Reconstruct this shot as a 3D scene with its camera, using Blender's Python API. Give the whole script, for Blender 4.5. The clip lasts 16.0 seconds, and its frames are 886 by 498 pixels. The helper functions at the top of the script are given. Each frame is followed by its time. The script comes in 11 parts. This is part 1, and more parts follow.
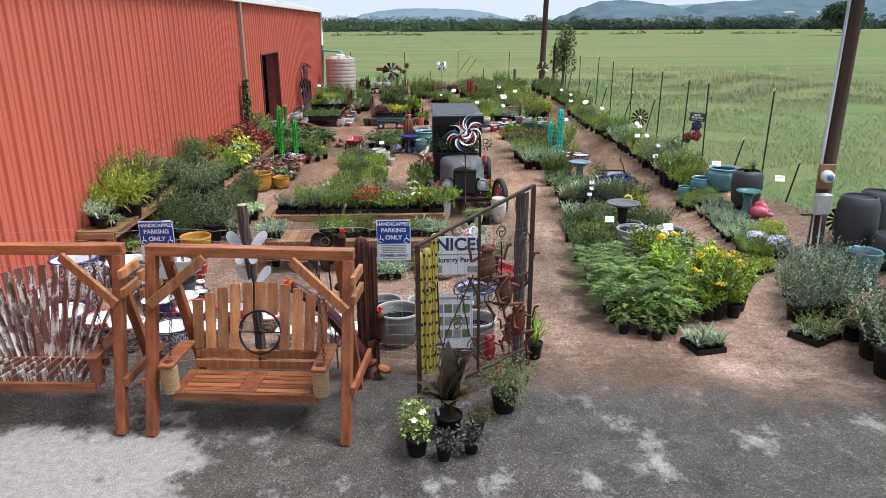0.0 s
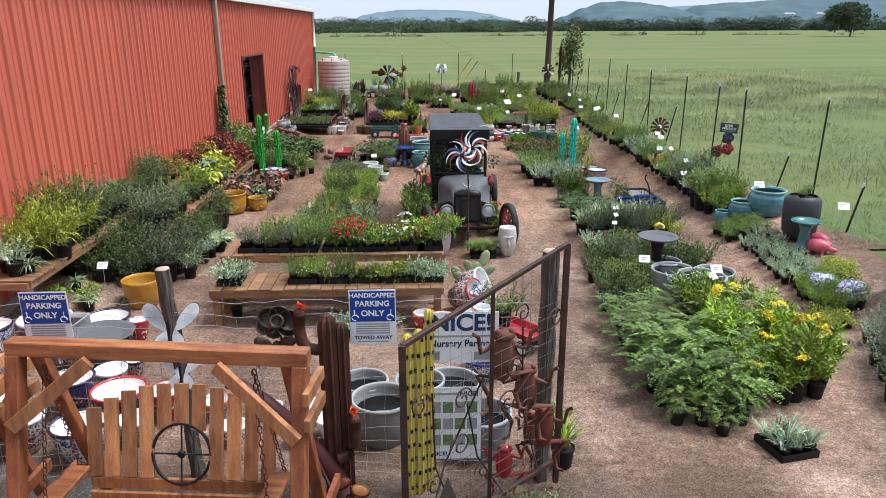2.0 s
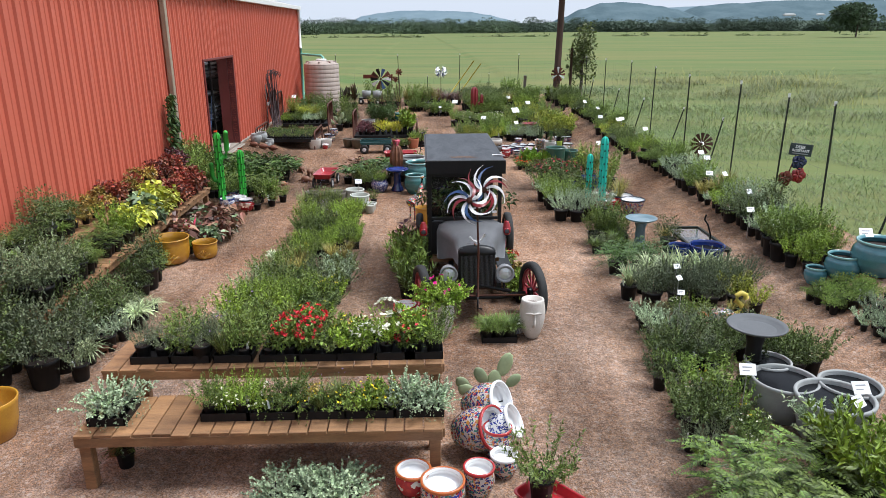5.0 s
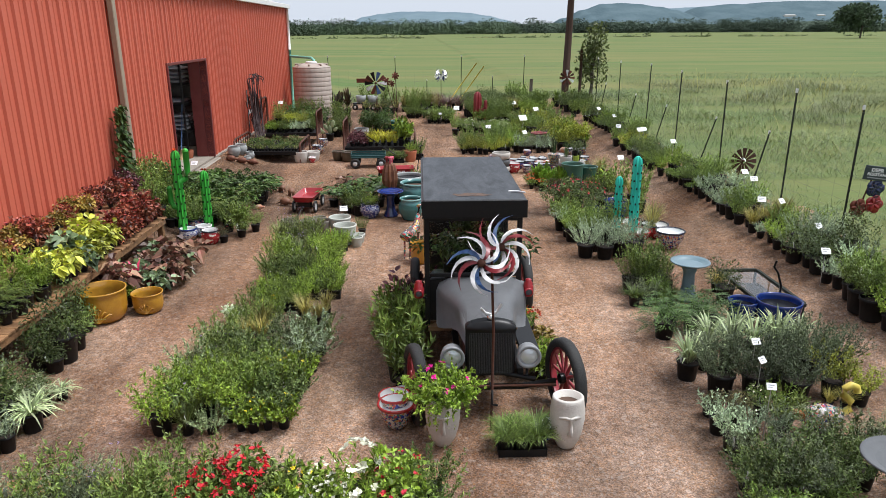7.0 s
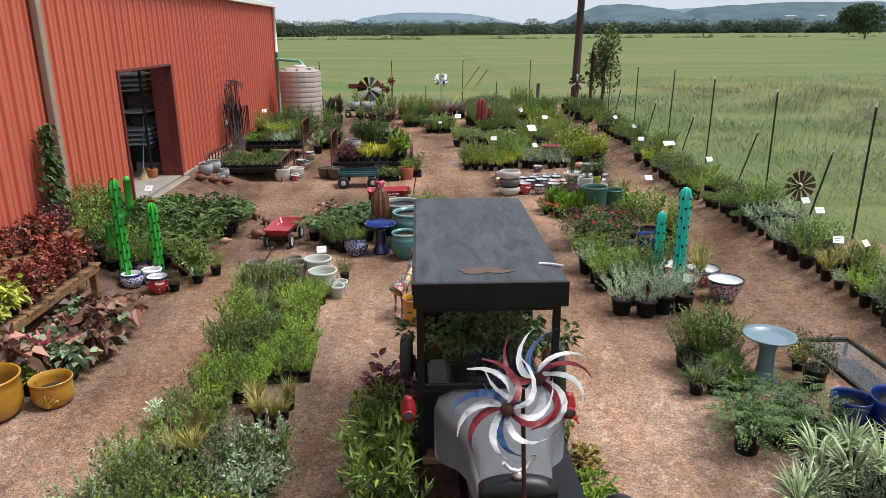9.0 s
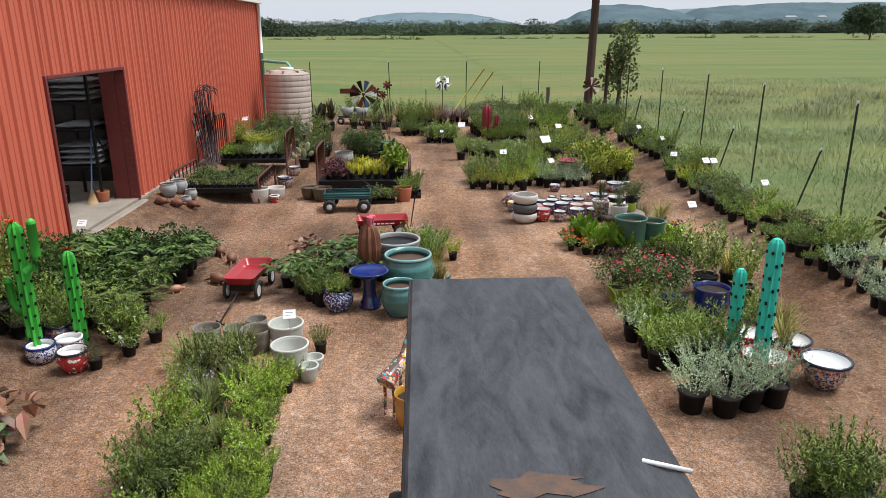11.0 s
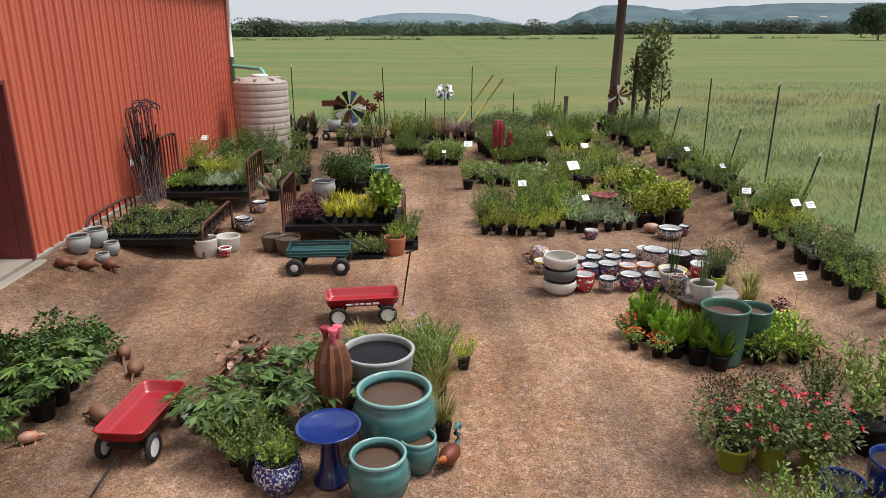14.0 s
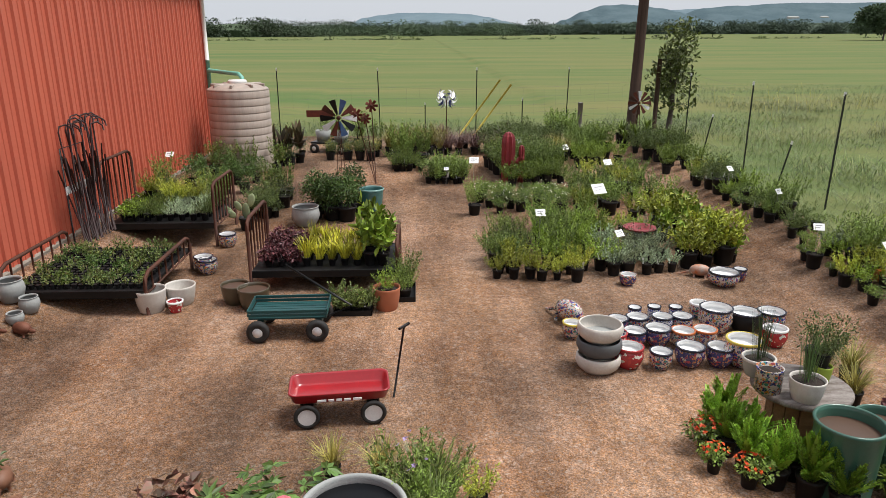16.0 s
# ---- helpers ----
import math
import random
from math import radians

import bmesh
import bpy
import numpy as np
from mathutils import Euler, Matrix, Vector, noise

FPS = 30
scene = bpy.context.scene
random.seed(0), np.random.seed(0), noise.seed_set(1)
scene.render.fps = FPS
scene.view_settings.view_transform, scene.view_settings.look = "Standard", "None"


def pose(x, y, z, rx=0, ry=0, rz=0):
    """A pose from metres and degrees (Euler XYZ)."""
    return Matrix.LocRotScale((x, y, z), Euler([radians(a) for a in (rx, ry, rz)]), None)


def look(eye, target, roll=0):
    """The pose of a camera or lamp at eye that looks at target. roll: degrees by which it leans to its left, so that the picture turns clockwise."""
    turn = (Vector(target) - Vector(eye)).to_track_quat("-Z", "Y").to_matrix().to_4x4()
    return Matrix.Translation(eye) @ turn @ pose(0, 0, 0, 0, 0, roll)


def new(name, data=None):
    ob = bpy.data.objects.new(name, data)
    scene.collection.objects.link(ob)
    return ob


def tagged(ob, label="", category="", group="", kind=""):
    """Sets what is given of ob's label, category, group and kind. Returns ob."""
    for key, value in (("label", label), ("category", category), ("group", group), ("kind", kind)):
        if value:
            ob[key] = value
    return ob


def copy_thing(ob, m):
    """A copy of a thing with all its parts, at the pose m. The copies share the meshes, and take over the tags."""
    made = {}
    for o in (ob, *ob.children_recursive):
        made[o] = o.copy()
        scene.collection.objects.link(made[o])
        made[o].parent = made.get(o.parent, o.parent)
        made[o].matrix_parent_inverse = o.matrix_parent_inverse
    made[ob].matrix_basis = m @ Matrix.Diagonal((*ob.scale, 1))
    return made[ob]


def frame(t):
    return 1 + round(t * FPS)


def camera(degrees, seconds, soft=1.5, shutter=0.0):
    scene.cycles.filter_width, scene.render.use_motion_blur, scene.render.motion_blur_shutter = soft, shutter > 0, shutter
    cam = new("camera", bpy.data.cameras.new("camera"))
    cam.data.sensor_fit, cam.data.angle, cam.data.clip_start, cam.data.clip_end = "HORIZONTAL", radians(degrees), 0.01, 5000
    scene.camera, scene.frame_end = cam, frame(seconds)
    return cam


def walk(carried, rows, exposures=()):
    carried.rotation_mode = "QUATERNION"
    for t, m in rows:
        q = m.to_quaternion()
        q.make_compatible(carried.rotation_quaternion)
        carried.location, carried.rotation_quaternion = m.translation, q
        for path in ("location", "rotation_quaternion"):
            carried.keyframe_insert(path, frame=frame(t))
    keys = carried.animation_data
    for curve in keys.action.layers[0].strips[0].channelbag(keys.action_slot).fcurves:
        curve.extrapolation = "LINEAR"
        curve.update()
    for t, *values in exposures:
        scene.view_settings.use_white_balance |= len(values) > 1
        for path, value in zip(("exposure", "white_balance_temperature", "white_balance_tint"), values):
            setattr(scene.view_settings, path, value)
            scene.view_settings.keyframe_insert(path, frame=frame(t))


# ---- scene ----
cam = camera(64.6, 16.0, soft=0.85)
# seconds, eye x y z in metres, yaw pitch roll in degrees
ROWS = [
    (0.0, 0.000, 0.000, 3.680, -1.87, -17.68, 0.21),
    (0.5, 0.014, 0.539, 3.675, -1.86, -17.66, 0.20),
    (1.0, 0.037, 1.050, 3.666, -1.87, -17.64, 0.18),
    (1.5, 0.057, 1.563, 3.650, -1.87, -17.62, 0.17),
    (2.0, 0.087, 2.143, 3.637, -1.87, -17.59, 0.20),
    (2.5, 0.112, 2.680, 3.626, -1.87, -17.58, 0.21),
    (3.0, 0.136, 3.213, 3.619, -1.88, -17.56, 0.22),
    (3.5, 0.164, 3.802, 3.600, -1.88, -17.55, 0.21),
    (4.0, 0.172, 4.356, 3.582, -1.89, -17.54, 0.21),
    (6.5, 0.238, 7.288, 3.530, -1.92, -17.46, 0.24),
    (7.0, 0.255, 7.859, 3.519, -1.91, -17.44, 0.25),
    (7.5, 0.282, 8.427, 3.519, -1.91, -17.42, 0.26),
    (8.0, 0.307, 9.060, 3.515, -1.91, -17.39, 0.25),
    (8.5, 0.319, 9.634, 3.509, -1.90, -17.37, 0.27),
    (9.0, 0.328, 10.215, 3.508, -1.91, -17.36, 0.28),
    (11.5, 0.352, 13.314, 3.464, -1.91, -17.36, 0.17),
    (12.0, 0.368, 13.931, 3.465, -1.90, -17.36, 0.17),
    (12.5, 0.378, 14.552, 3.461, -1.90, -17.34, 0.19),
    (13.0, 0.386, 15.225, 3.461, -1.91, -17.35, 0.16),
    (13.5, 0.395, 15.833, 3.462, -1.91, -17.34, 0.15),
    (14.0, 0.407, 16.422, 3.458, -1.89, -17.33, 0.16),
    (14.5, 0.411, 17.048, 3.458, -1.90, -17.33, 0.14),
    (15.0, 0.418, 17.608, 3.463, -1.89, -17.33, 0.15),
    (15.5, 0.426, 18.154, 3.462, -1.89, -17.34, 0.17),
    (16.0, 0.438, 18.744, 3.454, -1.89, -17.33, 0.17),
]
walk(cam, [(t, pose(x, y, z, 90 + pitch, roll, yaw)) for t, x, y, z, yaw, pitch, roll in ROWS], [(0.0, 0.62, 5900, 10), (3.0, 0.59, 5900, 10), (7.0, 0.44, 6230, 10), (9.0, 0.4, 6250, 10), (12.5, 0.37, 6580, 10), (16.0, 0.27, 6640, 10)])
# ---- world and light ----
world = bpy.data.worlds.new("sky")
scene.world = world
world.use_nodes = True
wn = world.node_tree
sky = wn.nodes.new("ShaderNodeTexSky")
sky.sky_type = "NISHITA"
sky.sun_disc = False
sky.sun_elevation, sky.sun_rotation = radians(64), radians(86)
sky.air_density, sky.dust_density, sky.ozone_density = 1.0, 5.0, 1.0
# an even veil of cloud over the sky
grey = wn.nodes.new("ShaderNodeMixRGB")
grey.inputs[0].default_value = 0.82
grey.inputs[2].default_value = (8.2, 8.75, 9.6, 1)
wn.links.new(sky.outputs[0], grey.inputs[1])
wn.links.new(grey.outputs[0], wn.nodes["Background"].inputs[0])
wn.nodes["Background"].inputs[1].default_value = 0.076

sun_data = bpy.data.lights.new("sun", "SUN")
sun_data.energy, sun_data.angle, sun_data.color = 3.15, radians(22), (1.0, 0.975, 0.95)
sun = new("sun", sun_data)
sun.matrix_world = look((13, 1, 28), (0, 0, 0))


# ---- materials ----
def mat(name, color, rough=0.6, metal=0.0, color2=None, scale=8.0, amount=0.5, bump=0.0, bump_scale=60.0, coat=0.0, spec=0.5, island=0.0, obj=0.0, trans=0.0, detail=4.0, stretch=(1, 1, 1)):
    """Principled surface: base colour broken up by two sizes of noise towards color2, fine relief by bump."""
    m = bpy.data.materials.new(name)
    m.use_nodes = True
    nt = m.node_tree
    n, l = nt.nodes, nt.links
    b = n["Principled BSDF"]
    b.inputs["Roughness"].default_value, b.inputs["Metallic"].default_value = rough, metal
    b.inputs["Specular IOR Level"].default_value = spec
    b.inputs["Coat Weight"].default_value = coat
    b.inputs["Coat Roughness"].default_value = 0.15
    c1 = (*color, 1)
    c2 = (*(color2 or [c * 0.6 for c in color]), 1)
    tc = n.new("ShaderNodeTexCoord")
    mp = n.new("ShaderNodeMapping")
    mp.inputs["Scale"].default_value = stretch
    l.new(tc.outputs["Object"], mp.inputs[0])
    big, small = n.new("ShaderNodeTexNoise"), n.new("ShaderNodeTexNoise")
    big.inputs["Scale"].default_value, big.inputs["Detail"].default_value = scale, detail
    small.inputs["Scale"].default_value, small.inputs["Detail"].default_value = scale * 9, 3
    l.new(mp.outputs[0], big.inputs[0]), l.new(mp.outputs[0], small.inputs[0])
    add = n.new("ShaderNodeMath")
    add.operation = "MULTIPLY_ADD"
    add.inputs[1].default_value = 0.45
    l.new(small.outputs[0], add.inputs[0]), l.new(big.outputs[0], add.inputs[2])
    rng = n.new("ShaderNodeMapRange")
    rng.inputs[1].default_value, rng.inputs[2].default_value = 0.5, 0.95
    rng.inputs[4].default_value = amount
    l.new(add.outputs[0], rng.inputs[0])
    mx = n.new("ShaderNodeMixRGB")
    mx.inputs[1].default_value, mx.inputs[2].default_value = c1, c2
    l.new(rng.outputs[0], mx.inputs[0])
    out = mx.outputs[0]
    for weight, node, socket in ((island, "ShaderNodeNewGeometry", "Random Per Island"), (obj, "ShaderNodeObjectInfo", "Random")):
        if weight:
            g = n.new(node)
            r2 = n.new("ShaderNodeMapRange")
            r2.inputs[3].default_value, r2.inputs[4].default_value = 1 - weight, 1 + weight
            l.new(g.outputs[socket], r2.inputs[0])
            hs = n.new("ShaderNodeHueSaturation")
            l.new(r2.outputs[0], hs.inputs["Value"])
            l.new(out, hs.inputs["Color"])
            out = hs.outputs[0]
    l.new(out, b.inputs["Base Color"])
    if bump:
        nb = n.new("ShaderNodeTexNoise")
        nb.inputs["Scale"].default_value, nb.inputs["Detail"].default_value = bump_scale, 5
        l.new(mp.outputs[0], nb.inputs[0])
        bp = n.new("ShaderNodeBump")
        bp.inputs["Strength"].default_value, bp.inputs["Distance"].default_value = bump, 0.02
        l.new(nb.outputs[0], bp.inputs["Height"]), l.new(bp.outputs[0], b.inputs["Normal"])
    if trans:
        t = n.new("ShaderNodeBsdfTranslucent")
        l.new(out, t.inputs[0])
        ms = n.new("ShaderNodeMixShader")
        ms.inputs[0].default_value = trans
        l.new(b.outputs[0], ms.inputs[1]), l.new(t.outputs[0], ms.inputs[2])
        l.new(ms.outputs[0], n["Material Output"].inputs[0])
    return m


def leaf(name, color, color2, island=0.35, rough=0.48):
    color, color2 = [k * c for k, c in zip((1.02, 1.02, 0.86), color)], [k * c for k, c in zip((1.02, 1.02, 0.86), color2)]
    return mat(name, color, rough, color2=color2, scale=5, amount=0.9, island=island + 0.25, obj=0.42, trans=0.1, spec=0.42)


def yard_material():
    """Crushed red granite that gives way to worn grey asphalt at the front of the yard."""
    m = mat("granite_gravel", (0.445, 0.278, 0.180), 0.95, color2=(0.275, 0.148, 0.086), scale=0.6, amount=0.9, bump=1.0, bump_scale=60, spec=0.15)
    nt = m.node_tree
    n, l = nt.nodes, nt.links
    b = n["Principled BSDF"]
    base = b.inputs["Base Color"].links[0].from_socket
    tc = n["Texture Coordinate"].outputs["Object"]

    def put(node, k, value):
        if isinstance(value, (int, float)):
            node.inputs[k].default_value = value
        else:
            l.new(value, node.inputs[k])

    def calc(op, p, q=0.0, r=0.0):
        node = n.new("ShaderNodeMath")
        node.operation = op
        put(node, 0, p), put(node, 1, q), put(node, 2, r)
        return node.outputs[0]

    def span(value, a0, a1, b0=0.0, b1=1.0):
        node = n.new("ShaderNodeMapRange")
        put(node, 0, value)
        for k, x in enumerate((a0, a1, b0, b1)):
            node.inputs[k + 1].default_value = x
        return node.outputs[0]

    def cloud(scale, detail=6, rough=0.5, stretch=(1, 1, 1), shift=(0, 0, 0)):
        mp = n.new("ShaderNodeMapping")
        mp.inputs["Scale"].default_value, mp.inputs["Location"].default_value = stretch, shift
        l.new(tc, mp.inputs[0])
        node = n.new("ShaderNodeTexNoise")
        node.inputs["Scale"].default_value, node.inputs["Detail"].default_value, node.inputs["Roughness"].default_value = scale, detail, rough
        l.new(mp.outputs[0], node.inputs[0])
        return node.outputs[0]

    def shade(color, value, sat=1.0):
        node = n.new("ShaderNodeHueSaturation")
        l.new(color, node.inputs["Color"])
        put(node, 2, value), put(node, 1, sat)
        return node.outputs[0]

    def blend(fac, c1, c2):
        node = n.new("ShaderNodeMixRGB")
        put(node, 0, fac)
        for k, c in ((1, c1), (2, c2)):
            if isinstance(c, tuple):
                node.inputs[k].default_value = (*c, 1)
            else:
                l.new(c, node.inputs[k])
        return node.outputs[0]

    def stones(scale):
        vo = n.new("ShaderNodeTexVoronoi")
        vo.inputs["Scale"].default_value = scale
        l.new(tc, vo.inputs[0])
        sc = n.new("ShaderNodeSeparateColor")
        l.new(vo.outputs["Color"], sc.inputs[0])
        return sc.outputs
    xyz = n.new("ShaderNodeSeparateXYZ")
    l.new(tc, xyz.inputs[0])
    X, Y = xyz.outputs[0], xyz.outputs[1]
    # single stones, light and dark, in two sizes
    fine, coarse = stones(92), stones(37)
    c = shade(base, span(fine[0], 0, 1, 0.56, 1.42), span(fine[1], 0, 1, 0.75, 1.15))
    c = shade(c, span(coarse[0], 0, 1, 0.86, 1.14), span(coarse[1], 0, 1, 0.9, 1.1))
    # a scatter of pale chips
    c = blend(span(coarse[2], 0.95, 0.96, 0, 0.42), c, (0.55, 0.46, 0.39))
    # raked and trodden unevenness, a hand's width across
    c = shade(c, span(cloud(9, 9, 0.74), 0.3, 0.7, 0.62, 1.34))
    # greyer and redder ground, feet across, drawn out along the way
    c = blend(span(cloud(0.55, 7, 0.6, (1.3, 0.45, 1), (2.2, 7.1, 0)), 0.45, 0.7, 0, 0.5), c, shade(c, 1.05, 0.7))
    # wheel tracks and damp patches
    c = shade(c, span(cloud(1.0, 8, 0.62, (1.5, 0.22, 1), (5.3, 0, 0)), 0.36, 0.64, 0.68, 1.22))
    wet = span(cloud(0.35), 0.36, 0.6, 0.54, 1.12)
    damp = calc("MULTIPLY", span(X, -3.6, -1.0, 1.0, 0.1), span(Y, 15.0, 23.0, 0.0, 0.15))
    # darker gravel on the left, fading out between y 9 and 10.5
    left_front_dark = calc("MULTIPLY", span(X, -2.6, -1.6, 0.26, 0.0), span(Y, 9.0, 10.5, 1.0, 0.0))
    gravel = shade(c, calc("SUBTRACT", wet, calc("ADD", damp, left_front_dark)), span(Y, 9.0, 20.0, 0.92, 1.07))
    # asphalt: dark grey with pale chips, and worn, washed-out patches
    grit = stones(170)
    asp = blend(calc("POWER", grit[2], 2.2), (0.05, 0.045, 0.039), (0.185, 0.168, 0.145))
    asp = blend(span(fine[2], 0.955, 0.965, 0, 0.4), asp, (0.42, 0.4, 0.37))
    asp = shade(asp, span(cloud(1.7, 10, 0.74), 0.33, 0.68, 0.66, 1.42))
    worn = cloud(1.7, 12, 0.7, (1, 0.75, 1), (3.7, 1.9, 0))
    left = calc("MULTIPLY", span(X, -2.4, -1.7, 0.26, 0.0), span(Y, 5.75, 6.35, 1.0, 0.0))
    rows = [calc("MULTIPLY", span(calc("ABSOLUTE", calc("SUBTRACT", X, x0)), 0.0, w, h, 0.0), span(Y, 5.5, 6.2, 1.0, 0.0)) for x0, w, h in ((1.44, 0.26, 0.11), (2.03, 0.42, 0.13), (-1.5, 0.5, 0.07))]
    for v in (left, *rows):
        worn = calc("ADD", worn, v)
    asp = blend(span(worn, 0.58, 0.69, 0.0, 0.8), asp, shade(blend(grit[0], (0.36, 0.342, 0.31), (0.54, 0.515, 0.475)), span(cloud(14, 6, 0.7), 0.3, 0.7, 0.7, 1.2)))
    # the ragged edge between the two, across y, with washed brown earth along it
    line = calc("MULTIPLY_ADD", X, 0.16, calc("MULTIPLY_ADD", cloud(1.3, 11, 0.6), 1.5, Y))
    c = blend(span(line, 7.5, 8.2), asp, gravel)
    silt = calc("MULTIPLY", span(line, 7.3, 7.9), span(line, 8.3, 9.3, 1.0, 0.0))
    silt = calc("MULTIPLY", silt, span(cloud(1.6, 9, 0.68, (0.6, 1.3, 1)), 0.36, 0.58, 0.0, 0.9))
    c = blend(silt, c, shade(blend(fine[1], (0.085, 0.052, 0.034), (0.17, 0.115, 0.08)), span(fine[0], 0, 1, 0.6, 1.4)))
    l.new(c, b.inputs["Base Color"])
    bp = n["Bump"]
    l.new(calc("ADD", bp.inputs["Height"].links[0].from_socket, calc("MULTIPLY_ADD", coarse[0], 0.8, fine[0])), bp.inputs["Height"])
    return m


M = dict(
    yard=yard_material(),
    grass=mat("meadow_grass", (0.088, 0.142, 0.047), 0.95, color2=(0.178, 0.172, 0.068), scale=0.16, amount=1.0, bump=0.6, bump_scale=7, spec=0.1, detail=9, stretch=(0.16, 1, 1)),
    red_metal=mat("red_painted_steel", (0.565, 0.132, 0.078), 0.5, color2=(0.475, 0.112, 0.07), scale=0.8, amount=0.7, spec=0.4, stretch=(1, 1, 0.25)),
    red_dark=mat("dark_red_trim", (0.16, 0.025, 0.022), 0.5, scale=2),
    tan_trim=mat("tan_trim_paint", (0.357, 0.281, 0.204), 0.5, scale=2),
    white=mat("white_paint", (0.74, 0.74, 0.72), 0.45, color2=(0.6, 0.6, 0.57), scale=4, amount=0.5),
    concrete=mat("concrete", (0.306, 0.272, 0.230), 0.9, color2=(0.204, 0.170, 0.136), scale=2.2, amount=0.8, bump=0.3),
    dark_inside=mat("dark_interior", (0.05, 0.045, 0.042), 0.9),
    tank=mat("beige_tank_plastic", (0.43, 0.355, 0.3), 0.5, color2=(0.3, 0.25, 0.215), scale=2.2, amount=0.9, stretch=(3, 3, 0.5)),
    pipe=mat("green_pvc", (0.12, 0.40, 0.31), 0.4, color2=(0.2, 0.46, 0.38), scale=1.5),
    cedar=mat("cedar_wood", (0.357, 0.119, 0.043), 0.42, color2=(0.128, 0.036, 0.015), scale=2.4, amount=1.0, bump=0.25, bump_scale=30, stretch=(6, 6, 0.8), obj=0.18),
    cedar_h=mat("cedar_wood_level", (0.42, 0.16, 0.055), 0.36, color2=(0.135, 0.04, 0.016), scale=3.2, amount=1.0, bump=0.25, bump_scale=30, stretch=(0.8, 6, 6), obj=0.4),
    cedar_slat=mat("pale_cedar_slat", (0.5, 0.225, 0.085), 0.4, color2=(0.2, 0.07, 0.027), scale=3.2, amount=1.0, bump=0.25, bump_scale=30, stretch=(7, 3.0, 0.8), obj=0.35),
    dark_cedar=mat("dark_stained_wood", (0.27, 0.085, 0.04), 0.6, color2=(0.13, 0.04, 0.02), scale=3, amount=0.9, stretch=(5, 5, 0.8), obj=0.15),
    worn_wood=mat("peeling_painted_wood", (0.13, 0.052, 0.036), 0.7, color2=(0.527, 0.484, 0.442), scale=5, amount=1.0, bump=0.3, stretch=(3, 3, 0.5), obj=0.2),
    bench_wood=mat("weathered_bench_wood", (0.35, 0.19, 0.085), 0.6, color2=(0.15, 0.078, 0.038), scale=3, amount=0.9, bump=0.25, stretch=(0.8, 5, 5), obj=0.2),
    post_wood=mat("split_cedar_post", (0.05, 0.04, 0.034), 0.9, color2=(0.14, 0.11, 0.09), scale=4, amount=0.9, bump=0.8, bump_scale=14, stretch=(7, 7, 0.6)),
    pole_wood=mat("creosoted_pole", (0.04, 0.025, 0.02), 0.85, color2=(0.085, 0.05, 0.036), scale=3, amount=0.9, bump=0.4, stretch=(6, 6, 0.3), spec=0.2),
    wire=mat("galvanised_wire", (0.5, 0.49, 0.47), 0.5, 0.4, color2=(0.2, 0.15, 0.12), scale=6),
    far_wire=mat("dull_weathered_wire", (0.16, 0.155, 0.145), 0.7, 0.3, color2=(0.1, 0.08, 0.065), scale=6),
    tpost=mat("green_fence_post", (0.012, 0.02, 0.015), 0.6, spec=0.2, color2=(0.06, 0.05, 0.04), scale=8),
    black=mat("black_plastic", (0.009, 0.009, 0.01), 0.55, color2=(0.022, 0.02, 0.018), scale=7, spec=0.25),
    soil=mat("potting_soil", (0.022, 0.015, 0.011), 0.95, color2=(0.045, 0.03, 0.021), scale=14, bump=0.8),
    brown_soil=mat("brown_water_and_soil", (0.085, 0.045, 0.027), 0.5, color2=(0.05, 0.027, 0.017), scale=5),
    rust=mat("rusted_steel", (0.115, 0.04, 0.022), 0.7, 0.35, color2=(0.05, 0.022, 0.016), scale=6, amount=0.9, bump=0.2),
    frog_rust=mat("frog_rust", (0.2, 0.075, 0.042), 0.65, 0.25, color2=(0.1, 0.038, 0.024), scale=7, amount=0.9, bump=0.2),
    rust_red=mat("red_rust", (0.2, 0.048, 0.028), 0.55, 0.4, color2=(0.1, 0.03, 0.02), scale=5, amount=0.9),
)
for wn2 in (M["worn_wood"].node_tree.nodes["Map Range"],):
    # flaked paint has hard edges
    wn2.inputs[1].default_value, wn2.inputs[2].default_value = 0.74, 0.82


# ---- building blocks ----
def mesh_ob(name, bm, material, parent=None):
    me = bpy.data.meshes.new(name)
    bm.normal_update()
    bm.to_mesh(me)
    bm.free()
    me.materials.append(material)
    ob = new(name, me)
    ob.parent = parent
    return ob


def part(name, bm, material, parent, label=""):
    """Links a bmesh as one mesh object under a thing or a part."""
    ob = mesh_ob(name, bm, material, parent)
    if label:
        ob["label"] = label
    return ob


def thing(name, m, label, category, group="", kind=""):
    ob = new(name)
    ob.matrix_world = m
    return tagged(ob, label, category, group, kind)


def smooth(ob):
    for p in ob.data.polygons:
        p.use_smooth = True
    return ob


def box(bm, x0, x1, y0, y1, z0, z1, bevel=0.0, m=None):
    r = bmesh.ops.create_cube(bm, size=1)
    vs = r["verts"]
    bmesh.ops.transform(bm, matrix=Matrix.LocRotScale(((x0 + x1) / 2, (y0 + y1) / 2, (z0 + z1) / 2), None, (abs(x1 - x0), abs(y1 - y0), abs(z1 - z0))), verts=vs)
    if bevel:
        es = list({e for v in vs for e in v.link_edges})
        r2 = bmesh.ops.bevel(bm, geom=es, offset=bevel, segments=1, affect="EDGES", clamp_overlap=True)
        vs = list({v for f in r2["faces"] for v in f.verts} | {v for v in vs if v.is_valid})
    if m is not None:
        bmesh.ops.transform(bm, matrix=m, verts=vs)
    return vs


def boxm(x0, x1, y0, y1, z0, z1, bevel=0.0, m=None):
    bm = bmesh.new()
    box(bm, x0, x1, y0, y1, z0, z1, bevel, m)
    return bm


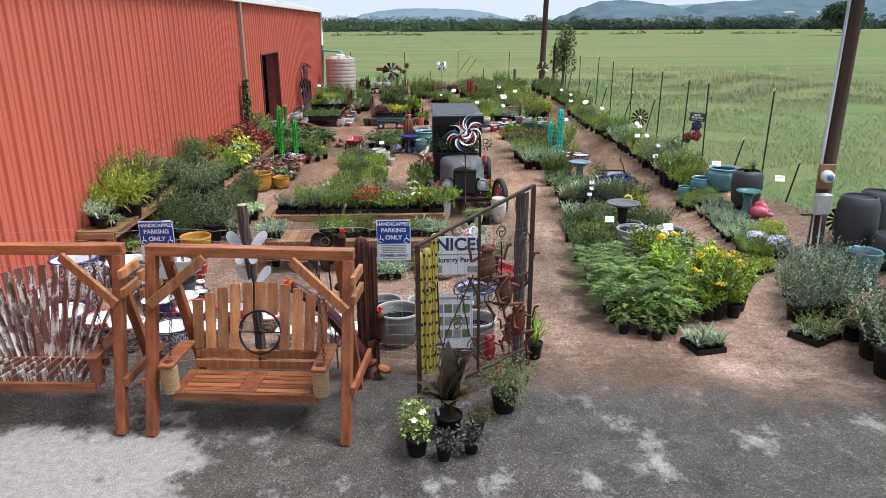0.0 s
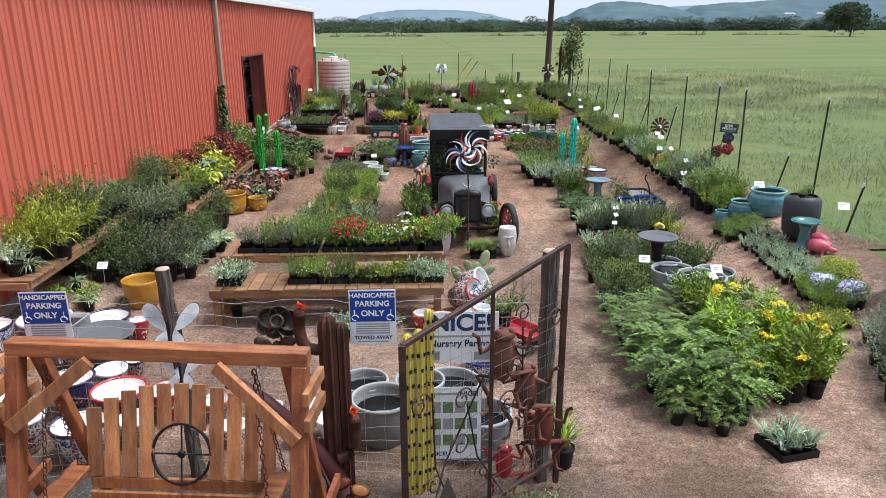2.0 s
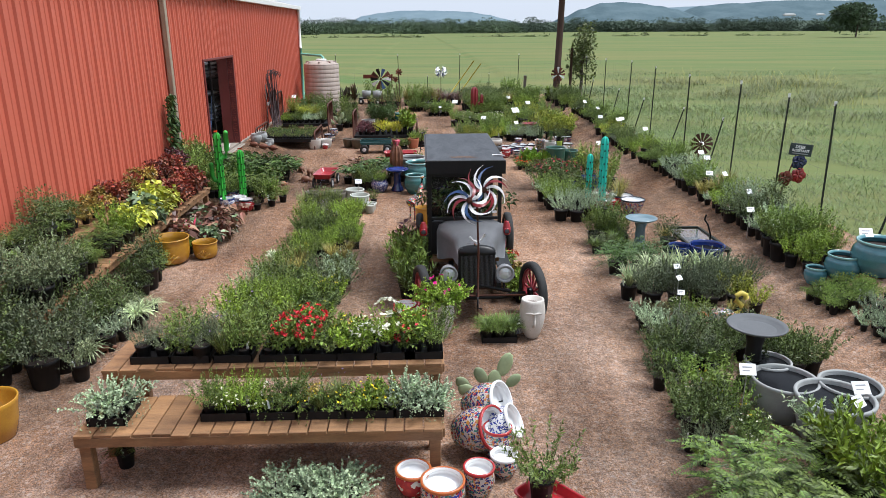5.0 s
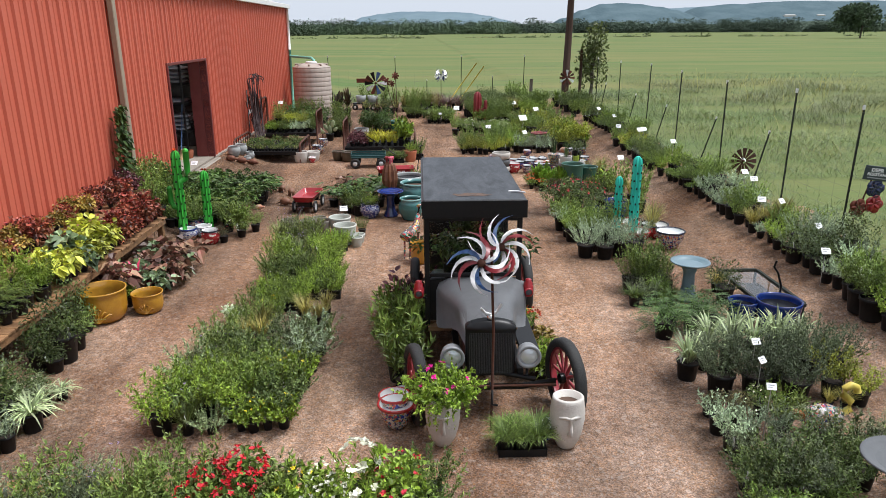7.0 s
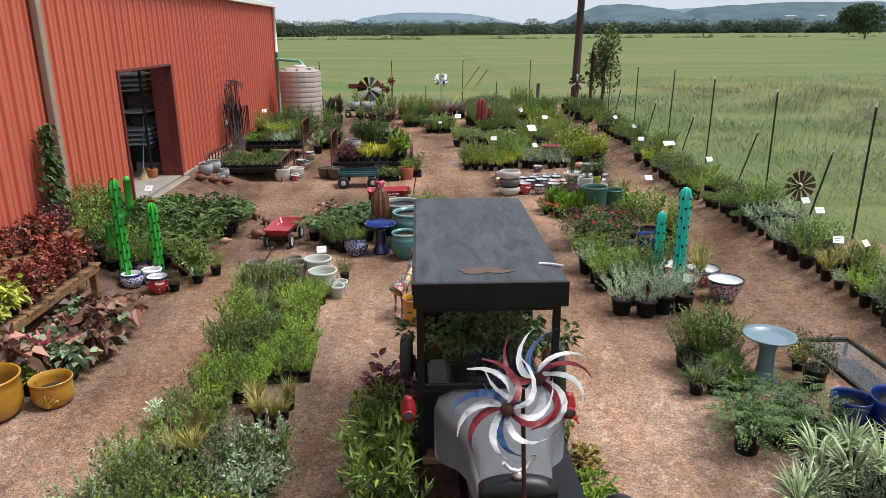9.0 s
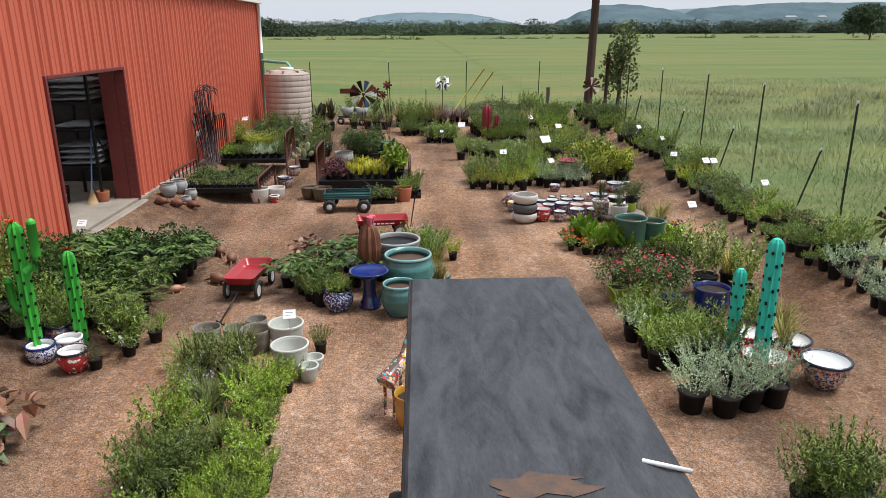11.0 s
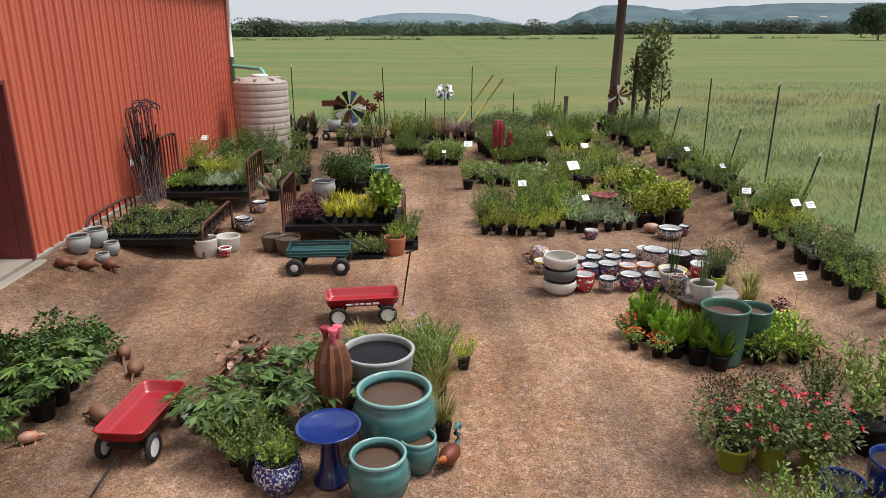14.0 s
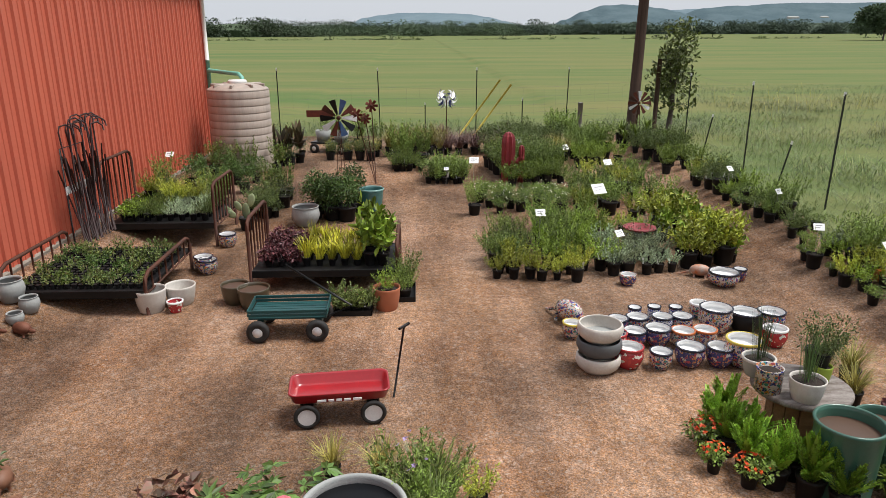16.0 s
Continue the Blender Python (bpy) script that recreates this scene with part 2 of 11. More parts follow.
def lathe(bm, profile, seg=20, m=None, squash=1.0):
    """Turns a profile of (radius, height) round z; closes the ends where the radius is 0."""
    rings = []
    for r, z in profile:
        if r <= 1e-6:
            rings.append([bm.verts.new((0, 0, z))])
        else:
            rings.append([bm.verts.new((r * math.cos(2 * math.pi * i / seg), squash * r * math.sin(2 * math.pi * i / seg), z)) for i in range(seg)])
    for a, b in zip(rings, rings[1:]):
        for i in range(seg):
            j = (i + 1) % seg
            if len(a) == 1 and len(b) > 1:
                bm.faces.new((a[0], b[j], b[i]))
            elif len(b) == 1 and len(a) > 1:
                bm.faces.new((a[i], a[j], b[0]))
            elif len(a) > 1:
                bm.faces.new((a[i], a[j], b[j], b[i]))
    if m is not None:
        bmesh.ops.transform(bm, matrix=m, verts=[v for r in rings for v in r])
    return bm


def lathem(profile, seg=20, m=None, squash=1.0):
    bm = lathe(bmesh.new(), profile, seg, m, squash)
    for f in bm.faces:
        f.smooth = True
    return bm


def tube(bm, points, radius, seg=6, closed=False, taper=None):
    """A round bar along the points."""
    pts = [Vector(p) for p in points]
    rings = []
    up = Vector((0, 0, 1))
    for i, p in enumerate(pts):
        a = pts[i - 1] if (i or closed) else p
        b = pts[(i + 1) % len(pts)] if (i < len(pts) - 1 or closed) else p
        d = (b - a).normalized()
        s = d.cross(up if abs(d.z) < 0.95 else Vector((1, 0, 0))).normalized()
        u = s.cross(d)
        r = radius if taper is None else radius + (taper - radius) * i / max(1, len(pts) - 1)
        rings.append([bm.verts.new(p + r * (s * math.cos(2 * math.pi * k / seg) + u * math.sin(2 * math.pi * k / seg))) for k in range(seg)])
    for i in range(len(rings) if closed else len(rings) - 1):
        a, b = rings[i], rings[(i + 1) % len(rings)]
        for k in range(seg):
            f = bm.faces.new((a[k], a[(k + 1) % seg], b[(k + 1) % seg], b[k]))
            f.smooth = seg > 4
    if not closed:
        bm.faces.new(rings[0]), bm.faces.new(list(reversed(rings[-1])))
    return bm


def tubem(points, radius, seg=6, closed=False, taper=None):
    return tube(bmesh.new(), points, radius, seg, closed, taper)


def bar(bm, a, b, w, h=None, roll=0.0):
    """A squared timber from a to b, w wide and h deep."""
    a, b = Vector(a), Vector(b)
    d = b - a
    q = d.to_track_quat("Z", "Y")
    m = Matrix.Translation((a + b) / 2) @ q.to_matrix().to_4x4() @ Matrix.Rotation(roll, 4, "Z")
    h = h or w
    return box(bm, -w / 2, w / 2, -h / 2, h / 2, -d.length / 2, d.length / 2, min(w, h) * 0.08, m)


def barm(a, b, w, h=None, roll=0.0):
    bm = bmesh.new()
    bar(bm, a, b, w, h, roll)
    return bm


def sstep(a, b, x):
    t = max(0.0, min(1.0, (x - a) / (b - a)))
    return t * t * (3 - 2 * t)


def gz(x, y):
    """Height of the ground: a shallow basin that rises to the barn, the side fence and the back."""
    side = max(0.38 * sstep(-3.7, -5.0, x), 0.42 * sstep(4.9, 6.6, x)) * sstep(7.5, 11.5, y)
    return max(side, 0.28 * sstep(29, 40, y))


def strand(bm, a, b, w):
    """A thin three-sided wire."""
    a, b = Vector(a), Vector(b)
    d = (b - a).normalized()
    s = d.cross(Vector((0, 0, 1)) if abs(d.z) < 0.9 else Vector((1, 0, 0))).normalized() * w
    u = s.cross(d)
    va = [bm.verts.new(a + k) for k in (u, -0.5 * u + 0.87 * s, -0.5 * u - 0.87 * s)]
    vb = [bm.verts.new(b + k) for k in (u, -0.5 * u + 0.87 * s, -0.5 * u - 0.87 * s)]
    for i in range(3):
        bm.faces.new((va[i], va[(i + 1) % 3], vb[(i + 1) % 3], vb[i]))


# ---- ground ----
def sheet(name, xs, ys, dz, material, cut=None):
    vs = [(x, y, gz(x, y) + dz) for y in ys for x in xs]
    w = len(xs)
    fs = [(j * w + i, j * w + i + 1, (j + 1) * w + i + 1, (j + 1) * w + i) for j in range(len(ys) - 1) for i in range(w - 1) if not cut or xs[i] < cut(ys[j])]
    me = bpy.data.meshes.new(name)
    me.from_pydata(vs, [], fs)
    me.materials.append(material)
    me.shade_smooth()
    return new(name, me)


gx = [-3000, -900, -300, -100, -40, -20, -10, -7, *np.arange(-5.6, 9.01, 0.4), 10, 12, 16, 24, 40, 90, 300, 900, 3000]
gy = [-3000, -600, -100, -30, -10, 0, *np.arange(4, 44, 1.0), 46, 50, 60, 80, 120, 200, 400, 900, 3000]
ground = tagged(sheet("ground", gx, gy, -0.03, M["grass"]), "wide green and straw-coloured meadow", "meadow", kind="structure")
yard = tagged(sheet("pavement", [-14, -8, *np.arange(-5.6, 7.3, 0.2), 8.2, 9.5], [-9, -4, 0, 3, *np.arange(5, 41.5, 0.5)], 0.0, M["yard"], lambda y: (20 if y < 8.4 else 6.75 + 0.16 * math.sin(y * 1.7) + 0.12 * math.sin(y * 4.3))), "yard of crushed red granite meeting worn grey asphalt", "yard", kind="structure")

# ---- barn ----
WX = -5.04
DOOR0, DOOR1, DOORZ = 23.22, 25.93, 2.80
WALL0, WALL1, EAVE = -6.0, 37.6, 4.42


def ribbed_wall(name, y0, y1, z0, z1, parent):
    """Sheet-steel wall with a raised rib every foot, and a real thickness."""
    prof = []
    y = y0
    while y < y1 - 1e-6:
        for dy, dx in ((0.0, 0.0), (0.07, 0.0), (0.078, 0.012), (0.094, 0.012), (0.102, 0.0), (0.185, 0.0), (0.2, 0.038), (0.238, 0.038), (0.253, 0.0)):
            if y + dy < y1:
                prof.append((y + dy, dx))
        y += 0.305
    prof.append((y1, 0.0))
    bm = bmesh.new()
    lo = [bm.verts.new((WX + dx, yy, z0)) for yy, dx in prof]
    hi = [bm.verts.new((WX + dx, yy, z1)) for yy, dx in prof]
    bl, bh = [bm.verts.new((WX - 0.12, yy, z0)) for yy in (y0, y1)], [bm.verts.new((WX - 0.12, yy, z1)) for yy in (y0, y1)]
    for i in range(len(prof) - 1):
        bm.faces.new((lo[i], lo[i + 1], hi[i + 1], hi[i]))
    bm.faces.new((bl[1], bl[0], bh[0], bh[1]))
    bm.faces.new((bl[0], lo[0], hi[0], bh[0])), bm.faces.new((lo[-1], bl[1], bh[1], hi[-1]))
    return part(name, bm, M["red_metal"], parent)


barn = thing("barn", pose(0, 0, 0), "long barn clad in ribbed red steel with an open roll-up doorway", "barn", kind="structure")
ribbed_wall("wall_panel", WALL0, DOOR0, 0.1, EAVE, barn)
ribbed_wall("wall_panel", DOOR1, WALL1, 0.1, EAVE, barn)
ribbed_wall("wall_panel", DOOR0, DOOR1, DOORZ, EAVE, barn)
part("end_wall", boxm(-17, WX - 0.12, WALL1 - 0.12, WALL1, 0.1, EAVE), M["red_metal"], barn)
part("end_wall", boxm(-17, WX - 0.12, WALL0, WALL0 + 0.12, 0.1, EAVE), M["red_metal"], barn)
part("back_wall", boxm(-17.1, -17, WALL0, WALL1, 0.1, EAVE), M["red_metal"], barn)
bm = bmesh.new()
va = [bm.verts.new(p) for p in ((WX + 0.13, WALL0 - .2, EAVE + 0.02), (WX + 0.13, WALL1 + .2, EAVE + 0.02), (-11, WALL1 + .2, EAVE + 1.6), (-11, WALL0 - .2, EAVE + 1.6), (-17.3, WALL1 + .2, EAVE + 0.02), (-17.3, WALL0 - .2, EAVE + 0.02))]
bm.faces.new((va[0], va[1], va[2], va[3])), bm.faces.new((va[3], va[2], va[4], va[5]))
bmesh.ops.solidify(bm, geom=bm.faces[:], thickness=0.06)
part("roof", bm, M["white"], barn, "pale steel roof")
part("eave_trim", boxm(WX + 0.04, WX + 0.15, WALL0, WALL1 + 0.12, EAVE - 0.1, EAVE + 0.05, 0.01), M["white"], barn, "white eave gutter")
part("corner_trim", boxm(WX - 0.08, WX + 0.045, WALL1 - 0.08, WALL1 + 0.05, 0.15, EAVE - 0.1, 0.01), M["red_dark"], barn)
part("foundation", boxm(WX - 0.2, WX + 0.05, DOOR1 + 0.02, WALL1 + 0.1, 0.0, 0.44, 0.02), M["concrete"], barn, "stained concrete footing")
part("foundation", boxm(WX - 0.2, WX + 0.05, WALL0, DOOR0 - 0.02, 0.0, 0.44, 0.02), M["concrete"], barn, "stained concrete footing")
part("downspout", boxm(WX + 0.035, WX + 0.14, 20.55, 20.68, 0.4, EAVE - 0.1, 0.012), M["tan_trim"], barn, "tan square downspout")
for y in (DOOR0 - 0.06, DOOR1):
    part("door_jamb", boxm(WX - 0.14, WX + 0.04, y, y + 0.06, 0.42, DOORZ + 0.06, 0.008), M["red_dark"], barn, "dark red door jamb")
part("door_head", boxm(WX - 0.14, WX + 0.045, DOOR0, DOOR1, DOORZ, DOORZ + 0.06, 0.008), M["red_dark"], barn, "dark red door head")
part("door_return", boxm(WX - 0.42, WX - 0.145, DOOR1 + 0.0, DOOR1 + 0.05, 0.42, DOORZ, 0.005), M["red_dark"], barn, "dark red inner jamb")
tagged(mesh_ob("floor", boxm(-16.9, WX - 0.0, WALL0 + .2, WALL1 - .2, 0.3, 0.42), M["concrete"]), "smooth grey concrete slab floor", "floor", kind="structure")
part("apron", boxm(WX + 0.0, WX + 0.17, DOOR0 - 0.1, DOOR1 + 0.1, 0.1, 0.39, 0.03), M["concrete"], barn, "pale concrete door apron")
# unseen walls added behind the doorway, the interior's shade put into their colour
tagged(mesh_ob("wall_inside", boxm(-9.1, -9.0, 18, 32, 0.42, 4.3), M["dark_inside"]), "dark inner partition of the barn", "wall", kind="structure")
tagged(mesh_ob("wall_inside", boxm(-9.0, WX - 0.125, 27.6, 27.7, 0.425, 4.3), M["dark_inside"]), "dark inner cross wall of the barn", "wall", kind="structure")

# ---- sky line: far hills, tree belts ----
# the haze of distance is mixed into both hill colours, paler farther off
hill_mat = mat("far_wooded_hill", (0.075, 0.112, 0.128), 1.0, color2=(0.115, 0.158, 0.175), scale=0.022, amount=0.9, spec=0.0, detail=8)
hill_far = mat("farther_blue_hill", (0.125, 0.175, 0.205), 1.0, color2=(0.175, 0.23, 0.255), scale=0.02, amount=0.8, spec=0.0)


def ridge(name, x0, x1, y, heights, material, label, depth=260, rough=6.0):
    """A long hill: a height along x from a few control heights, made uneven by noise, sloping down to both sides."""
    n = 160
    vs, fs = [], []
    for i in range(n + 1):
        u = i / n
        k = u * (len(heights) - 1)
        j = min(int(k), len(heights) - 2)
        f = k - j
        f = f * f * (3 - 2 * f)
        h = heights[j] * (1 - f) + heights[j + 1] * f
        x = x0 + (x1 - x0) * u
        h += rough * (noise.noise((x * 0.012, y, 0)) + 0.5 * noise.noise((x * 0.05, y, 3)))
        h = max(h, 0.5)
        for a, b in ((-1, -0.02), (-0.5, 0.55), (0, 1.0), (1, -0.02)):
            vs.append((x, y + a * depth + 8 * noise.noise((x * 0.02, a, 1)), h * b))
        if i:
            o = 4 * (i - 1)
            for c in range(3):
                fs.append((o + c, o + 4 + c, o + 5 + c, o + 1 + c))
    me = bpy.data.meshes.new(name)
    me.from_pydata(vs, [], fs)
    me.materials.append(material)
    return tagged(new(name, me), label, "hill", kind="structure")


# ---- leaves ----
RNG = np.random.default_rng(11)


def unit(v):
    return v / np.maximum(np.linalg.norm(v, axis=1, keepdims=True), 1e-9)


def diamonds(pos, d, ll, lw, rng, fold=0.18, droop=0.0, twist=0.45):
    """Pointed folded leaves at pos along d."""
    n = len(pos)
    d = unit(d)
    s = unit(np.cross(d, unit(rng.normal(0, twist, (n, 3)) + (0, 0, 1.0))))
    u = np.cross(s, d)
    ll = (np.ones(n) * ll * rng.uniform(0.65, 1.25, n))[:, None]
    lw = (np.ones(n) * lw * rng.uniform(0.75, 1.2, n))[:, None]
    mid = pos + d * ll * 0.45
    v = np.stack([pos, mid + s * lw / 2 + u * lw * fold, pos + d * ll - np.array((0, 0, 1.0)) * ll * droop, mid - s * lw / 2 + u * lw * fold], 1).reshape(-1, 3)
    k = 4 * np.arange(n)[:, None]
    f = np.concatenate([k + (0, 1, 2), k + (0, 2, 3)])
    return v, f


def ovals(pos, d, ll, lw, rng, fold=0.14, droop=0.0):
    """Broad rounded leaves, folded a little along the midrib."""
    n = len(pos)
    d = unit(d)
    s = unit(np.cross(d, unit(rng.normal(0, 0.45, (n, 3)) + (0, 0, 1.0))))
    u = np.cross(s, d)
    ll = (np.ones(n) * ll * rng.uniform(0.65, 1.25, n))[:, None]
    lw = (np.ones(n) * lw * rng.uniform(0.8, 1.2, n))[:, None]
    down = np.array((0, 0, 1.0)) * ll * droop
    rows = [pos]
    for t, k in ((0.2, 0.42), (0.55, 0.5), (1.0, 0.0), (0.55, -0.5), (0.2, -0.42)):
        rows.append(pos + d * ll * t + s * lw * k + u * lw * abs(k) * 2 * fold - down * t * t)
    v = np.stack(rows, 1).reshape(-1, 3)
    k = 6 * np.arange(n)[:, None]
    return v, np.concatenate([k + t for t in ((0, 1, 2), (0, 2, 3), (0, 3, 4), (0, 4, 5))])


def straps(pos, d, ll, lw, rng, bend=0.6):
    """Long grass-like blades that arch over."""
    n = len(pos)
    d = unit(d)
    ll = (np.ones(n) * ll * rng.uniform(0.6, 1.15, n))[:, None]
    lw = np.ones((n, 1)) * lw
    out = unit(d * (1, 1, 0) + 1e-6)
    s = unit(np.cross(d, (0, 0, 1.0)) + 1e-6)
    b = bend * rng.uniform(0.5, 1.4, n)[:, None]
    rows = []
    for t, w in ((0.0, 0.55), (0.35, 1.0), (0.7, 0.75), (1.0, 0.0)):
        c = pos + d * ll * t + out * ll * b * 0.35 * t * t - np.array((0, 0, 1.0)) * ll * b * 0.75 * t ** 2.2
        if w:
            rows += [c + s * lw * w / 2, c - s * lw * w / 2]
        else:
            rows.append(c)
    v = np.stack(rows, 1).reshape(-1, 3)
    k = 7 * np.arange(n)[:, None]
    f = np.concatenate([k + t for t in ((0, 1, 3), (0, 3, 2), (2, 3, 5), (2, 5, 4), (4, 5, 6))])
    return v, f


def joined(*pieces):
    vs, fs, o = [], [], 0
    for v, f in pieces:
        vs.append(v), fs.append(f + o)
        o += len(v)
    return np.concatenate(vs), np.concatenate(fs)


def leaf_mesh(name, vf, material, parent, label=""):
    v, f = vf
    me = bpy.data.meshes.new(name)
    me.from_pydata(v.tolist(), [], f.tolist())
    me.materials.append(material)
    ob = new(name, me)
    ob.parent = parent
    if label:
        ob["label"] = label
    return ob


def dome(rng, n, r, h, z0, ll, lw, droop=0.15):
    """A rounded, uneven bush: leaves thickest towards the outside, in several lumps."""
    lumps = rng.normal(0, 0.33, (7, 3)) * (r, r, h * 0.5)
    k = rng.integers(0, 7, n)
    p = unit(rng.normal(0, 1, (n, 3))) * (rng.uniform(0.15, 1, (n, 1)) ** 0.45)
    q = p * (r * 0.62, r * 0.62, h * 0.36) + lumps[k] + (0, 0, h * 0.52)
    q[:, 2] = np.abs(q[:, 2])
    d = unit(p + (0, 0, 0.25)) + rng.normal(0, 0.55, (n, 3))
    return (ovals if lw > 0.5 * ll else diamonds)(q + (0, 0, z0), d, ll, lw, rng, droop=droop)


def sprigs(rng, stems, per, r, h, z0, ll, lw, lean=0.5, base=0.15, start=0.2):
    """Upright or leaning stems set with leaves all along."""
    a = rng.uniform(0, 2 * np.pi, stems)
    tilt = lean * rng.uniform(0.05, 1, stems) ** 0.7
    L = h * rng.uniform(0.65, 1.1, stems)
    axis = np.stack([np.cos(a) * np.sin(tilt), np.sin(a) * np.sin(tilt), np.cos(tilt)], 1)
    foot = np.stack([np.cos(a), np.sin(a), 0 * a], 1) * (r * base * rng.uniform(0.2, 1, stems))[:, None]
    t = rng.uniform(start, 1, (stems, per))
    pos = foot[:, None] + axis[:, None] * (t * L[:, None])[..., None]
    pos[..., 2] -= (t ** 2 * (L * np.sin(tilt))[:, None]) * 0.12
    d = axis[:, None] * 0.55 + rng.normal(0, 0.5, (stems, per, 3))
    return (ovals if lw > 0.34 * ll else diamonds)(pos.reshape(-1, 3) + (0, 0, z0), d.reshape(-1, 3), ll, lw, rng)


def pinnate(rng, fronds, pairs, r, h, z0, ll, lw, flen=0.2):
    """Feathery compound leaves: a midrib with a row of leaflets on each side."""
    a = rng.uniform(0, 2 * np.pi, fronds)
    rad = r * rng.uniform(0.0, 0.8, fronds) ** 0.7
    top = h * (0.25 + 0.75 * rng.uniform(0, 1, fronds)) * (1 - 0.35 * (rad / r) ** 2)
    base = np.stack([np.cos(a) * rad * 0.75, np.sin(a) * rad * 0.75, top], 1)
    b = a + rng.normal(0, 0.6, fronds)
    d = unit(np.stack([np.cos(b), np.sin(b), rng.uniform(-0.25, 0.65, fronds)], 1))
    s = unit(np.cross(d, (0, 0, 1.0)))
    t = np.linspace(0.12, 1, pairs)
    fl = flen * rng.uniform(0.7, 1.2, fronds)
    p = base[:, None] + d[:, None] * (t * fl[:, None])[..., None]
    p[..., 2] -= t ** 2 * fl[:, None] * 0.3
    out = []
    for side in (-1, 1):
        dd = d[:, None] * 0.55 + side * s[:, None] + rng.normal(0, 0.06, p.shape) - np.array((0, 0, 0.12))
        out.append(diamonds(p.reshape(-1, 3) + (0, 0, z0), dd.reshape(-1, 3), ll * np.tile(1.15 - 0.75 * t ** 2, fronds), lw, rng, 0.1, 0.0, 0.22))
    return joined(*out)


def tuft(rng, n, spread, z0, ll, lw, bend=0.6, upright=1.0, r0=0.04):
    a = rng.uniform(0, 2 * np.pi, n)
    d = np.stack([np.cos(a) * spread * rng.uniform(0.1, 1, n), np.sin(a) * spread * rng.uniform(0.1, 1, n), upright * np.ones(n)], 1)
    pos = np.stack([np.cos(a), np.sin(a), 0 * a], 1) * (r0 * rng.uniform(0, 1, n))[:, None] + (0, 0, z0)
    return straps(pos, d, ll, lw, rng, bend)


def plumes(rng, n, per, h, z0, ll=0.035, lw=0.012, w=0.035):
    """Foxtail plumes: tapering spikes bristling with short needles."""
    a = rng.uniform(0, 2 * np.pi, n)
    tilt = rng.uniform(0.08, 0.95, n)
    ax = np.stack([np.cos(a) * np.sin(tilt), np.sin(a) * np.sin(tilt), np.cos(tilt)], 1)
    L = h * rng.uniform(0.65, 1.1, n)
    t = rng.uniform(0.08, 1, (n, per))
    p = ax[:, None] * (t * L[:, None])[..., None]
    rad = unit(rng.normal(0, 1, (n * per, 3))).reshape(n, per, 3)
    rad = rad - ax[:, None] * (rad * ax[:, None]).sum(-1, keepdims=True)
    p = p + rad * (w * np.sin(np.pi * np.clip(t * 0.9 + 0.1, 0, 1)))[..., None] * 0.5
    d = rad * 0.8 + ax[:, None] * 1.3
    core = [straps(ax * 0.02, ax + rng.normal(0, 0.03, ax.shape), 0.001 + L * 1.05, w * 0.9, rng, 0.12) for k in range(3)]
    v, f = joined(diamonds(p.reshape(-1, 3), d.reshape(-1, 3), ll, lw, rng, 0.1), *core)
    return v + (0, 0, z0), f


def fans(rng, n, r, h, z0, size):
    """Large split leaves, each a fan of pointed lobes on a long stalk."""
    out = []
    for i in range(n):
        a = rng.uniform(0, 2 * np.pi)
        R = r * rng.uniform(0.35, 1)
        c = np.array((R * math.cos(a), R * math.sin(a), h * rng.uniform(0.45, 1)))
        o = np.array((math.cos(a), math.sin(a), rng.uniform(-0.3, 0.3)))
        s = np.cross(o, (0, 0, 1.0))
        k = 9
        ang = np.linspace(-1.9, 1.9, k)
        d = np.cos(ang)[:, None] * o + np.sin(ang)[:, None] * s + (0, 0, -0.15)
        out.append(diamonds(np.repeat(c[None], k, 0), d, size * (0.7 + 0.4 * np.cos(ang)), size * 0.3, rng, 0.12))
        st = np.array((c[0] * 0.1, c[1] * 0.1, 0.0))
        out.append(straps(st[None], (c - st)[None], np.linalg.norm(c - st), 0.008, np.random.default_rng(5), 0.0))
    v, f = joined(*out)
    return v + (0, 0, z0), f


def blooms(rng, n, r, h, z0, size, top=0.75, petals=5):
    """Small open flowers over the top of a bush."""
    p = unit(rng.normal(0, 1, (n, 3))) * (r * 0.85, r * 0.85, h * 0.45)
    p[:, 2] = np.abs(p[:, 2]) * 0.9 + h * (top - 0.2)
    out = []
    for c in p:
        up = unit((c * (1, 1, 0.4) + (0, 0, 0.12) + rng.normal(0, 0.08, 3))[None])[0]
        s = unit(np.cross(up, (0.3, 0.9, 0.1))[None])[0]
        t = np.cross(up, s)
        a = np.linspace(0, 2 * np.pi, petals, endpoint=False) + rng.uniform(0, 6)
        d = np.cos(a)[:, None] * s + np.sin(a)[:, None] * t + up * 0.35
        out.append(diamonds(np.repeat(c[None], petals, 0), d, size * 0.6, size * 0.55, rng, 0.15))
    v, f = joined(*out)
    return v + (0, 0, z0), f


def trusses(rng, n, r, h, z0, size):
    """Flowers gathered in dense heads at the tips of a few shoots."""
    out = []
    for i in range(n):
        a = rng.uniform(0, 6.28)
        v, f = blooms(rng, 13, 0.06, 0.1, 0, size, 0.6)
        out.append((v + (r * math.cos(a), r * math.sin(a), h * rng.uniform(0.75, 0.95)), f))
    v, f = joined(*out)
    return v + (0, 0, z0), f


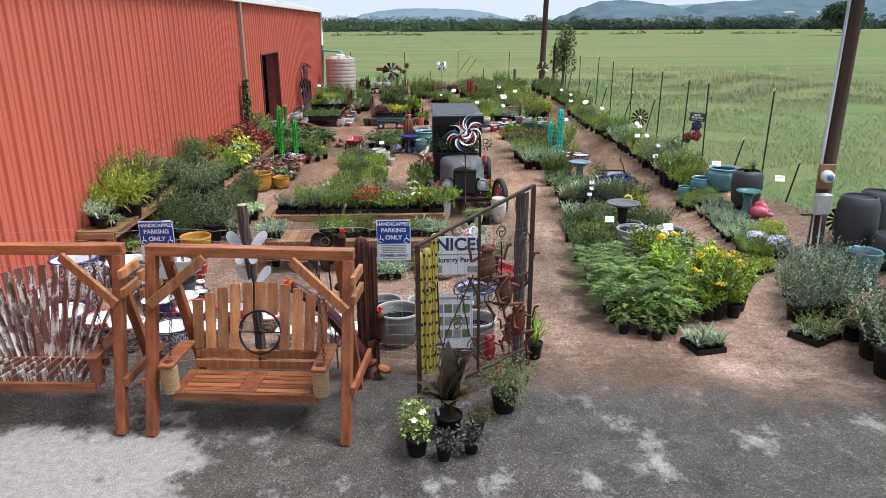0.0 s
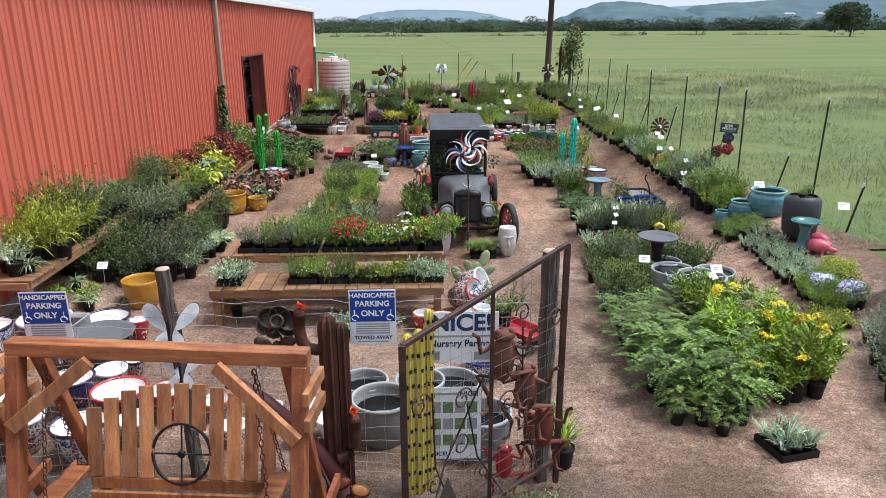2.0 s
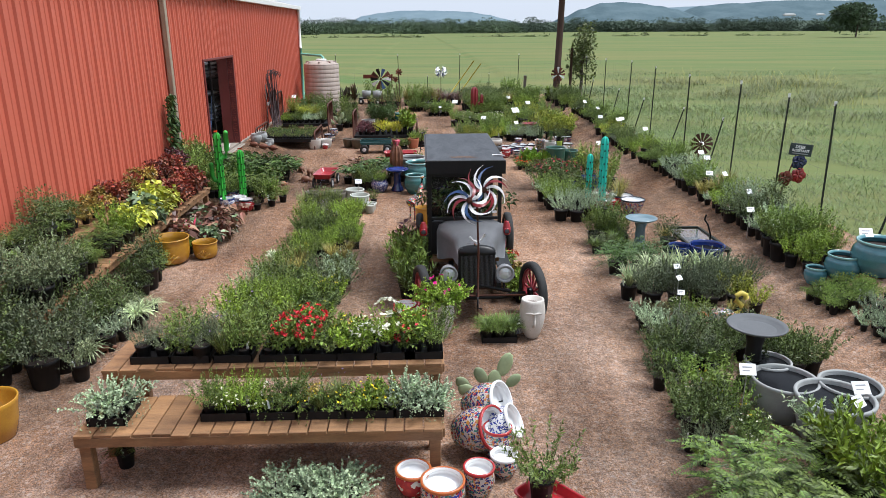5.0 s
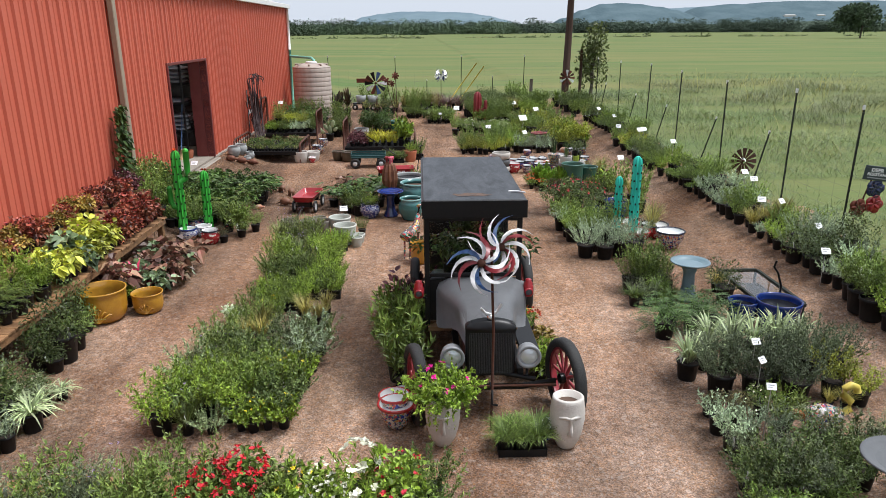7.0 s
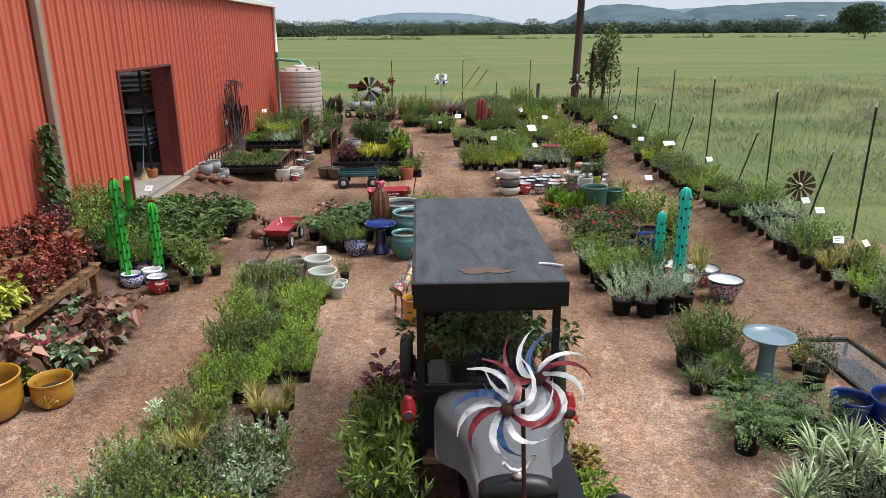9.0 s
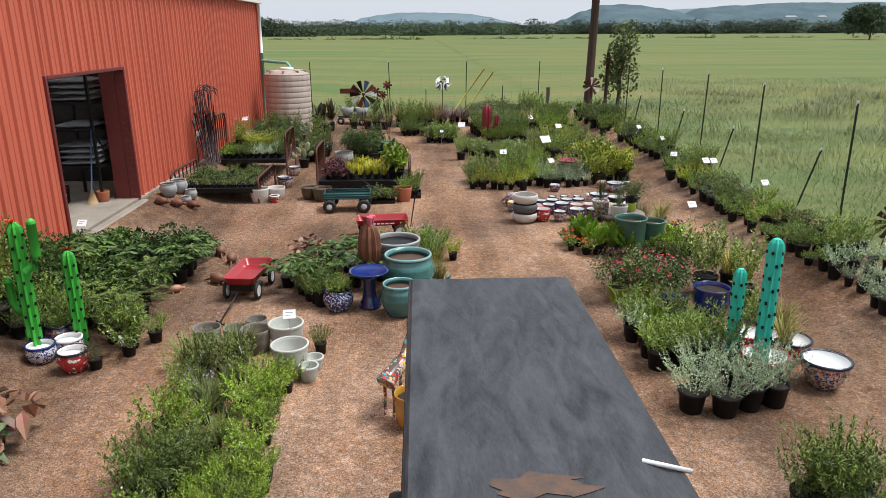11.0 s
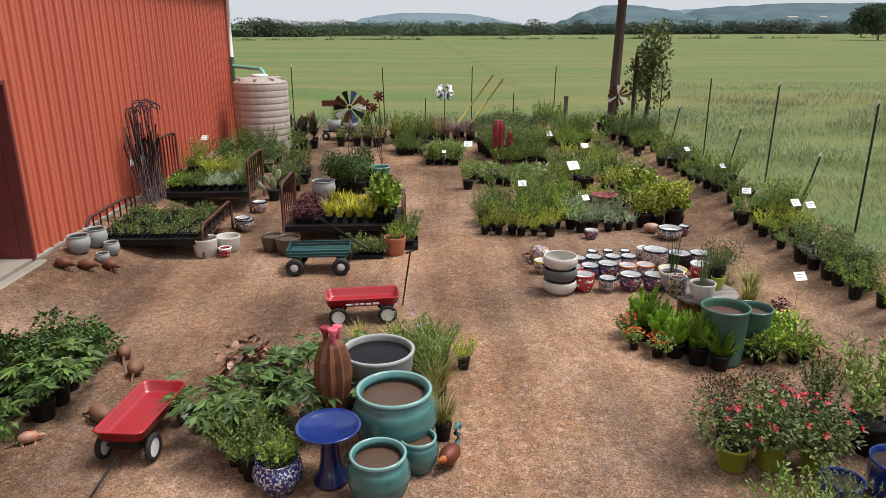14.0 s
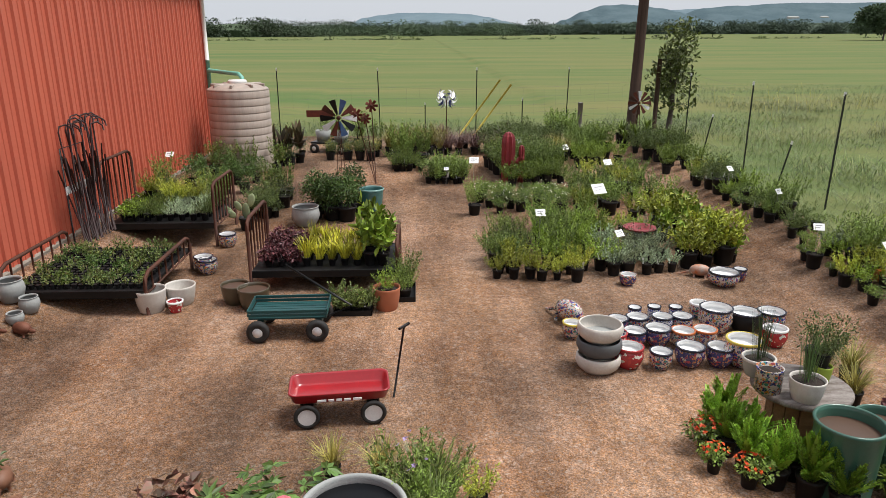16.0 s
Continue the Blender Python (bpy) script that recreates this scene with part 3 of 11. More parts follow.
def hanging(rng, stems, per, r, drop, z0, ll, lw):
    """Stems that spill over the edge and hang."""
    a = rng.uniform(0, 2 * np.pi, (stems, 1))
    t = np.sort(rng.uniform(0, 1, (stems, per)), 1)
    L = drop * rng.uniform(0.5, 1.2, (stems, 1))
    out = r * (0.5 + 0.75 * np.minimum(1, t * 2.2))
    p = np.stack([np.cos(a) * out, np.sin(a) * out, 0.03 * np.sin(t * 3.1) - L * t ** 1.6], -1)
    return diamonds(p.reshape(-1, 3) + (0, 0, z0), rng.normal(0, 1, (stems * per, 3)) + (0, 0, -0.4), ll, lw, rng)


# ---- leaf colours ----
LF = dict(
    feather=leaf("feathery_leaf", (0.09, 0.145, 0.039), (0.16, 0.205, 0.046)),
    fern=leaf("fern_like_leaf", (0.078, 0.15, 0.03), (0.155, 0.225, 0.04), 0.5),
    bright=leaf("bright_leaf", (0.24, 0.335, 0.046), (0.15, 0.24, 0.035)),
    rose_leaf=leaf("reddish_rose_leaf", (0.07, 0.098, 0.034), (0.13, 0.07, 0.04), 0.5),
    bells=leaf("yellow_green_leaf", (0.30, 0.40, 0.045), (0.175, 0.285, 0.035), 0.45),
    plume=leaf("foxtail_needle", (0.25, 0.40, 0.055), (0.16, 0.29, 0.04), 0.2),
    lime=leaf("lime_leaf", (0.365, 0.385, 0.052), (0.24, 0.3, 0.048)),
    gold=leaf("gold_leaf", (0.47, 0.47, 0.07), (0.33, 0.39, 0.068)),
    mid=leaf("green_leaf", (0.130, 0.205, 0.049), (0.198, 0.260, 0.060)),
    herb=leaf("herb_leaf", (0.14, 0.186, 0.06), (0.195, 0.235, 0.068)),
    dark=leaf("dark_leaf", (0.068, 0.106, 0.034), (0.12, 0.152, 0.048)),
    bluegreen=leaf("blue_green_needle", (0.136, 0.171, 0.111), (0.206, 0.235, 0.150)),
    silver=leaf("silver_leaf", (0.355, 0.437, 0.323), (0.260, 0.342, 0.242), 0.25),
    white_leaf=leaf("white_woolly_leaf", (0.738, 0.805, 0.708), (0.537, 0.618, 0.525), 0.2),
    broad=leaf("broad_green_leaf", (0.05, 0.1, 0.027), (0.088, 0.148, 0.036)),
    stripe=leaf("cream_striped_leaf", (0.46, 0.51, 0.345), (0.24, 0.345, 0.165), 0.45),
    red=leaf("red_coleus_leaf", (0.235, 0.028, 0.034), (0.20, 0.105, 0.04), 0.6),
    bronze=leaf("bronze_coleus_leaf", (0.30, 0.165, 0.045), (0.25, 0.245, 0.055), 0.5),
    pink=leaf("pink_mottled_leaf", (0.34, 0.125, 0.125), (0.14, 0.145, 0.08), 0.5),
    magenta=leaf("magenta_leaf", (0.649, 0.071, 0.197), (0.473, 0.059, 0.139)),
    sage=leaf("grey_green_leaf", (0.182, 0.215, 0.134), (0.107, 0.140, 0.075), 0.35),
    silver_green=leaf("veined_caladium_leaf", (0.279, 0.365, 0.236), (0.097, 0.161, 0.075), 0.4),
    meadow=leaf("meadow_blade", (0.1, 0.16, 0.055), (0.14, 0.18, 0.068), 0.2),
    weed=leaf("tall_weed_blade", (0.125, 0.185, 0.066), (0.215, 0.205, 0.085), 0.3),
    olive_bronze=leaf("dark_bronze_canna_leaf", (0.052, 0.056, 0.026), (0.07, 0.034, 0.028), 0.35),
    purple=leaf("purple_leaf", (0.087, 0.029, 0.045), (0.160, 0.054, 0.065), 0.4),
    straw=leaf("straw_grass", (0.383, 0.323, 0.109), (0.245, 0.260, 0.077), 0.35),
    mint=leaf("mint_leaf", (0.155, 0.23, 0.085), (0.21, 0.275, 0.10), 0.35),
    sage_mint=leaf("pale_sage_leaf", (0.19, 0.25, 0.135), (0.27, 0.32, 0.2), 0.3),
    smoke=leaf("smoky_purple_leaf", (0.045, 0.036, 0.044), (0.11, 0.10, 0.11), 0.45),
    purple_blade=leaf("purple_grass_blade", (0.10, 0.045, 0.055), (0.17, 0.10, 0.085), 0.35),
    willow=leaf("golden_willow_leaf", (0.50, 0.46, 0.05), (0.36, 0.40, 0.05), 0.35),
    needle=leaf("dark_grey_needle", (0.078, 0.108, 0.06), (0.13, 0.16, 0.09), 0.35),
    blue_sage=leaf("blue_sage_leaf", (0.165, 0.215, 0.16), (0.24, 0.29, 0.22), 0.35),
    brown_leaf=leaf("bronze_green_leaf", (0.135, 0.105, 0.05), (0.12, 0.145, 0.055), 0.45),
    fl_red=leaf("red_petal", (0.546, 0.018, 0.026), (0.440, 0.018, 0.053), 0.2),
    fl_white=leaf("white_petal", (0.8, 0.8, 0.76), (0.7, 0.7, 0.62), 0.1),
    fl_yellow=leaf("yellow_petal", (0.74, 0.58, 0.02), (0.76, 0.62, 0.045), 0.12),
    fl_magenta=leaf("magenta_petal", (0.616, 0.018, 0.264), (0.528, 0.018, 0.308), 0.15),
    fl_rose=leaf("deep_rose_petal", (0.47, 0.025, 0.06), (0.5, 0.07, 0.1), 0.2),
    fl_orange=leaf("orange_petal", (0.616, 0.106, 0.018), (0.572, 0.044, 0.018), 0.15),
    fl_violet=leaf("violet_petal", (0.264, 0.194, 0.440), (0.352, 0.264, 0.484), 0.15),
)
M["lime_pot"] = mat("lime_green_plastic", (0.33, 0.43, 0.05), 0.45)
M["pale_pot"] = mat("pale_grey_plastic", (0.5, 0.5, 0.48), 0.5)
M["terracotta"] = mat("terracotta", (0.42, 0.14, 0.07), 0.85, color2=(0.33, 0.12, 0.06), scale=6)
M["tag"] = mat("white_plastic_tag", (0.75, 0.76, 0.76), 0.4)


def pot_profile(r, h):
    return [(0, 0.004), (r * 0.76, 0.0), (r * 0.79, 0.012), (r * 0.95, h * 0.86), (r * 1.02, h * 0.87), (r * 1.03, h), (r * 0.96, h), (r * 0.93, h * 0.84), (0, h * 0.84)]


POTS = {}


def pot_parts(parent, r, h, material="black"):
    """A nursery pot with a rim, filled with soil (second material of the same mesh)."""
    key = (r, h, material)
    if key not in POTS:
        bm = lathem(pot_profile(r, h), 14)
        n = len(bm.faces)
        lathe(bm, [(r * 0.94, h * 0.86), (r * 0.5, h * 0.9), (0, h * 0.91)], 10)
        bm.faces.ensure_lookup_table()
        for f in bm.faces[n:]:
            f.material_index = 1
        a = part("pot", bm, M[material], parent)
        a.data.materials.append(M["soil"])
        POTS[key] = a.data
    else:
        new("pot", POTS[key]).parent = parent


def tag_part(parent, rng, r, h):
    bm = bmesh.new()
    a = rng.uniform(0, 6.28)
    box(bm, -0.012, 0.012, -0.0008, 0.0008, -0.03, 0.06, 0, pose(r * 0.75 * math.cos(a), r * 0.75 * math.sin(a), h + 0.02, 12, 8, math.degrees(a)))
    part("plant_tag", bm, M["tag"], parent, "white plastic plant tag")


GAL1, GAL3, GAL5, QT = (0.085, 0.165), (0.135, 0.235), (0.165, 0.28), (0.055, 0.10)
# kind: (pot, pot material, leaves(rng, pot height), leaf colour, flowers(rng, pot height) or None, flower colour, label, category)
KINDS = dict(
    feathery=(GAL1, "black", lambda g, z: pinnate(g, 23, 15, 0.27, 0.5, z, 0.07, 0.022, 0.4), "fern", None, "", "young feathery-leaved green shrub in a black nursery pot", "shrub"),
    yellow_bells=(GAL3, "black", lambda g, z: sprigs(g, 30, 24, 0.26, 0.50, z, 0.092, 0.030, 0.7), "bells", lambda g, z: trusses(g, 3, 0.2, 0.54, z, 0.048), "fl_yellow", "bright green shrub with yellow flowers in a black pot", "shrub"),
    rosemary=(GAL1, "black", lambda g, z: sprigs(g, 34, 30, 0.2, 0.26, z, 0.03, 0.007, 0.75, 0.5, 0.05), "bluegreen", None, "", "grey-green rosemary in a black nursery pot", "herb"),
    herb=(QT, "black", lambda g, z: sprigs(g, 26, 26, 0.16, 0.22, z, 0.034, 0.014, 0.85, 0.6, 0.05), "herb", None, "", "low green herb in a small black pot", "herb"),
    herb_flower=(QT, "black", lambda g, z: sprigs(g, 26, 22, 0.16, 0.27, z, 0.034, 0.012, 0.7, 0.6, 0.05), "mid", lambda g, z: blooms(g, 2, 0.14, 0.25, z, 0.022), "fl_white", "leafy green perennial with small white flowers", "perennial"),
    herb_wispy=(QT, "black", lambda g, z: tuft(g, 130, 0.75, z - 0.02, 0.30, 0.006, 0.35, 1, 0.07), "herb", lambda g, z: blooms(g, 3, 0.14, 0.3, z, 0.02, 0.9), "fl_violet", "wispy green perennial in a small black pot", "perennial"),
    herb_yellow=(QT, "black", lambda g, z: sprigs(g, 24, 24, 0.16, 0.2, z, 0.036, 0.017, 0.9, 0.6, 0.05), "bright", lambda g, z: blooms(g, 4, 0.13, 0.22, z, 0.022), "fl_yellow", "fresh green perennial with a few yellow flowers", "perennial"),
    silver=(GAL1, "black", lambda g, z: sprigs(g, 26, 24, 0.18, 0.24, z, 0.034, 0.012, 0.8, 0.5, 0.05), "silver", None, "", "silvery grey-leaved perennial in a black pot", "perennial"),
    dusty=(QT, "black", lambda g, z: sprigs(g, 26, 22, 0.15, 0.18, z, 0.045, 0.02, 0.9, 0.6, 0.05), "white_leaf", None, "", "white woolly-leaved plant in a small black pot", "perennial"),
    texas_sage=(GAL3, "black", lambda g, z: sprigs(g, 46, 46, 0.22, 0.42, z, 0.025, 0.0085, 0.75, 0.7, 0.05), "silver", None, "", "silver-leaved sage shrub in a black nursery pot", "shrub"),
    dark_shrub=(GAL3, "black", lambda g, z: dome(g, 900, 0.27, 0.40, z - 0.04, 0.04, 0.017), "dark", None, "", "dense dark green shrub in a black pot", "shrub"),
    green_shrub=(GAL3, "black", lambda g, z: sprigs(g, 44, 34, 0.24, 0.42, z, 0.042, 0.013, 0.62, 0.55, 0.08), "mid", None, "", "leafy mid-green shrub in a black pot", "shrub"),
    tall_shrub=(GAL5, "black", lambda g, z: sprigs(g, 30, 38, 0.24, 0.72, z, 0.065, 0.021, 0.36, 0.6, 0.1), "mid", None, "", "tall upright green shrub in a large black pot", "shrub"),
    lime_shrub=(GAL1, "black", lambda g, z: sprigs(g, 32, 30, 0.18, 0.3, z, 0.037, 0.0125, 0.6, 0.55, 0.08), "lime", None, "", "lime-green leafy shrub in a black pot", "shrub"),
    bright_shrub=(GAL1, "black", lambda g, z: sprigs(g, 32, 30, 0.18, 0.32, z, 0.037, 0.012, 0.55, 0.55, 0.08), "bright", None, "", "bright green shrub in a black nursery pot", "shrub"),
    low_green=(GAL1, "black", lambda g, z: dome(g, 650, 0.17, 0.17, z - 0.03, 0.032, 0.013), "mid", None, "", "low mounded green plant in a black pot", "perennial"),
    white_star=(GAL1, "black", lambda g, z: dome(g, 600, 0.19, 0.2, z - 0.03, 0.032, 0.013), "mid", lambda g, z: blooms(g, 12, 0.17, 0.2, z, 0.024), "fl_white", "green mounded plant dotted with white flowers", "perennial"),
    bigleaf=(GAL5, "black", lambda g, z: dome(g, 420, 0.36, 0.46, z - 0.05, 0.10, 0.05, 0.3), "broad", None, "", "broad-leaved green shrub in a black pot", "shrub"),
    coleus_red=(QT, "black", lambda g, z: dome(g, 260, 0.13, 0.2, z - 0.02, 0.05, 0.032, 0.25), "red", None, "", "deep red coleus in a small pot", "coleus"),
    coleus_lime=(GAL1, "black", lambda g, z: dome(g, 105, 0.24, 0.28, z - 0.02, 0.125, 0.088, 0.4), "gold", None, "", "lime-yellow coleus in a black pot", "coleus"),
    coleus_bronze=(QT, "black", lambda g, z: dome(g, 260, 0.13, 0.16, z - 0.02, 0.045, 0.03, 0.25), "bronze", None, "", "bronze and yellow coleus in a small pot", "coleus"),
    caladium=(GAL1, "black", lambda g, z: dome(g, 75, 0.22, 0.28, z - 0.02, 0.15, 0.105, 0.55), "pink", None, "", "pink and green mottled caladium in a black pot", "caladium"),
    cordyline=(GAL1, "black", lambda g, z: tuft(g, 22, 0.9, z - 0.02, 0.28, 0.035, 0.4), "magenta", None, "", "magenta strap-leaved plant in a black pot", "perennial"),
    purple_low=(QT, "black", lambda g, z: dome(g, 240, 0.12, 0.2, z - 0.02, 0.045, 0.025, 0.2), "purple", None, "", "dark purple-leaved plant in a small pot", "perennial"),
    rose=(GAL3, "black", lambda g, z: dome(g, 900, 0.27, 0.36, z - 0.02, 0.036, 0.017), "rose_leaf", lambda g, z: blooms(g, 4, 0.27, 0.36, z, 0.03), "fl_rose", "dark-leaved rose bush with red flowers", "rose bush"),
    rose_lime=(GAL3, "lime_pot", lambda g, z: dome(g, 1100, 0.33, 0.42, z - 0.03, 0.042, 0.024), "dark", lambda g, z: blooms(g, 15, 0.33, 0.42, z, 0.055), "fl_rose", "rose bush with red flowers in a lime-green pot", "rose bush"),
    white_rose=(GAL3, "black", lambda g, z: dome(g, 420, 0.25, 0.42, z, 0.05, 0.03), "mid", lambda g, z: blooms(g, 3, 0.2, 0.42, z, 0.09, 0.85, 8), "fl_white", "rose bush with white flowers in a black pot", "rose bush"),
    red_salvia=(QT, "black", lambda g, z: dome(g, 330, 0.15, 0.22, z - 0.02, 0.045, 0.024), "mid", lambda g, z: blooms(g, 26, 0.16, 0.25, z, 0.04), "fl_red", "bedding plant covered in red flowers", "flower"),
    lily=(GAL1, "black", lambda g, z: sprigs(g, 14, 22, 0.17, 0.34, z, 0.07, 0.016, 0.4, 0.5, 0.05), "bright", lambda g, z: blooms(g, 7, 0.17, 0.36, z, 0.08, 0.8, 6), "fl_white", "fresh green plant with white trumpet flowers", "flower"),
    mandevilla=(GAL1, "black", lambda g, z: dome(g, 380, 0.22, 0.34, z - 0.02, 0.06, 0.032), "bright", lambda g, z: blooms(g, 8, 0.2, 0.34, z, 0.05, 0.8), "fl_red", "glossy green plant with scarlet flowers", "flower"),
    white_bloom=(QT, "black", lambda g, z: dome(g, 300, 0.15, 0.17, z - 0.02, 0.035, 0.018), "bright", lambda g, z: blooms(g, 15, 0.15, 0.17, z, 0.035), "fl_white", "bedding plant with white flowers", "flower"),
    trailing=(QT, "black", lambda g, z: joined(sprigs(g, 24, 22, 0.16, 0.17, z, 0.03, 0.013, 1.2, 0.8, 0.05), hanging(g, 11, 18, 0.15, 0.3, z, 0.024, 0.011)), "mid", lambda g, z: blooms(g, 6, 0.15, 0.15, z, 0.026), "fl_yellow", "trailing plant spilling over its tray with yellow flowers", "flower"),
    silver_trail=(QT, "black", lambda g, z: joined(sprigs(g, 26, 24, 0.16, 0.2, z, 0.026, 0.018, 1.25, 0.7, 0.05), hanging(g, 11, 20, 0.14, 0.3, z, 0.02, 0.013)), "silver", None, "", "trailing silver foliage spilling from a small pot", "perennial"),
    oleander=(GAL3, "black", lambda g, z: sprigs(g, 26, 30, 0.2, 0.62, z, 0.13, 0.028, 0.5, 0.6, 0.1), "mid", None, "", "green shrub with long narrow leaves in a black pot", "shrub"),
    caladium_green=(GAL1, "black", lambda g, z: dome(g, 70, 0.22, 0.26, z - 0.02, 0.15, 0.105, 0.55), "silver_green", None, "", "grey-green veined caladium in a black pot", "caladium"),
    coleus_purple=(QT, "black", lambda g, z: dome(g, 240, 0.14, 0.22, z - 0.02, 0.05, 0.03, 0.25), "purple", None, "", "dark maroon coleus in a small pot", "coleus"),
    rose_pale=(GAL3, "pale_pot", lambda g, z: dome(g, 600, 0.29, 0.36, z - 0.02, 0.042, 0.024), "dark", lambda g, z: blooms(g, 6, 0.29, 0.36, z, 0.05), "fl_red", "rose bush with red flowers in a pale grey pot", "rose bush"),
    bluebush=(GAL3, "black", lambda g, z: joined(sprigs(g, 46, 30, 0.3, 0.5, z, 0.034, 0.011, 0.8, 0.7, 0.05), dome(g, 300, 0.25, 0.3, z - 0.06, 0.034, 0.013)), "bluegreen", None, "", "blue-grey bushy shrub in a black pot", "shrub"),
    big_lime=(GAL3, "black", lambda g, z: sprigs(g, 34, 26, 0.26, 0.46, z, 0.06, 0.024, 0.75, 0.6, 0.1), "lime", None, "", "bushy yellow-green shrub in a black pot", "shrub"),
    moss_rose=(QT, "black", lambda g, z: joined(sprigs(g, 120, 30, 0.2, 0.27, z - 0.06, 0.034, 0.018, 1.25, 0.7, 0.1), hanging(g, 22, 26, 0.16, 0.2, z - 0.03, 0.03, 0.017)), "bright", lambda g, z: blooms(g, 9, 0.24, 0.24, z, 0.05, 0.7), "fl_magenta", "trailing fresh green plant with magenta flowers", "flower"),
    lime_mat=(QT, "black", lambda g, z: dome(g, 420, 0.15, 0.1, z - 0.03, 0.022, 0.012), "lime", None, "", "low cushion of lime-green moss-like foliage", "perennial"),
    split_low=(GAL3, "black", lambda g, z: fans(g, 30, 0.42, 0.36, z - 0.03, 0.17), "broad", None, "", "low spreading plant with dark lobed leaves in a black pot", "shrub"),
    arching=(GAL3, "black", lambda g, z: joined(sprigs(g, 46, 30, 0.3, 0.62, z, 0.034, 0.015, 0.75, 0.6, 0.1), dome(g, 420, 0.27, 0.36, z - 0.06, 0.034, 0.016)), "dark", None, "", "arching dark green small-leaved shrub in a black pot", "shrub"),
    arching_pale=(GAL3, "black", lambda g, z: joined(sprigs(g, 40, 30, 0.28, 0.5, z, 0.034, 0.014, 0.8, 0.6, 0.1), dome(g, 300, 0.25, 0.3, z - 0.06, 0.034, 0.016)), "sage", None, "", "arching grey-green small-leaved shrub in a black pot", "shrub"),
    upright=(QT, "black", lambda g, z: sprigs(g, 24, 30, 0.15, 0.40, z, 0.04, 0.013, 0.42, 0.8, 0.05), "mid", None, "", "upright green perennial in a small black pot", "perennial"),
    bushy=(GAL1, "black", lambda g, z: joined(sprigs(g, 30, 40, 0.2, 0.31, z, 0.036, 0.0115, 0.75, 0.7, 0.05), dome(g, 170, 0.16, 0.2, z - 0.03, 0.036, 0.013)), "feather", None, "", "bushy green perennial in a black pot", "perennial"),
    bamboo=(GAL3, "black", lambda g, z: joined(tuft(g, 120, 0.75, z - 0.03, 0.5, 0.014, 0.8, 1, 0.1), sprigs(g, 22, 26, 0.25, 0.45, z, 0.09, 0.013, 0.7, 0.6, 0.1)), "lime", None, "", "lime-green arching bamboo-leaved grass in a black pot", "grass"),
    spider=(GAL1, "black", lambda g, z: tuft(g, 80, 1.0, z - 0.02, 0.3, 0.016, 0.95), "stripe", None, "", "cream-striped spider plant in a black pot", "spider plant"),
    flax=(GAL3, "black", lambda g, z: tuft(g, 85, 0.66, z - 0.03, 0.54, 0.024, 0.55), "stripe", None, "", "tall cream-striped flax lily in a black pot", "flax lily"),
    grass=(GAL1, "black", lambda g, z: tuft(g, 170, 0.5, z - 0.03, 0.42, 0.007, 0.5, 1, 0.06), "straw", None, "", "fine ornamental grass in a black pot", "grass"),
    green_grass=(GAL1, "black", lambda g, z: tuft(g, 190, 0.8, z - 0.03, 0.3, 0.010, 0.7, 1, 0.07), "mid", None, "", "green grassy clump in a black pot", "grass"),
    foxtail=(GAL3, "black", lambda g, z: plumes(g, 15, 260, 0.46, z - 0.04, 0.03, 0.016, 0.07), "plume", None, "", "foxtail fern with upright bright green plumes", "fern"),
    red_leaf=(GAL1, "black", lambda g, z: dome(g, 330, 0.17, 0.17, z - 0.02, 0.045, 0.025), "mid", lambda g, z: blooms(g, 22, 0.18, 0.19, z, 0.045), "fl_orange", "leafy plant with orange-red flowers", "flower"),
    croton=(GAL1, "black", lambda g, z: dome(g, 160, 0.18, 0.22, z - 0.02, 0.11, 0.03, 0.2), "bright", None, "", "yellow-green large-leaved plant in a black pot", "perennial"),
    split_leaf=(GAL3, "black", lambda g, z: fans(g, 20, 0.42, 0.48, z, 0.2), "broad", None, "", "plant with big split glossy leaves in a black pot", "philodendron"),
    canna=(GAL3, "black", lambda g, z: joined(tuft(g, 14, 0.34, z + 0.16, 0.68, 0.17, 0.25), tuft(g, 13, 0.8, z + 0.12, 0.48, 0.15, 0.7), tuft(g, 14, 0.25, z - 0.02, 0.5, 0.016, 0.05, 1, 0.07)), "olive_bronze", None, "", "dark bronze broad-leaved canna in a black pot", "canna"),
    hedge=(GAL5, "black", lambda g, z: dome(g, 800, 0.3, 0.62, z - 0.06, 0.065, 0.032), "broad", None, "", "large glossy green shrub in a black pot", "shrub"),
    strappy=(GAL3, "black", lambda g, z: tuft(g, 75, 0.6, z - 0.02, 0.42, 0.022, 0.45), "bright", None, "", "green strap-leaved lily clump in a black pot", "lily"),
    feather_small=(GAL1, "black", lambda g, z: pinnate(g, 45, 9, 0.2, 0.2, z, 0.026, 0.011, 0.15), "feather", None, "", "small feathery green plant in a black pot", "shrub"),
)
for k, src, lc, words in (("bushy_bright", "bushy", "bright", "bushy light green perennial in a black pot"), ("bushy_dark", "bushy", "dark", "bushy dark green perennial in a black pot"), ("upright_fern", "feathery", "feather", "feathery-leaved green sapling in a black nursery pot"), ("upright_pale", "upright", "herb", "upright grey-green perennial in a small black pot")):
    KINDS[k] = KINDS[src][:3] + (lc,) + KINDS[src][4:6] + (words,) + KINDS[src][7:]
KINDS["lime_bells"] = KINDS["yellow_bells"][:4] + (None, "", "leafy light green shrub in a black pot", "shrub")
KINDS["silver_spike"] = (QT, "black", lambda g, z: tuft(g, 34, 0.7, z - 0.02, 0.24, 0.013, 0.5), "silver", None, "", "spiky silver-leaved plant in a small black pot", "perennial")
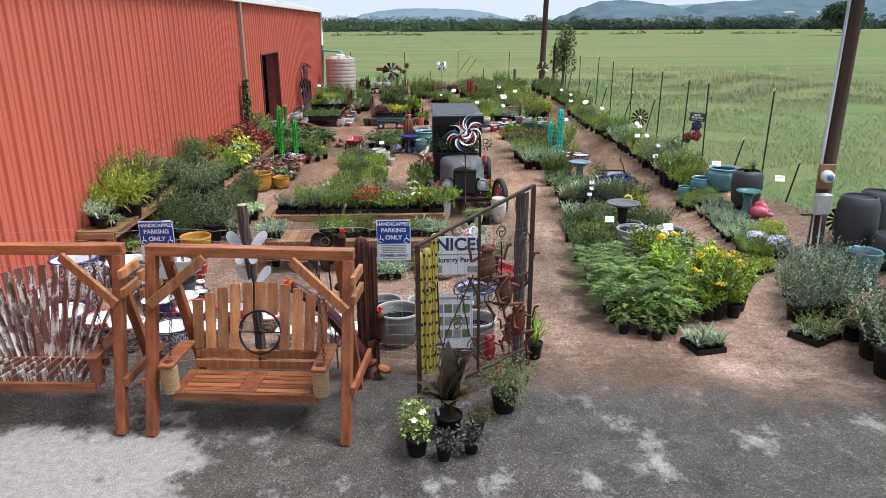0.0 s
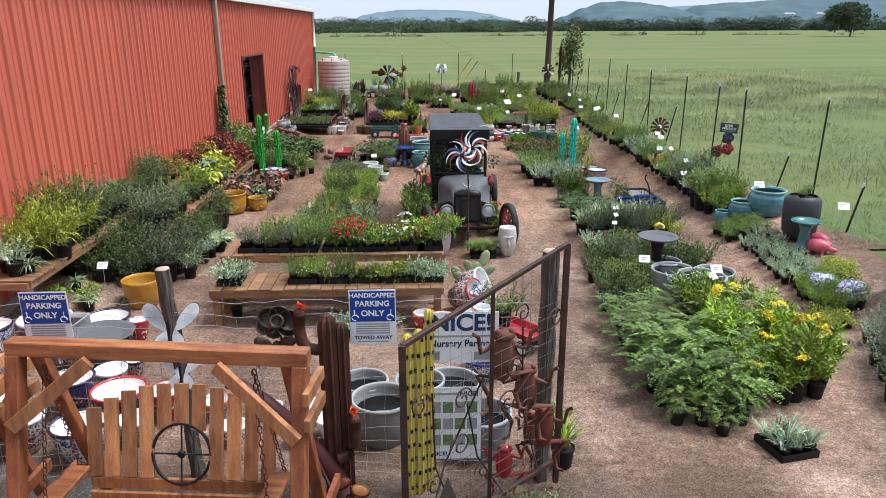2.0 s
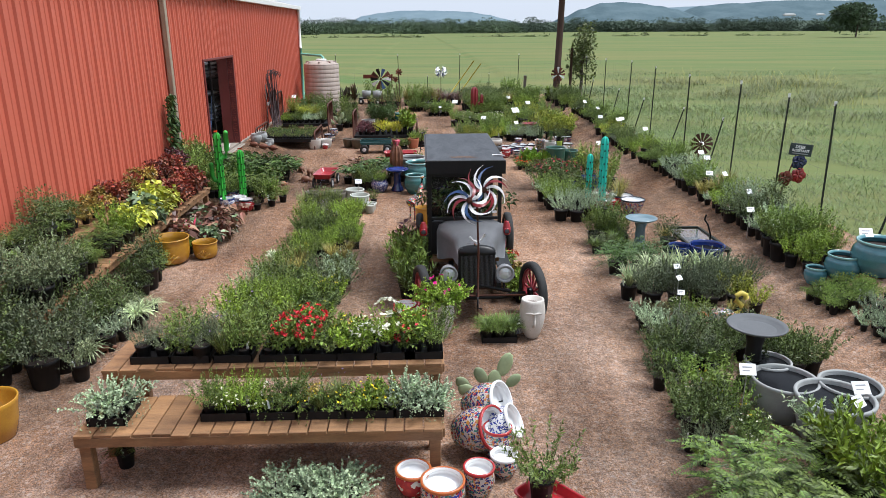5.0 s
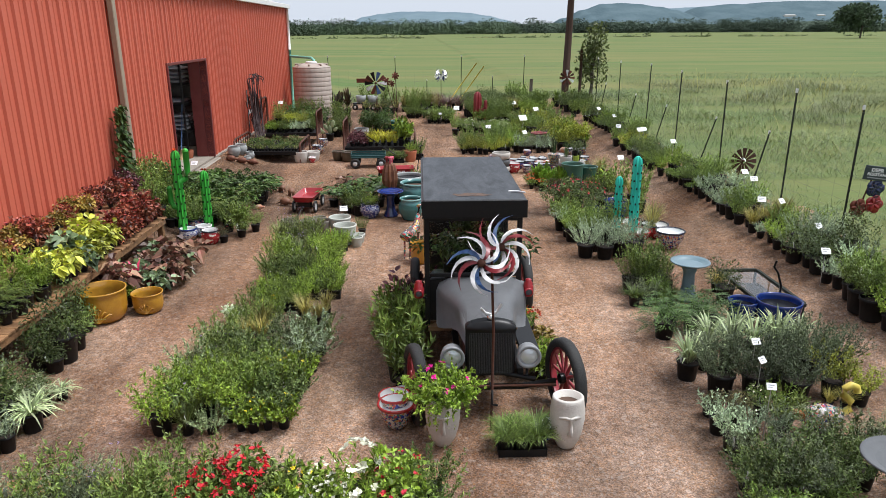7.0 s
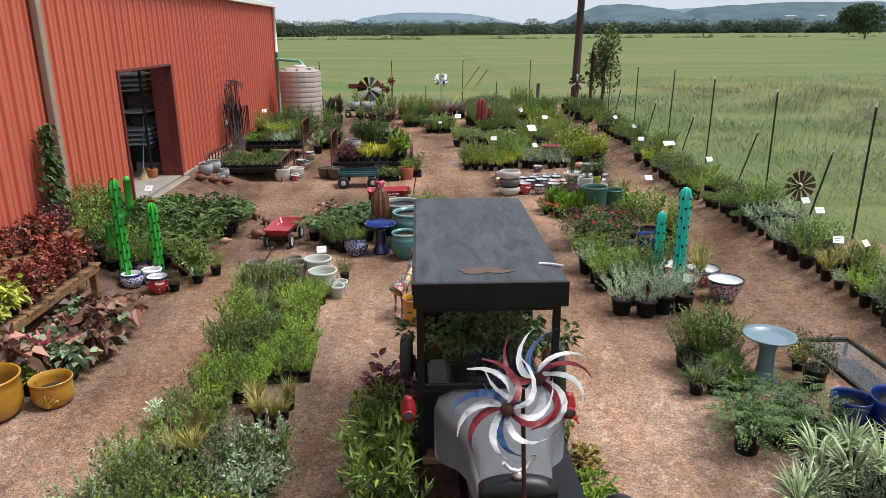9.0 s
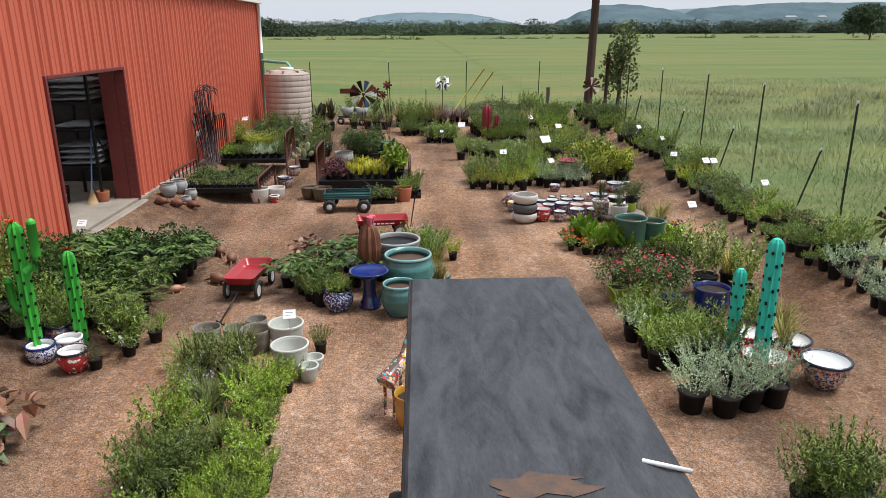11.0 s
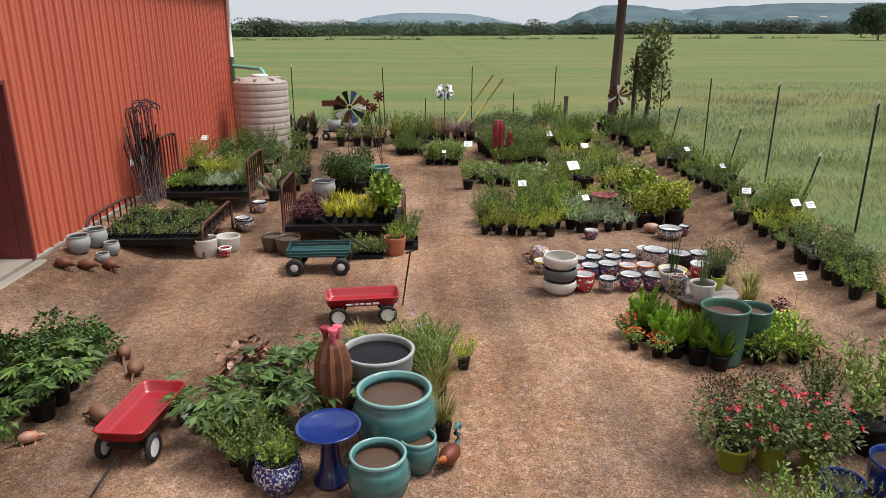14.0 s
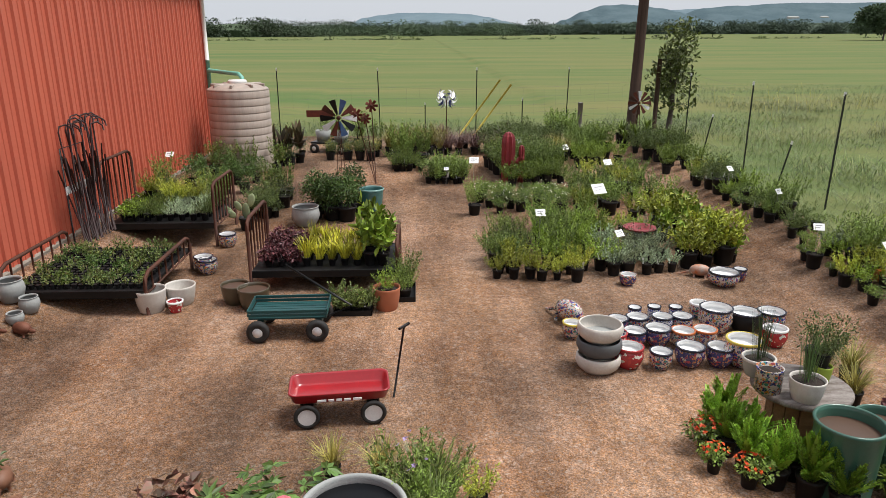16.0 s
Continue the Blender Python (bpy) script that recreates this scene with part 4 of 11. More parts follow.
KINDS["mint"] = (QT, "black", lambda g, z: joined(sprigs(g, 44, 32, 0.18, 0.27, z, 0.028, 0.0113, 0.85, 0.8, 0.05), dome(g, 160, 0.15, 0.16, z - 0.03, 0.028, 0.012)), "mint", None, "", "soft grey-green mint-like herb in a small black pot", "herb")
KINDS["sage_mint"] = KINDS["mint"][:3] + ("sage_mint",) + KINDS["mint"][4:6] + ("pale grey-green woolly herb in a small black pot", "herb")
KINDS["smoke_low"] = (GAL1, "black", lambda g, z: dome(g, 300, 0.15, 0.2, z - 0.03, 0.05, 0.028, 0.2), "smoke", None, "", "low purple-black foliage plant in a black pot", "perennial")
KINDS["purple_grass"] = (GAL1, "black", lambda g, z: tuft(g, 170, 0.7, z - 0.03, 0.6, 0.008, 0.7, 1, 0.07), "purple_blade", None, "", "dark purple fountain grass in a black pot", "grass")
KINDS["gold_willow"] = (QT, "black", lambda g, z: tuft(g, 70, 0.45, z - 0.02, 0.34, 0.013, 0.35, 1, 0.05), "willow", None, "", "golden-yellow feathery foliage plant in a small pot", "perennial")
KINDS["fig_leaf"] = (GAL1, "black", lambda g, z: sprigs(g, 9, 12, 0.16, 0.42, z, 0.12, 0.06, 0.5, 0.5, 0.2), "bright", None, "", "open light green large-leaved plant in a black pot", "shrub")
KINDS["big_rosemary"] = (GAL5, "black", lambda g, z: joined(sprigs(g, 84, 48, 0.26, 0.46, z, 0.034, 0.011, 0.68, 0.9, 0.05), dome(g, 320, 0.24, 0.28, z - 0.06, 0.036, 0.011)), "needle", None, "", "bushy grey-green rosemary in a large black pot", "herb")
KINDS["blue_sage"] = (GAL3, "black", lambda g, z: joined(sprigs(g, 44, 40, 0.24, 0.56, z, 0.03, 0.015, 0.5, 0.9, 0.05), dome(g, 200, 0.2, 0.26, z - 0.06, 0.03, 0.014)), "blue_sage", None, "", "upright blue-green sage shrub in a black pot", "shrub")
KINDS["spread_dark"] = (GAL3, "black", lambda g, z: joined(pinnate(g, 60, 9, 0.42, 0.3, z - 0.08, 0.04, 0.018, 0.26), dome(g, 420, 0.3, 0.28, z - 0.08, 0.04, 0.018)), "broad", None, "", "low spreading dark green shrub in a black pot", "shrub")
KINDS["brown_low"] = (GAL1, "black", lambda g, z: dome(g, 420, 0.17, 0.17, z - 0.03, 0.036, 0.016), "brown_leaf", None, "", "low bronze-green perennial in a black pot", "perennial")
KINDS["bank_leaf"] = (GAL3, "black", lambda g, z: dome(g, 760, 0.42, 0.34, z - 0.08, 0.10, 0.05, 0.3), "broad", None, "", "spreading dark green large-leaved plant in a black pot", "shrub")
NAMES = dict(sage_mint="sage_herb", smoke_low="purple_black_perennial", silver_spike="spiky_silver_plant", gold_willow="golden_foliage_plant", fig_leaf="light_green_shrub", big_rosemary="rosemary", blue_sage="sage_shrub", spread_dark="spreading_shrub", brown_low="bronze_perennial", bank_leaf="large_leaved_plant", upright_fern="feathery_shrub", lime_bells="light_green_shrub", bushy_bright="bushy_perennial", bushy_dark="bushy_perennial", upright_pale="upright_perennial", feathery="feathery_shrub", herb_flower="white_flowering_perennial", herb_wispy="wispy_perennial", herb_yellow="yellow_flowering_perennial", silver="silver_perennial", dusty="dusty_miller", dark_shrub="dark_green_shrub", low_green="mounded_perennial", white_star="starry_perennial", bigleaf="broad_leaved_shrub", coleus_red="red_coleus", coleus_lime="lime_coleus", coleus_bronze="bronze_coleus", purple_low="purple_perennial", rose="rose_bush", rose_pale="rose_bush", rose_lime="rose_bush", white_rose="rose_bush", red_salvia="red_bedding_flower", coleus_purple="maroon_coleus", caladium_green="green_caladium", bluebush="blue_grey_shrub", big_lime="yellow_green_shrub", lime_mat="lime_cushion", split_low="lobed_leaf_shrub", arching="arching_shrub", arching_pale="grey_green_shrub", upright="upright_perennial", bushy="bushy_perennial", bamboo="bamboo_grass", lily="white_lily", white_bloom="white_bedding_flower", trailing="trailing_flower", silver_trail="trailing_silver_plant", spider="spider_plant", flax="flax_lily", grass="ornamental_grass", green_grass="grass_clump", foxtail="foxtail_fern", red_leaf="orange_flowering_plant", croton="large_leaved_plant", split_leaf="philodendron", hedge="glossy_shrub", strappy="lily_clump", feather_small="small_feathery_plant")
MASTERS = {}
SEEDS = random.Random(4)


def plant(kind, x, y, s=1.0, dz=0.0, group=""):
    """A potted plant of that kind at (x, y) on the ground (or dz above it); the first two of a kind are built, the others are copies."""
    pot, pm, leaves, lc, flowers, fc, label, category = KINDS[kind]
    m = Matrix.Translation((x, y, gz(x, y) + dz)) @ Matrix.Rotation(SEEDS.uniform(0, 6.28), 4, "Z") @ Matrix.Diagonal((s, s, s * SEEDS.uniform(0.88, 1.12), 1))
    made = MASTERS.setdefault(kind, [])
    if len(made) < 2:
        rng = np.random.default_rng(abs(sum(map(ord, kind))) * 7 + len(made))
        ob = thing("potted_" + NAMES.get(kind, kind), m, label, category, group or category + "s in nursery pots")
        pot_parts(ob, *pot, pm)
        leaf_mesh("foliage", leaves(rng, pot[1]), LF[lc], ob)
        if flowers:
            leaf_mesh("blossom", flowers(rng, pot[1]), LF[fc], ob)["kind"] = "stuff"
        if SEEDS.random() < 0.4:
            tag_part(ob, rng, *pot)
        made.append(ob)
        return ob
    src = made[SEEDS.randrange(2)]
    ob = copy_thing(src, Matrix.Identity(4))
    ob.matrix_basis = m
    return ob


def fill(kinds, a, b, c, d, nx, ny, s=1.0, jitter=0.05, dz=0.0, skip=0.0, mix=0.12):
    """Pots set out over the four-cornered plot a b c d (a to b across, a to d along)."""
    kinds = kinds.split()
    for j in range(ny):
        for i in range(nx):
            u, v = (i + 0.5) / nx, (j + 0.5) / ny
            x = (a[0] * (1 - u) + b[0] * u) * (1 - v) + (d[0] * (1 - u) + c[0] * u) * v
            y = (a[1] * (1 - u) + b[1] * u) * (1 - v) + (d[1] * (1 - u) + c[1] * u) * v
            if SEEDS.random() < skip:
                continue
            k = kinds[int(len(kinds) * min(0.999, max(0, v + SEEDS.uniform(-0.1, 0.1))))] if len(kinds) > 1 else kinds[0]
            if SEEDS.random() < mix:
                k = SEEDS.choice(kinds)
            plant(k, x + SEEDS.uniform(-jitter, jitter), y + SEEDS.uniform(-jitter, jitter), s * SEEDS.uniform(0.68, 1.26), dz)


def far_fill(kinds, a, b, c, d, nx, ny, s=1.0, jitter=0.08, label="crowded potted plants at the back of the yard"):
    """A far plot of pots too small to tell apart, joined into one mesh."""
    ks = kinds.split()
    rng = np.random.default_rng(nx * 100 + ny)
    by = {}
    pots = bmesh.new()
    for j in range(ny):
        for i in range(nx):
            u, v = (i + 0.5) / nx, (j + 0.5) / ny
            x = (a[0] * (1 - u) + b[0] * u) * (1 - v) + (d[0] * (1 - u) + c[0] * u) * v + rng.uniform(-jitter, jitter)
            y = (a[1] * (1 - u) + b[1] * u) * (1 - v) + (d[1] * (1 - u) + c[1] * u) * v + rng.uniform(-jitter, jitter)
            k = ks[min(len(ks) - 1, int(v * len(ks)))]
            pot, pm, leaves, lc = KINDS[k][:4]
            q = s * rng.uniform(0.85, 1.15)
            vv, ff = leaves(rng, pot[1])
            by.setdefault(lc, []).append((vv * q + (x, y, gz(x, y)), ff))
            lathe(pots, [(r * q, z * q) for r, z in pot_profile(*pot)[1:6]], 9, Matrix.Translation((x, y, gz(x, y))))
    ob = tagged(mesh_ob("potted_plants", pots, M["black"]), label, "plants", kind="stuff")
    for lc, pieces in by.items():
        leaf_mesh("foliage", joined(*pieces), LF[lc], ob)["kind"] = "stuff"


# ---- front right plot: feathery shrubs, yellow bells, tubs ----
fill("feathery feathery upright_fern feathery", (2.42, 8.25), (3.25, 8.25), (3.3, 10.3), (2.45, 10.3), 4, 8, 0.8, 0.08, 0, 0.06, 0.3)
fill("yellow_bells lime_bells yellow_bells lime_bells upright_fern lime_bells", (3.28, 8.2), (4.25, 8.3), (4.45, 10.3), (3.35, 10.3), 4, 7, 0.85, 0.08, 0, 0.05, 0.2)
fill("feathery", (2.42, 8.0), (3.3, 8.0), (3.3, 8.25), (2.42, 8.25), 4, 1, 0.72, 0.05)
for x, y, k in ((2.51, 7.98, "feather_small"), (2.74, 7.95, "feather_small"), (2.87, 7.78, "feather_small"), (3.12, 7.95, "feather_small")):
    plant(k, x, y, 0.85)
fill("white_star bushy_dark herb_yellow upright rosemary", (2.42, 10.4), (3.25, 10.4), (3.3, 12.0), (2.55, 12.0), 4, 6, 0.95, 0.06, 0, 0.12, 0.4)
fill("silver bluegreen".replace("bluegreen", "rosemary"), (3.5, 10.5), (4.0, 10.5), (4.0, 10.9), (3.5, 10.9), 2, 1, 1.2)
fill("bushy_dark low_green", (3.75, 11.9), (4.7, 12.0), (4.5, 12.8), (3.95, 12.6), 4, 3, 1.0, 0.06, 0, 0.2, 0.3)
fill("low_green bushy_dark rosemary rosemary", (2.68, 12.05), (3.4, 12.05), (3.45, 13.0), (2.8, 13.0), 4, 5, 0.9, 0.06, 0, 0.15, 0.4)
for x, y, k, s in ((2.92, 13.07, "silver", 0.95), (2.92, 13.36, "silver", 1.0), (3.14, 13.2, "silver", 0.85), (3.4, 13.25, "texas_sage", 0.55), (2.97, 13.66, "brown_low", 0.95), (3.2, 13.62, "brown_low", 1.0), (3.42, 13.6, "white_star", 0.85), (3.66, 13.62, "bushy_bright", 0.75), (3.55, 13.38, "herb", 1.2), (3.1, 13.45, "brown_low", 0.9), (4.16, 13.73, "grass", 0.45), (3.3, 13.0, "rosemary", 0.95), (3.65, 13.05, "rosemary", 1.0), (3.95, 12.95, "rosemary", 1.0), (3.75, 12.75, "rosemary", 1.05), (4.2, 13.05, "rosemary", 0.9)):
    plant(k, x, y, s)
fill("bushy_dark", (3.45, 12.35), (3.85, 12.4), (3.85, 12.9), (3.45, 12.9), 2, 2, 1.0)
# striped lilies, rosemary before them and a low shrub behind
for x, y, k, s in ((3.22, 14.05, "big_rosemary", 0.82), (3.55, 14.0, "big_rosemary", 0.85), (3.92, 13.92, "big_rosemary", 0.85), (4.25, 14.35, "big_rosemary", 0.85), (4.6, 14.45, "big_rosemary", 0.8), (3.95, 14.3, "big_rosemary", 0.8), (4.3, 13.95, "lime_shrub", 1.25), (4.5, 13.8, "lime_shrub", 1.0), (4.3, 13.7, "grass", 0.6), (3.02, 14.4, "flax", 0.86), (3.3, 14.62, "flax", 0.88), (3.6, 14.7, "flax", 0.9), (3.9, 14.8, "flax", 0.9), (4.2, 14.9, "flax", 0.85), (4.48, 14.95, "flax", 0.8), (3.45, 14.95, "flax", 0.8), (3.8, 15.08, "flax", 0.8), (3.12, 15.42, "spread_dark", 0.9), (3.5, 15.5, "spread_dark", 0.95), (3.75, 15.5, "spread_dark", 0.85), (3.3, 15.8, "spread_dark", 0.9), (3.75, 15.95, "spread_dark", 0.85)):
    plant(k, x, y, s)
fill("green_grass rosemary green_shrub", (2.95, 16.35), (3.7, 16.35), (3.7, 17.15), (3.05, 17.15), 4, 4, 0.9)
plant("dark_shrub", 4.3, 16.5, 0.9), plant("grass", 4.35, 16.9, 0.8)
# silver sages and the plants behind
for x, y, s in ((2.89, 18.53, 1.0), (3.18, 18.45, 1.0), (3.45, 18.55, 1.0), (3.72, 18.6, 0.95), (3.1, 18.85, 0.9), (3.5, 18.95, 0.95), (3.85, 18.95, 0.8)):
    plant("texas_sage", x, y, s)
fill("green_shrub strappy green_shrub", (2.78, 19.3), (3.65, 19.2), (3.5, 20.4), (2.75, 20.3), 4, 4, 0.85)
for x, y, k, s in ((2.78, 20.1, "silver", 1.1), (3.0, 20.45, "herb_flower", 1.5), (3.5, 20.75, "rosemary", 0.9), (4.3, 19.6, "grass", 1.1), (4.45, 20.0, "grass", 1.2), (4.15, 20.15, "tall_shrub", 0.7), (2.95, 21.35, "rose_lime", 1.0), (3.27, 21.35, "rose_lime", 1.0), (3.62, 21.3, "rose_lime", 1.0), (3.1, 21.75, "rose", 1.0), (3.45, 21.75, "rose", 1.0), (4.2, 21.55, "tall_shrub", 1.0), (4.55, 21.2, "tall_shrub", 0.9), (4.0, 21.95, "tall_shrub", 0.8), (4.6, 21.7, "grass", 1.6)):
    plant(k, x, y, s)
# ferns and small pots round the cable spool
for x, y, k, s in ((2.98, 24.1, "foxtail", 0.74), (3.0, 23.86, "foxtail", 0.78), (3.08, 23.62, "foxtail", 0.78), (3.2, 23.4, "foxtail", 0.78), (3.38, 23.22, "foxtail", 0.82), (3.56, 23.08, "foxtail", 0.78), (3.18, 24.3, "foxtail", 0.74), (3.2, 23.9, "foxtail", 0.74), (3.4, 23.5, "foxtail", 0.74), (2.85, 23.9, "red_leaf", 0.95), (3.0, 23.4, "red_leaf", 0.85), (2.8, 23.6, "red_leaf", 0.7), (4.05, 23.2, "croton", 0.9), (4.22, 23.28, "croton", 0.9), (4.42, 23.2, "croton", 0.85), (4.62, 23.3, "croton", 0.9), (4.1, 23.5, "croton", 0.9), (4.5, 23.55, "herb_yellow", 1.4), (4.55, 24.6, "grass", 1.0), (4.75, 25.0, "grass", 1.2), (4.35, 24.9, "grass", 1.0), (4.8, 24.3, "purple_low", 1.1), (4.6, 24.1, "purple_low", 1.1)):
    plant(k, x, y, s)
fill("lime_mat", (5.65, 11.0), (6.05, 11.05), (6.0, 11.55), (5.7, 11.5), 4, 4, 1.0)
fill("lime_mat", (5.0, 9.95), (5.4, 9.95), (5.4, 10.35), (5.05, 10.35), 4, 4, 1.0)
# ---- middle plot ----
fill("lime_shrub", (1.45, 28.25), (2.75, 28.1), (2.75, 28.55), (1.5, 28.7), 6, 2, 0.95, 0.05, 0, 0.05)
fill("bushy brown_low upright", (1.5, 28.8), (2.2, 28.7), (2.3, 30.6), (1.7, 30.7), 4, 6, 0.95, 0.08, 0, 0.15, 0.3)
fill("bushy_bright bright_shrub green_shrub", (2.25, 28.6), (3.15, 28.5), (3.2, 30.6), (2.4, 30.6), 4, 7, 1.0, 0.08, 0, 0.15, 0.3)
fill("silver bluebush silver", (3.1, 28.3), (4.3, 28.4), (4.3, 29.6), (3.2, 29.5), 5, 4, 0.95, 0.06, 0, 0.1, 0.3)
fill("low_green bushy_bright lime_shrub", (3.2, 29.7), (4.4, 29.8), (4.5, 30.7), (3.3, 30.7), 4, 3, 1.0, 0.08, 0, 0.2, 0.3)
fill("big_lime fig_leaf fig_leaf big_lime", (4.4, 28.5), (5.3, 28.7), (5.5, 30.9), (4.55, 31.0), 4, 6, 1.05, 0.1, 0, 0.2, 0.4)
fill("white_star white_star low_green", (1.6, 31.9), (3.3, 31.7), (3.6, 33.0), (1.6, 33.4), 7, 4, 1.15, 0.1, 0, 0.15, 0.22)
fill("bright_shrub bushy_bright upright bushy lime_shrub green_shrub", (3.4, 31.0), (5.6, 31.2), (5.2, 34.5), (3.6, 34.5), 6, 8, 1.15, 0.12, 0, 0.2, 0.5)
far_fill("bushy_bright green_shrub dark_shrub", (2.4, 33.8), (3.8, 34.2), (3.6, 36.5), (2.0, 36.2), 5, 6, 1.25)
fill("upright green_grass herb_wispy", (0.55, 34.2), (1.45, 34.2), (1.6, 35.6), (0.75, 35.7), 5, 4, 1.35)
fill("bushy tall_shrub", (-0.3, 35.5), (0.5, 35.5), (0.6, 36.4), (-0.2, 36.4), 4, 3, 0.95)
far_fill("grass dark_shrub", (2.2, 36.2), (4.4, 36.6), (4.4, 38.6), (2.2, 38.4), 5, 4, 1.3, 0.12)
fill("purple_grass", (0.9, 37.4), (2.7, 37.4), (3.2, 38.7), (1.0, 38.7), 5, 3, 1.15, 0.12, 0, 0.1)
far_fill("bright_shrub green_shrub low_green", (4.3, 35.6), (5.5, 36.0), (5.5, 38.9), (4.5, 38.6), 4, 6, 1.25, 0.1)
plant("tall_shrub", 1.47, 31.87, 0.75)
# ---- along the side fence ----
fill("blue_sage bluebush blue_sage silver", (4.75, 8.1), (5.5, 8.2), (6.2, 9.7), (5.4, 9.7), 4, 4, 1.0, 0.08, 0, 0, 0.3)
fill("dark_shrub blue_sage bluebush", (5.0, 6.6), (5.8, 6.5), (5.8, 7.8), (5.15, 7.9), 3, 3, 1.05, 0.08, 0, 0.1, 0.4)
fill("silver", (5.3, 11.25), (5.75, 11.25), (5.95, 13.3), (5.4, 13.3), 4, 11, 0.62)
fill("bright_shrub", (5.25, 10.2), (5.75, 10.2), (5.65, 11.15), (5.22, 11.15), 4, 5, 0.6)
fill("low_green", (5.35, 13.5), (6.05, 13.4), (5.8, 14.1), (5.3, 14.1), 6, 4, 0.72)
fill("bright_shrub green_shrub", (5.55, 14.6), (6.3, 14.9), (6.3, 16.2), (5.6, 16.2), 4, 5, 0.95)
fill("silver dark_shrub texas_sage", (5.6, 16.2), (6.4, 16.3), (6.4, 18.0), (5.65, 18.0), 3, 6, 0.95)
fill("bright_shrub grass green_shrub silver", (5.65, 18.0), (6.4, 18.0), (6.5, 20.6), (5.75, 20.6), 3, 9, 0.95)
fill("silver green_shrub low_green low_green bright_shrub", (5.75, 20.7), (6.5, 20.7), (6.5, 24.2), (5.75, 24.2), 3, 12, 0.95)
fill("low_green dark_shrub silver bushy_bright lime_shrub green_shrub low_green", (5.7, 24.3), (6.4, 24.4), (6.55, 28.3), (5.9, 28.3), 3, 12, 0.95, 0.08, 0, 0.12, 0.35)
fill("low_green bushy green_shrub low_green bushy_bright dark_shrub lime_shrub", (6.0, 28.4), (6.7, 28.5), (6.8, 33.5), (6.15, 33.5), 3, 12, 1.0, 0.1, 0, 0.2, 0.4)
far_fill("bright_shrub green_shrub bushy strappy", (5.95, 34.2), (6.8, 34.2), (6.9, 38.8), (6.1, 38.8), 3, 9, 1.15, 0.12)
# ---- long plot in the middle of the yard ----
fill("herb_wispy upright_pale herb_wispy", (-2.08, 18.75), (-1.5, 18.6), (-1.5, 19.75), (-2.28, 19.8), 4, 6, 1.1, 0.06, 0, 0.1, 0.3)
fill("bushy_bright herb_wispy bushy_bright", (-1.45, 18.55), (-1.0, 18.55), (-1.0, 19.15), (-1.45, 19.2), 3, 3, 0.85, 0.05, 0, 0, 0.25)
fill("bushy upright bushy_bright", (-1.45, 17.75), (-1.0, 17.75), (-1.0, 18.4), (-1.45, 18.4), 3, 3, 0.75, 0.06, 0, 0.25, 0.4)
fill("bushy upright herb_wispy bushy_bright herb_wispy", (-1.92, 17.45), (-1.45, 17.45), (-1.45, 18.6), (-1.98, 18.6), 4, 5, 0.85, 0.06, 0, 0.12, 0.4)
fill("herb_flower bushy_bright herb_flower bushy", (-1.92, 16.4), (-1.62, 16.4), (-1.5, 17.4), (-1.95, 17.4), 3, 5, 0.85, 0.06, 0, 0.1, 0.4)
fill("grass herb_wispy grass", (-1.35, 15.95), (-0.95, 15.95), (-0.95, 16.4), (-1.35, 16.4), 3, 3, 0.6, 0.06, 0, 0.3, 0.3)
fill("bushy upright herb_yellow", (-1.92, 15.75), (-1.45, 15.75), (-1.45, 16.25), (-2.0, 16.25), 4, 3, 0.8, 0.06, 0, 0.15, 0.4)
fill("herb_wispy mint bushy_bright sage_mint", (-2.18, 13.45), (-1.55, 13.45), (-1.55, 14.4), (-2.15, 14.4), 4, 4, 0.95, 0.06, 0, 0.1, 0.4)
fill("sage_mint herb_wispy bushy sage_mint", (-2.2, 14.4), (-1.8, 14.4), (-1.8, 15.35), (-2.15, 15.35), 3, 4, 1.0, 0.05, 0, 0.1)
fill("bushy_bright bushy bushy_dark bushy", (-1.75, 14.3), (-1.35, 14.3), (-1.35, 15.1), (-1.75, 15.1), 3, 4, 0.8, 0.04, 0, 0.08)
fill("herb_yellow mint upright", (-1.5, 13.5), (-1.0, 13.5), (-1.0, 14.1), (-1.5, 14.1), 4, 3, 1.05, 0.05, 0, 0.1, 0.3)
fill("herb_yellow", (-1.28, 14.15), (-0.95, 14.15), (-0.95, 14.5), (-1.28, 14.5), 3, 2, 1.15, 0.04)
fill("silver sage_mint bushy_dark", (-1.3, 14.6), (-0.85, 14.6), (-0.85, 15.25), (-1.3, 15.25), 3, 3, 0.95, 0.05, 0, 0.1)
fill("grass upright", (-2.15, 15.35), (-1.6, 15.35), (-1.6, 15.75), (-2.15, 15.75), 4, 2, 0.7, 0.05)
plant("dusty", -2.12, 16.05, 0.85), plant("silver", -1.15, 15.3, 1.0), plant("sage_mint", -1.33, 15.45, 1.0), plant("silver", -0.98, 15.5, 0.95), plant("green_shrub", -0.8, 19.9, 0.5)
plant("bushy_bright", -0.74, 21.2, 0.75, 0.16), plant("bushy", -0.98, 21.35, 1.2), plant("bushy_dark", -1.15, 21.55, 1.1), plant("split_leaf", -1.3, 21.9, 0.6)
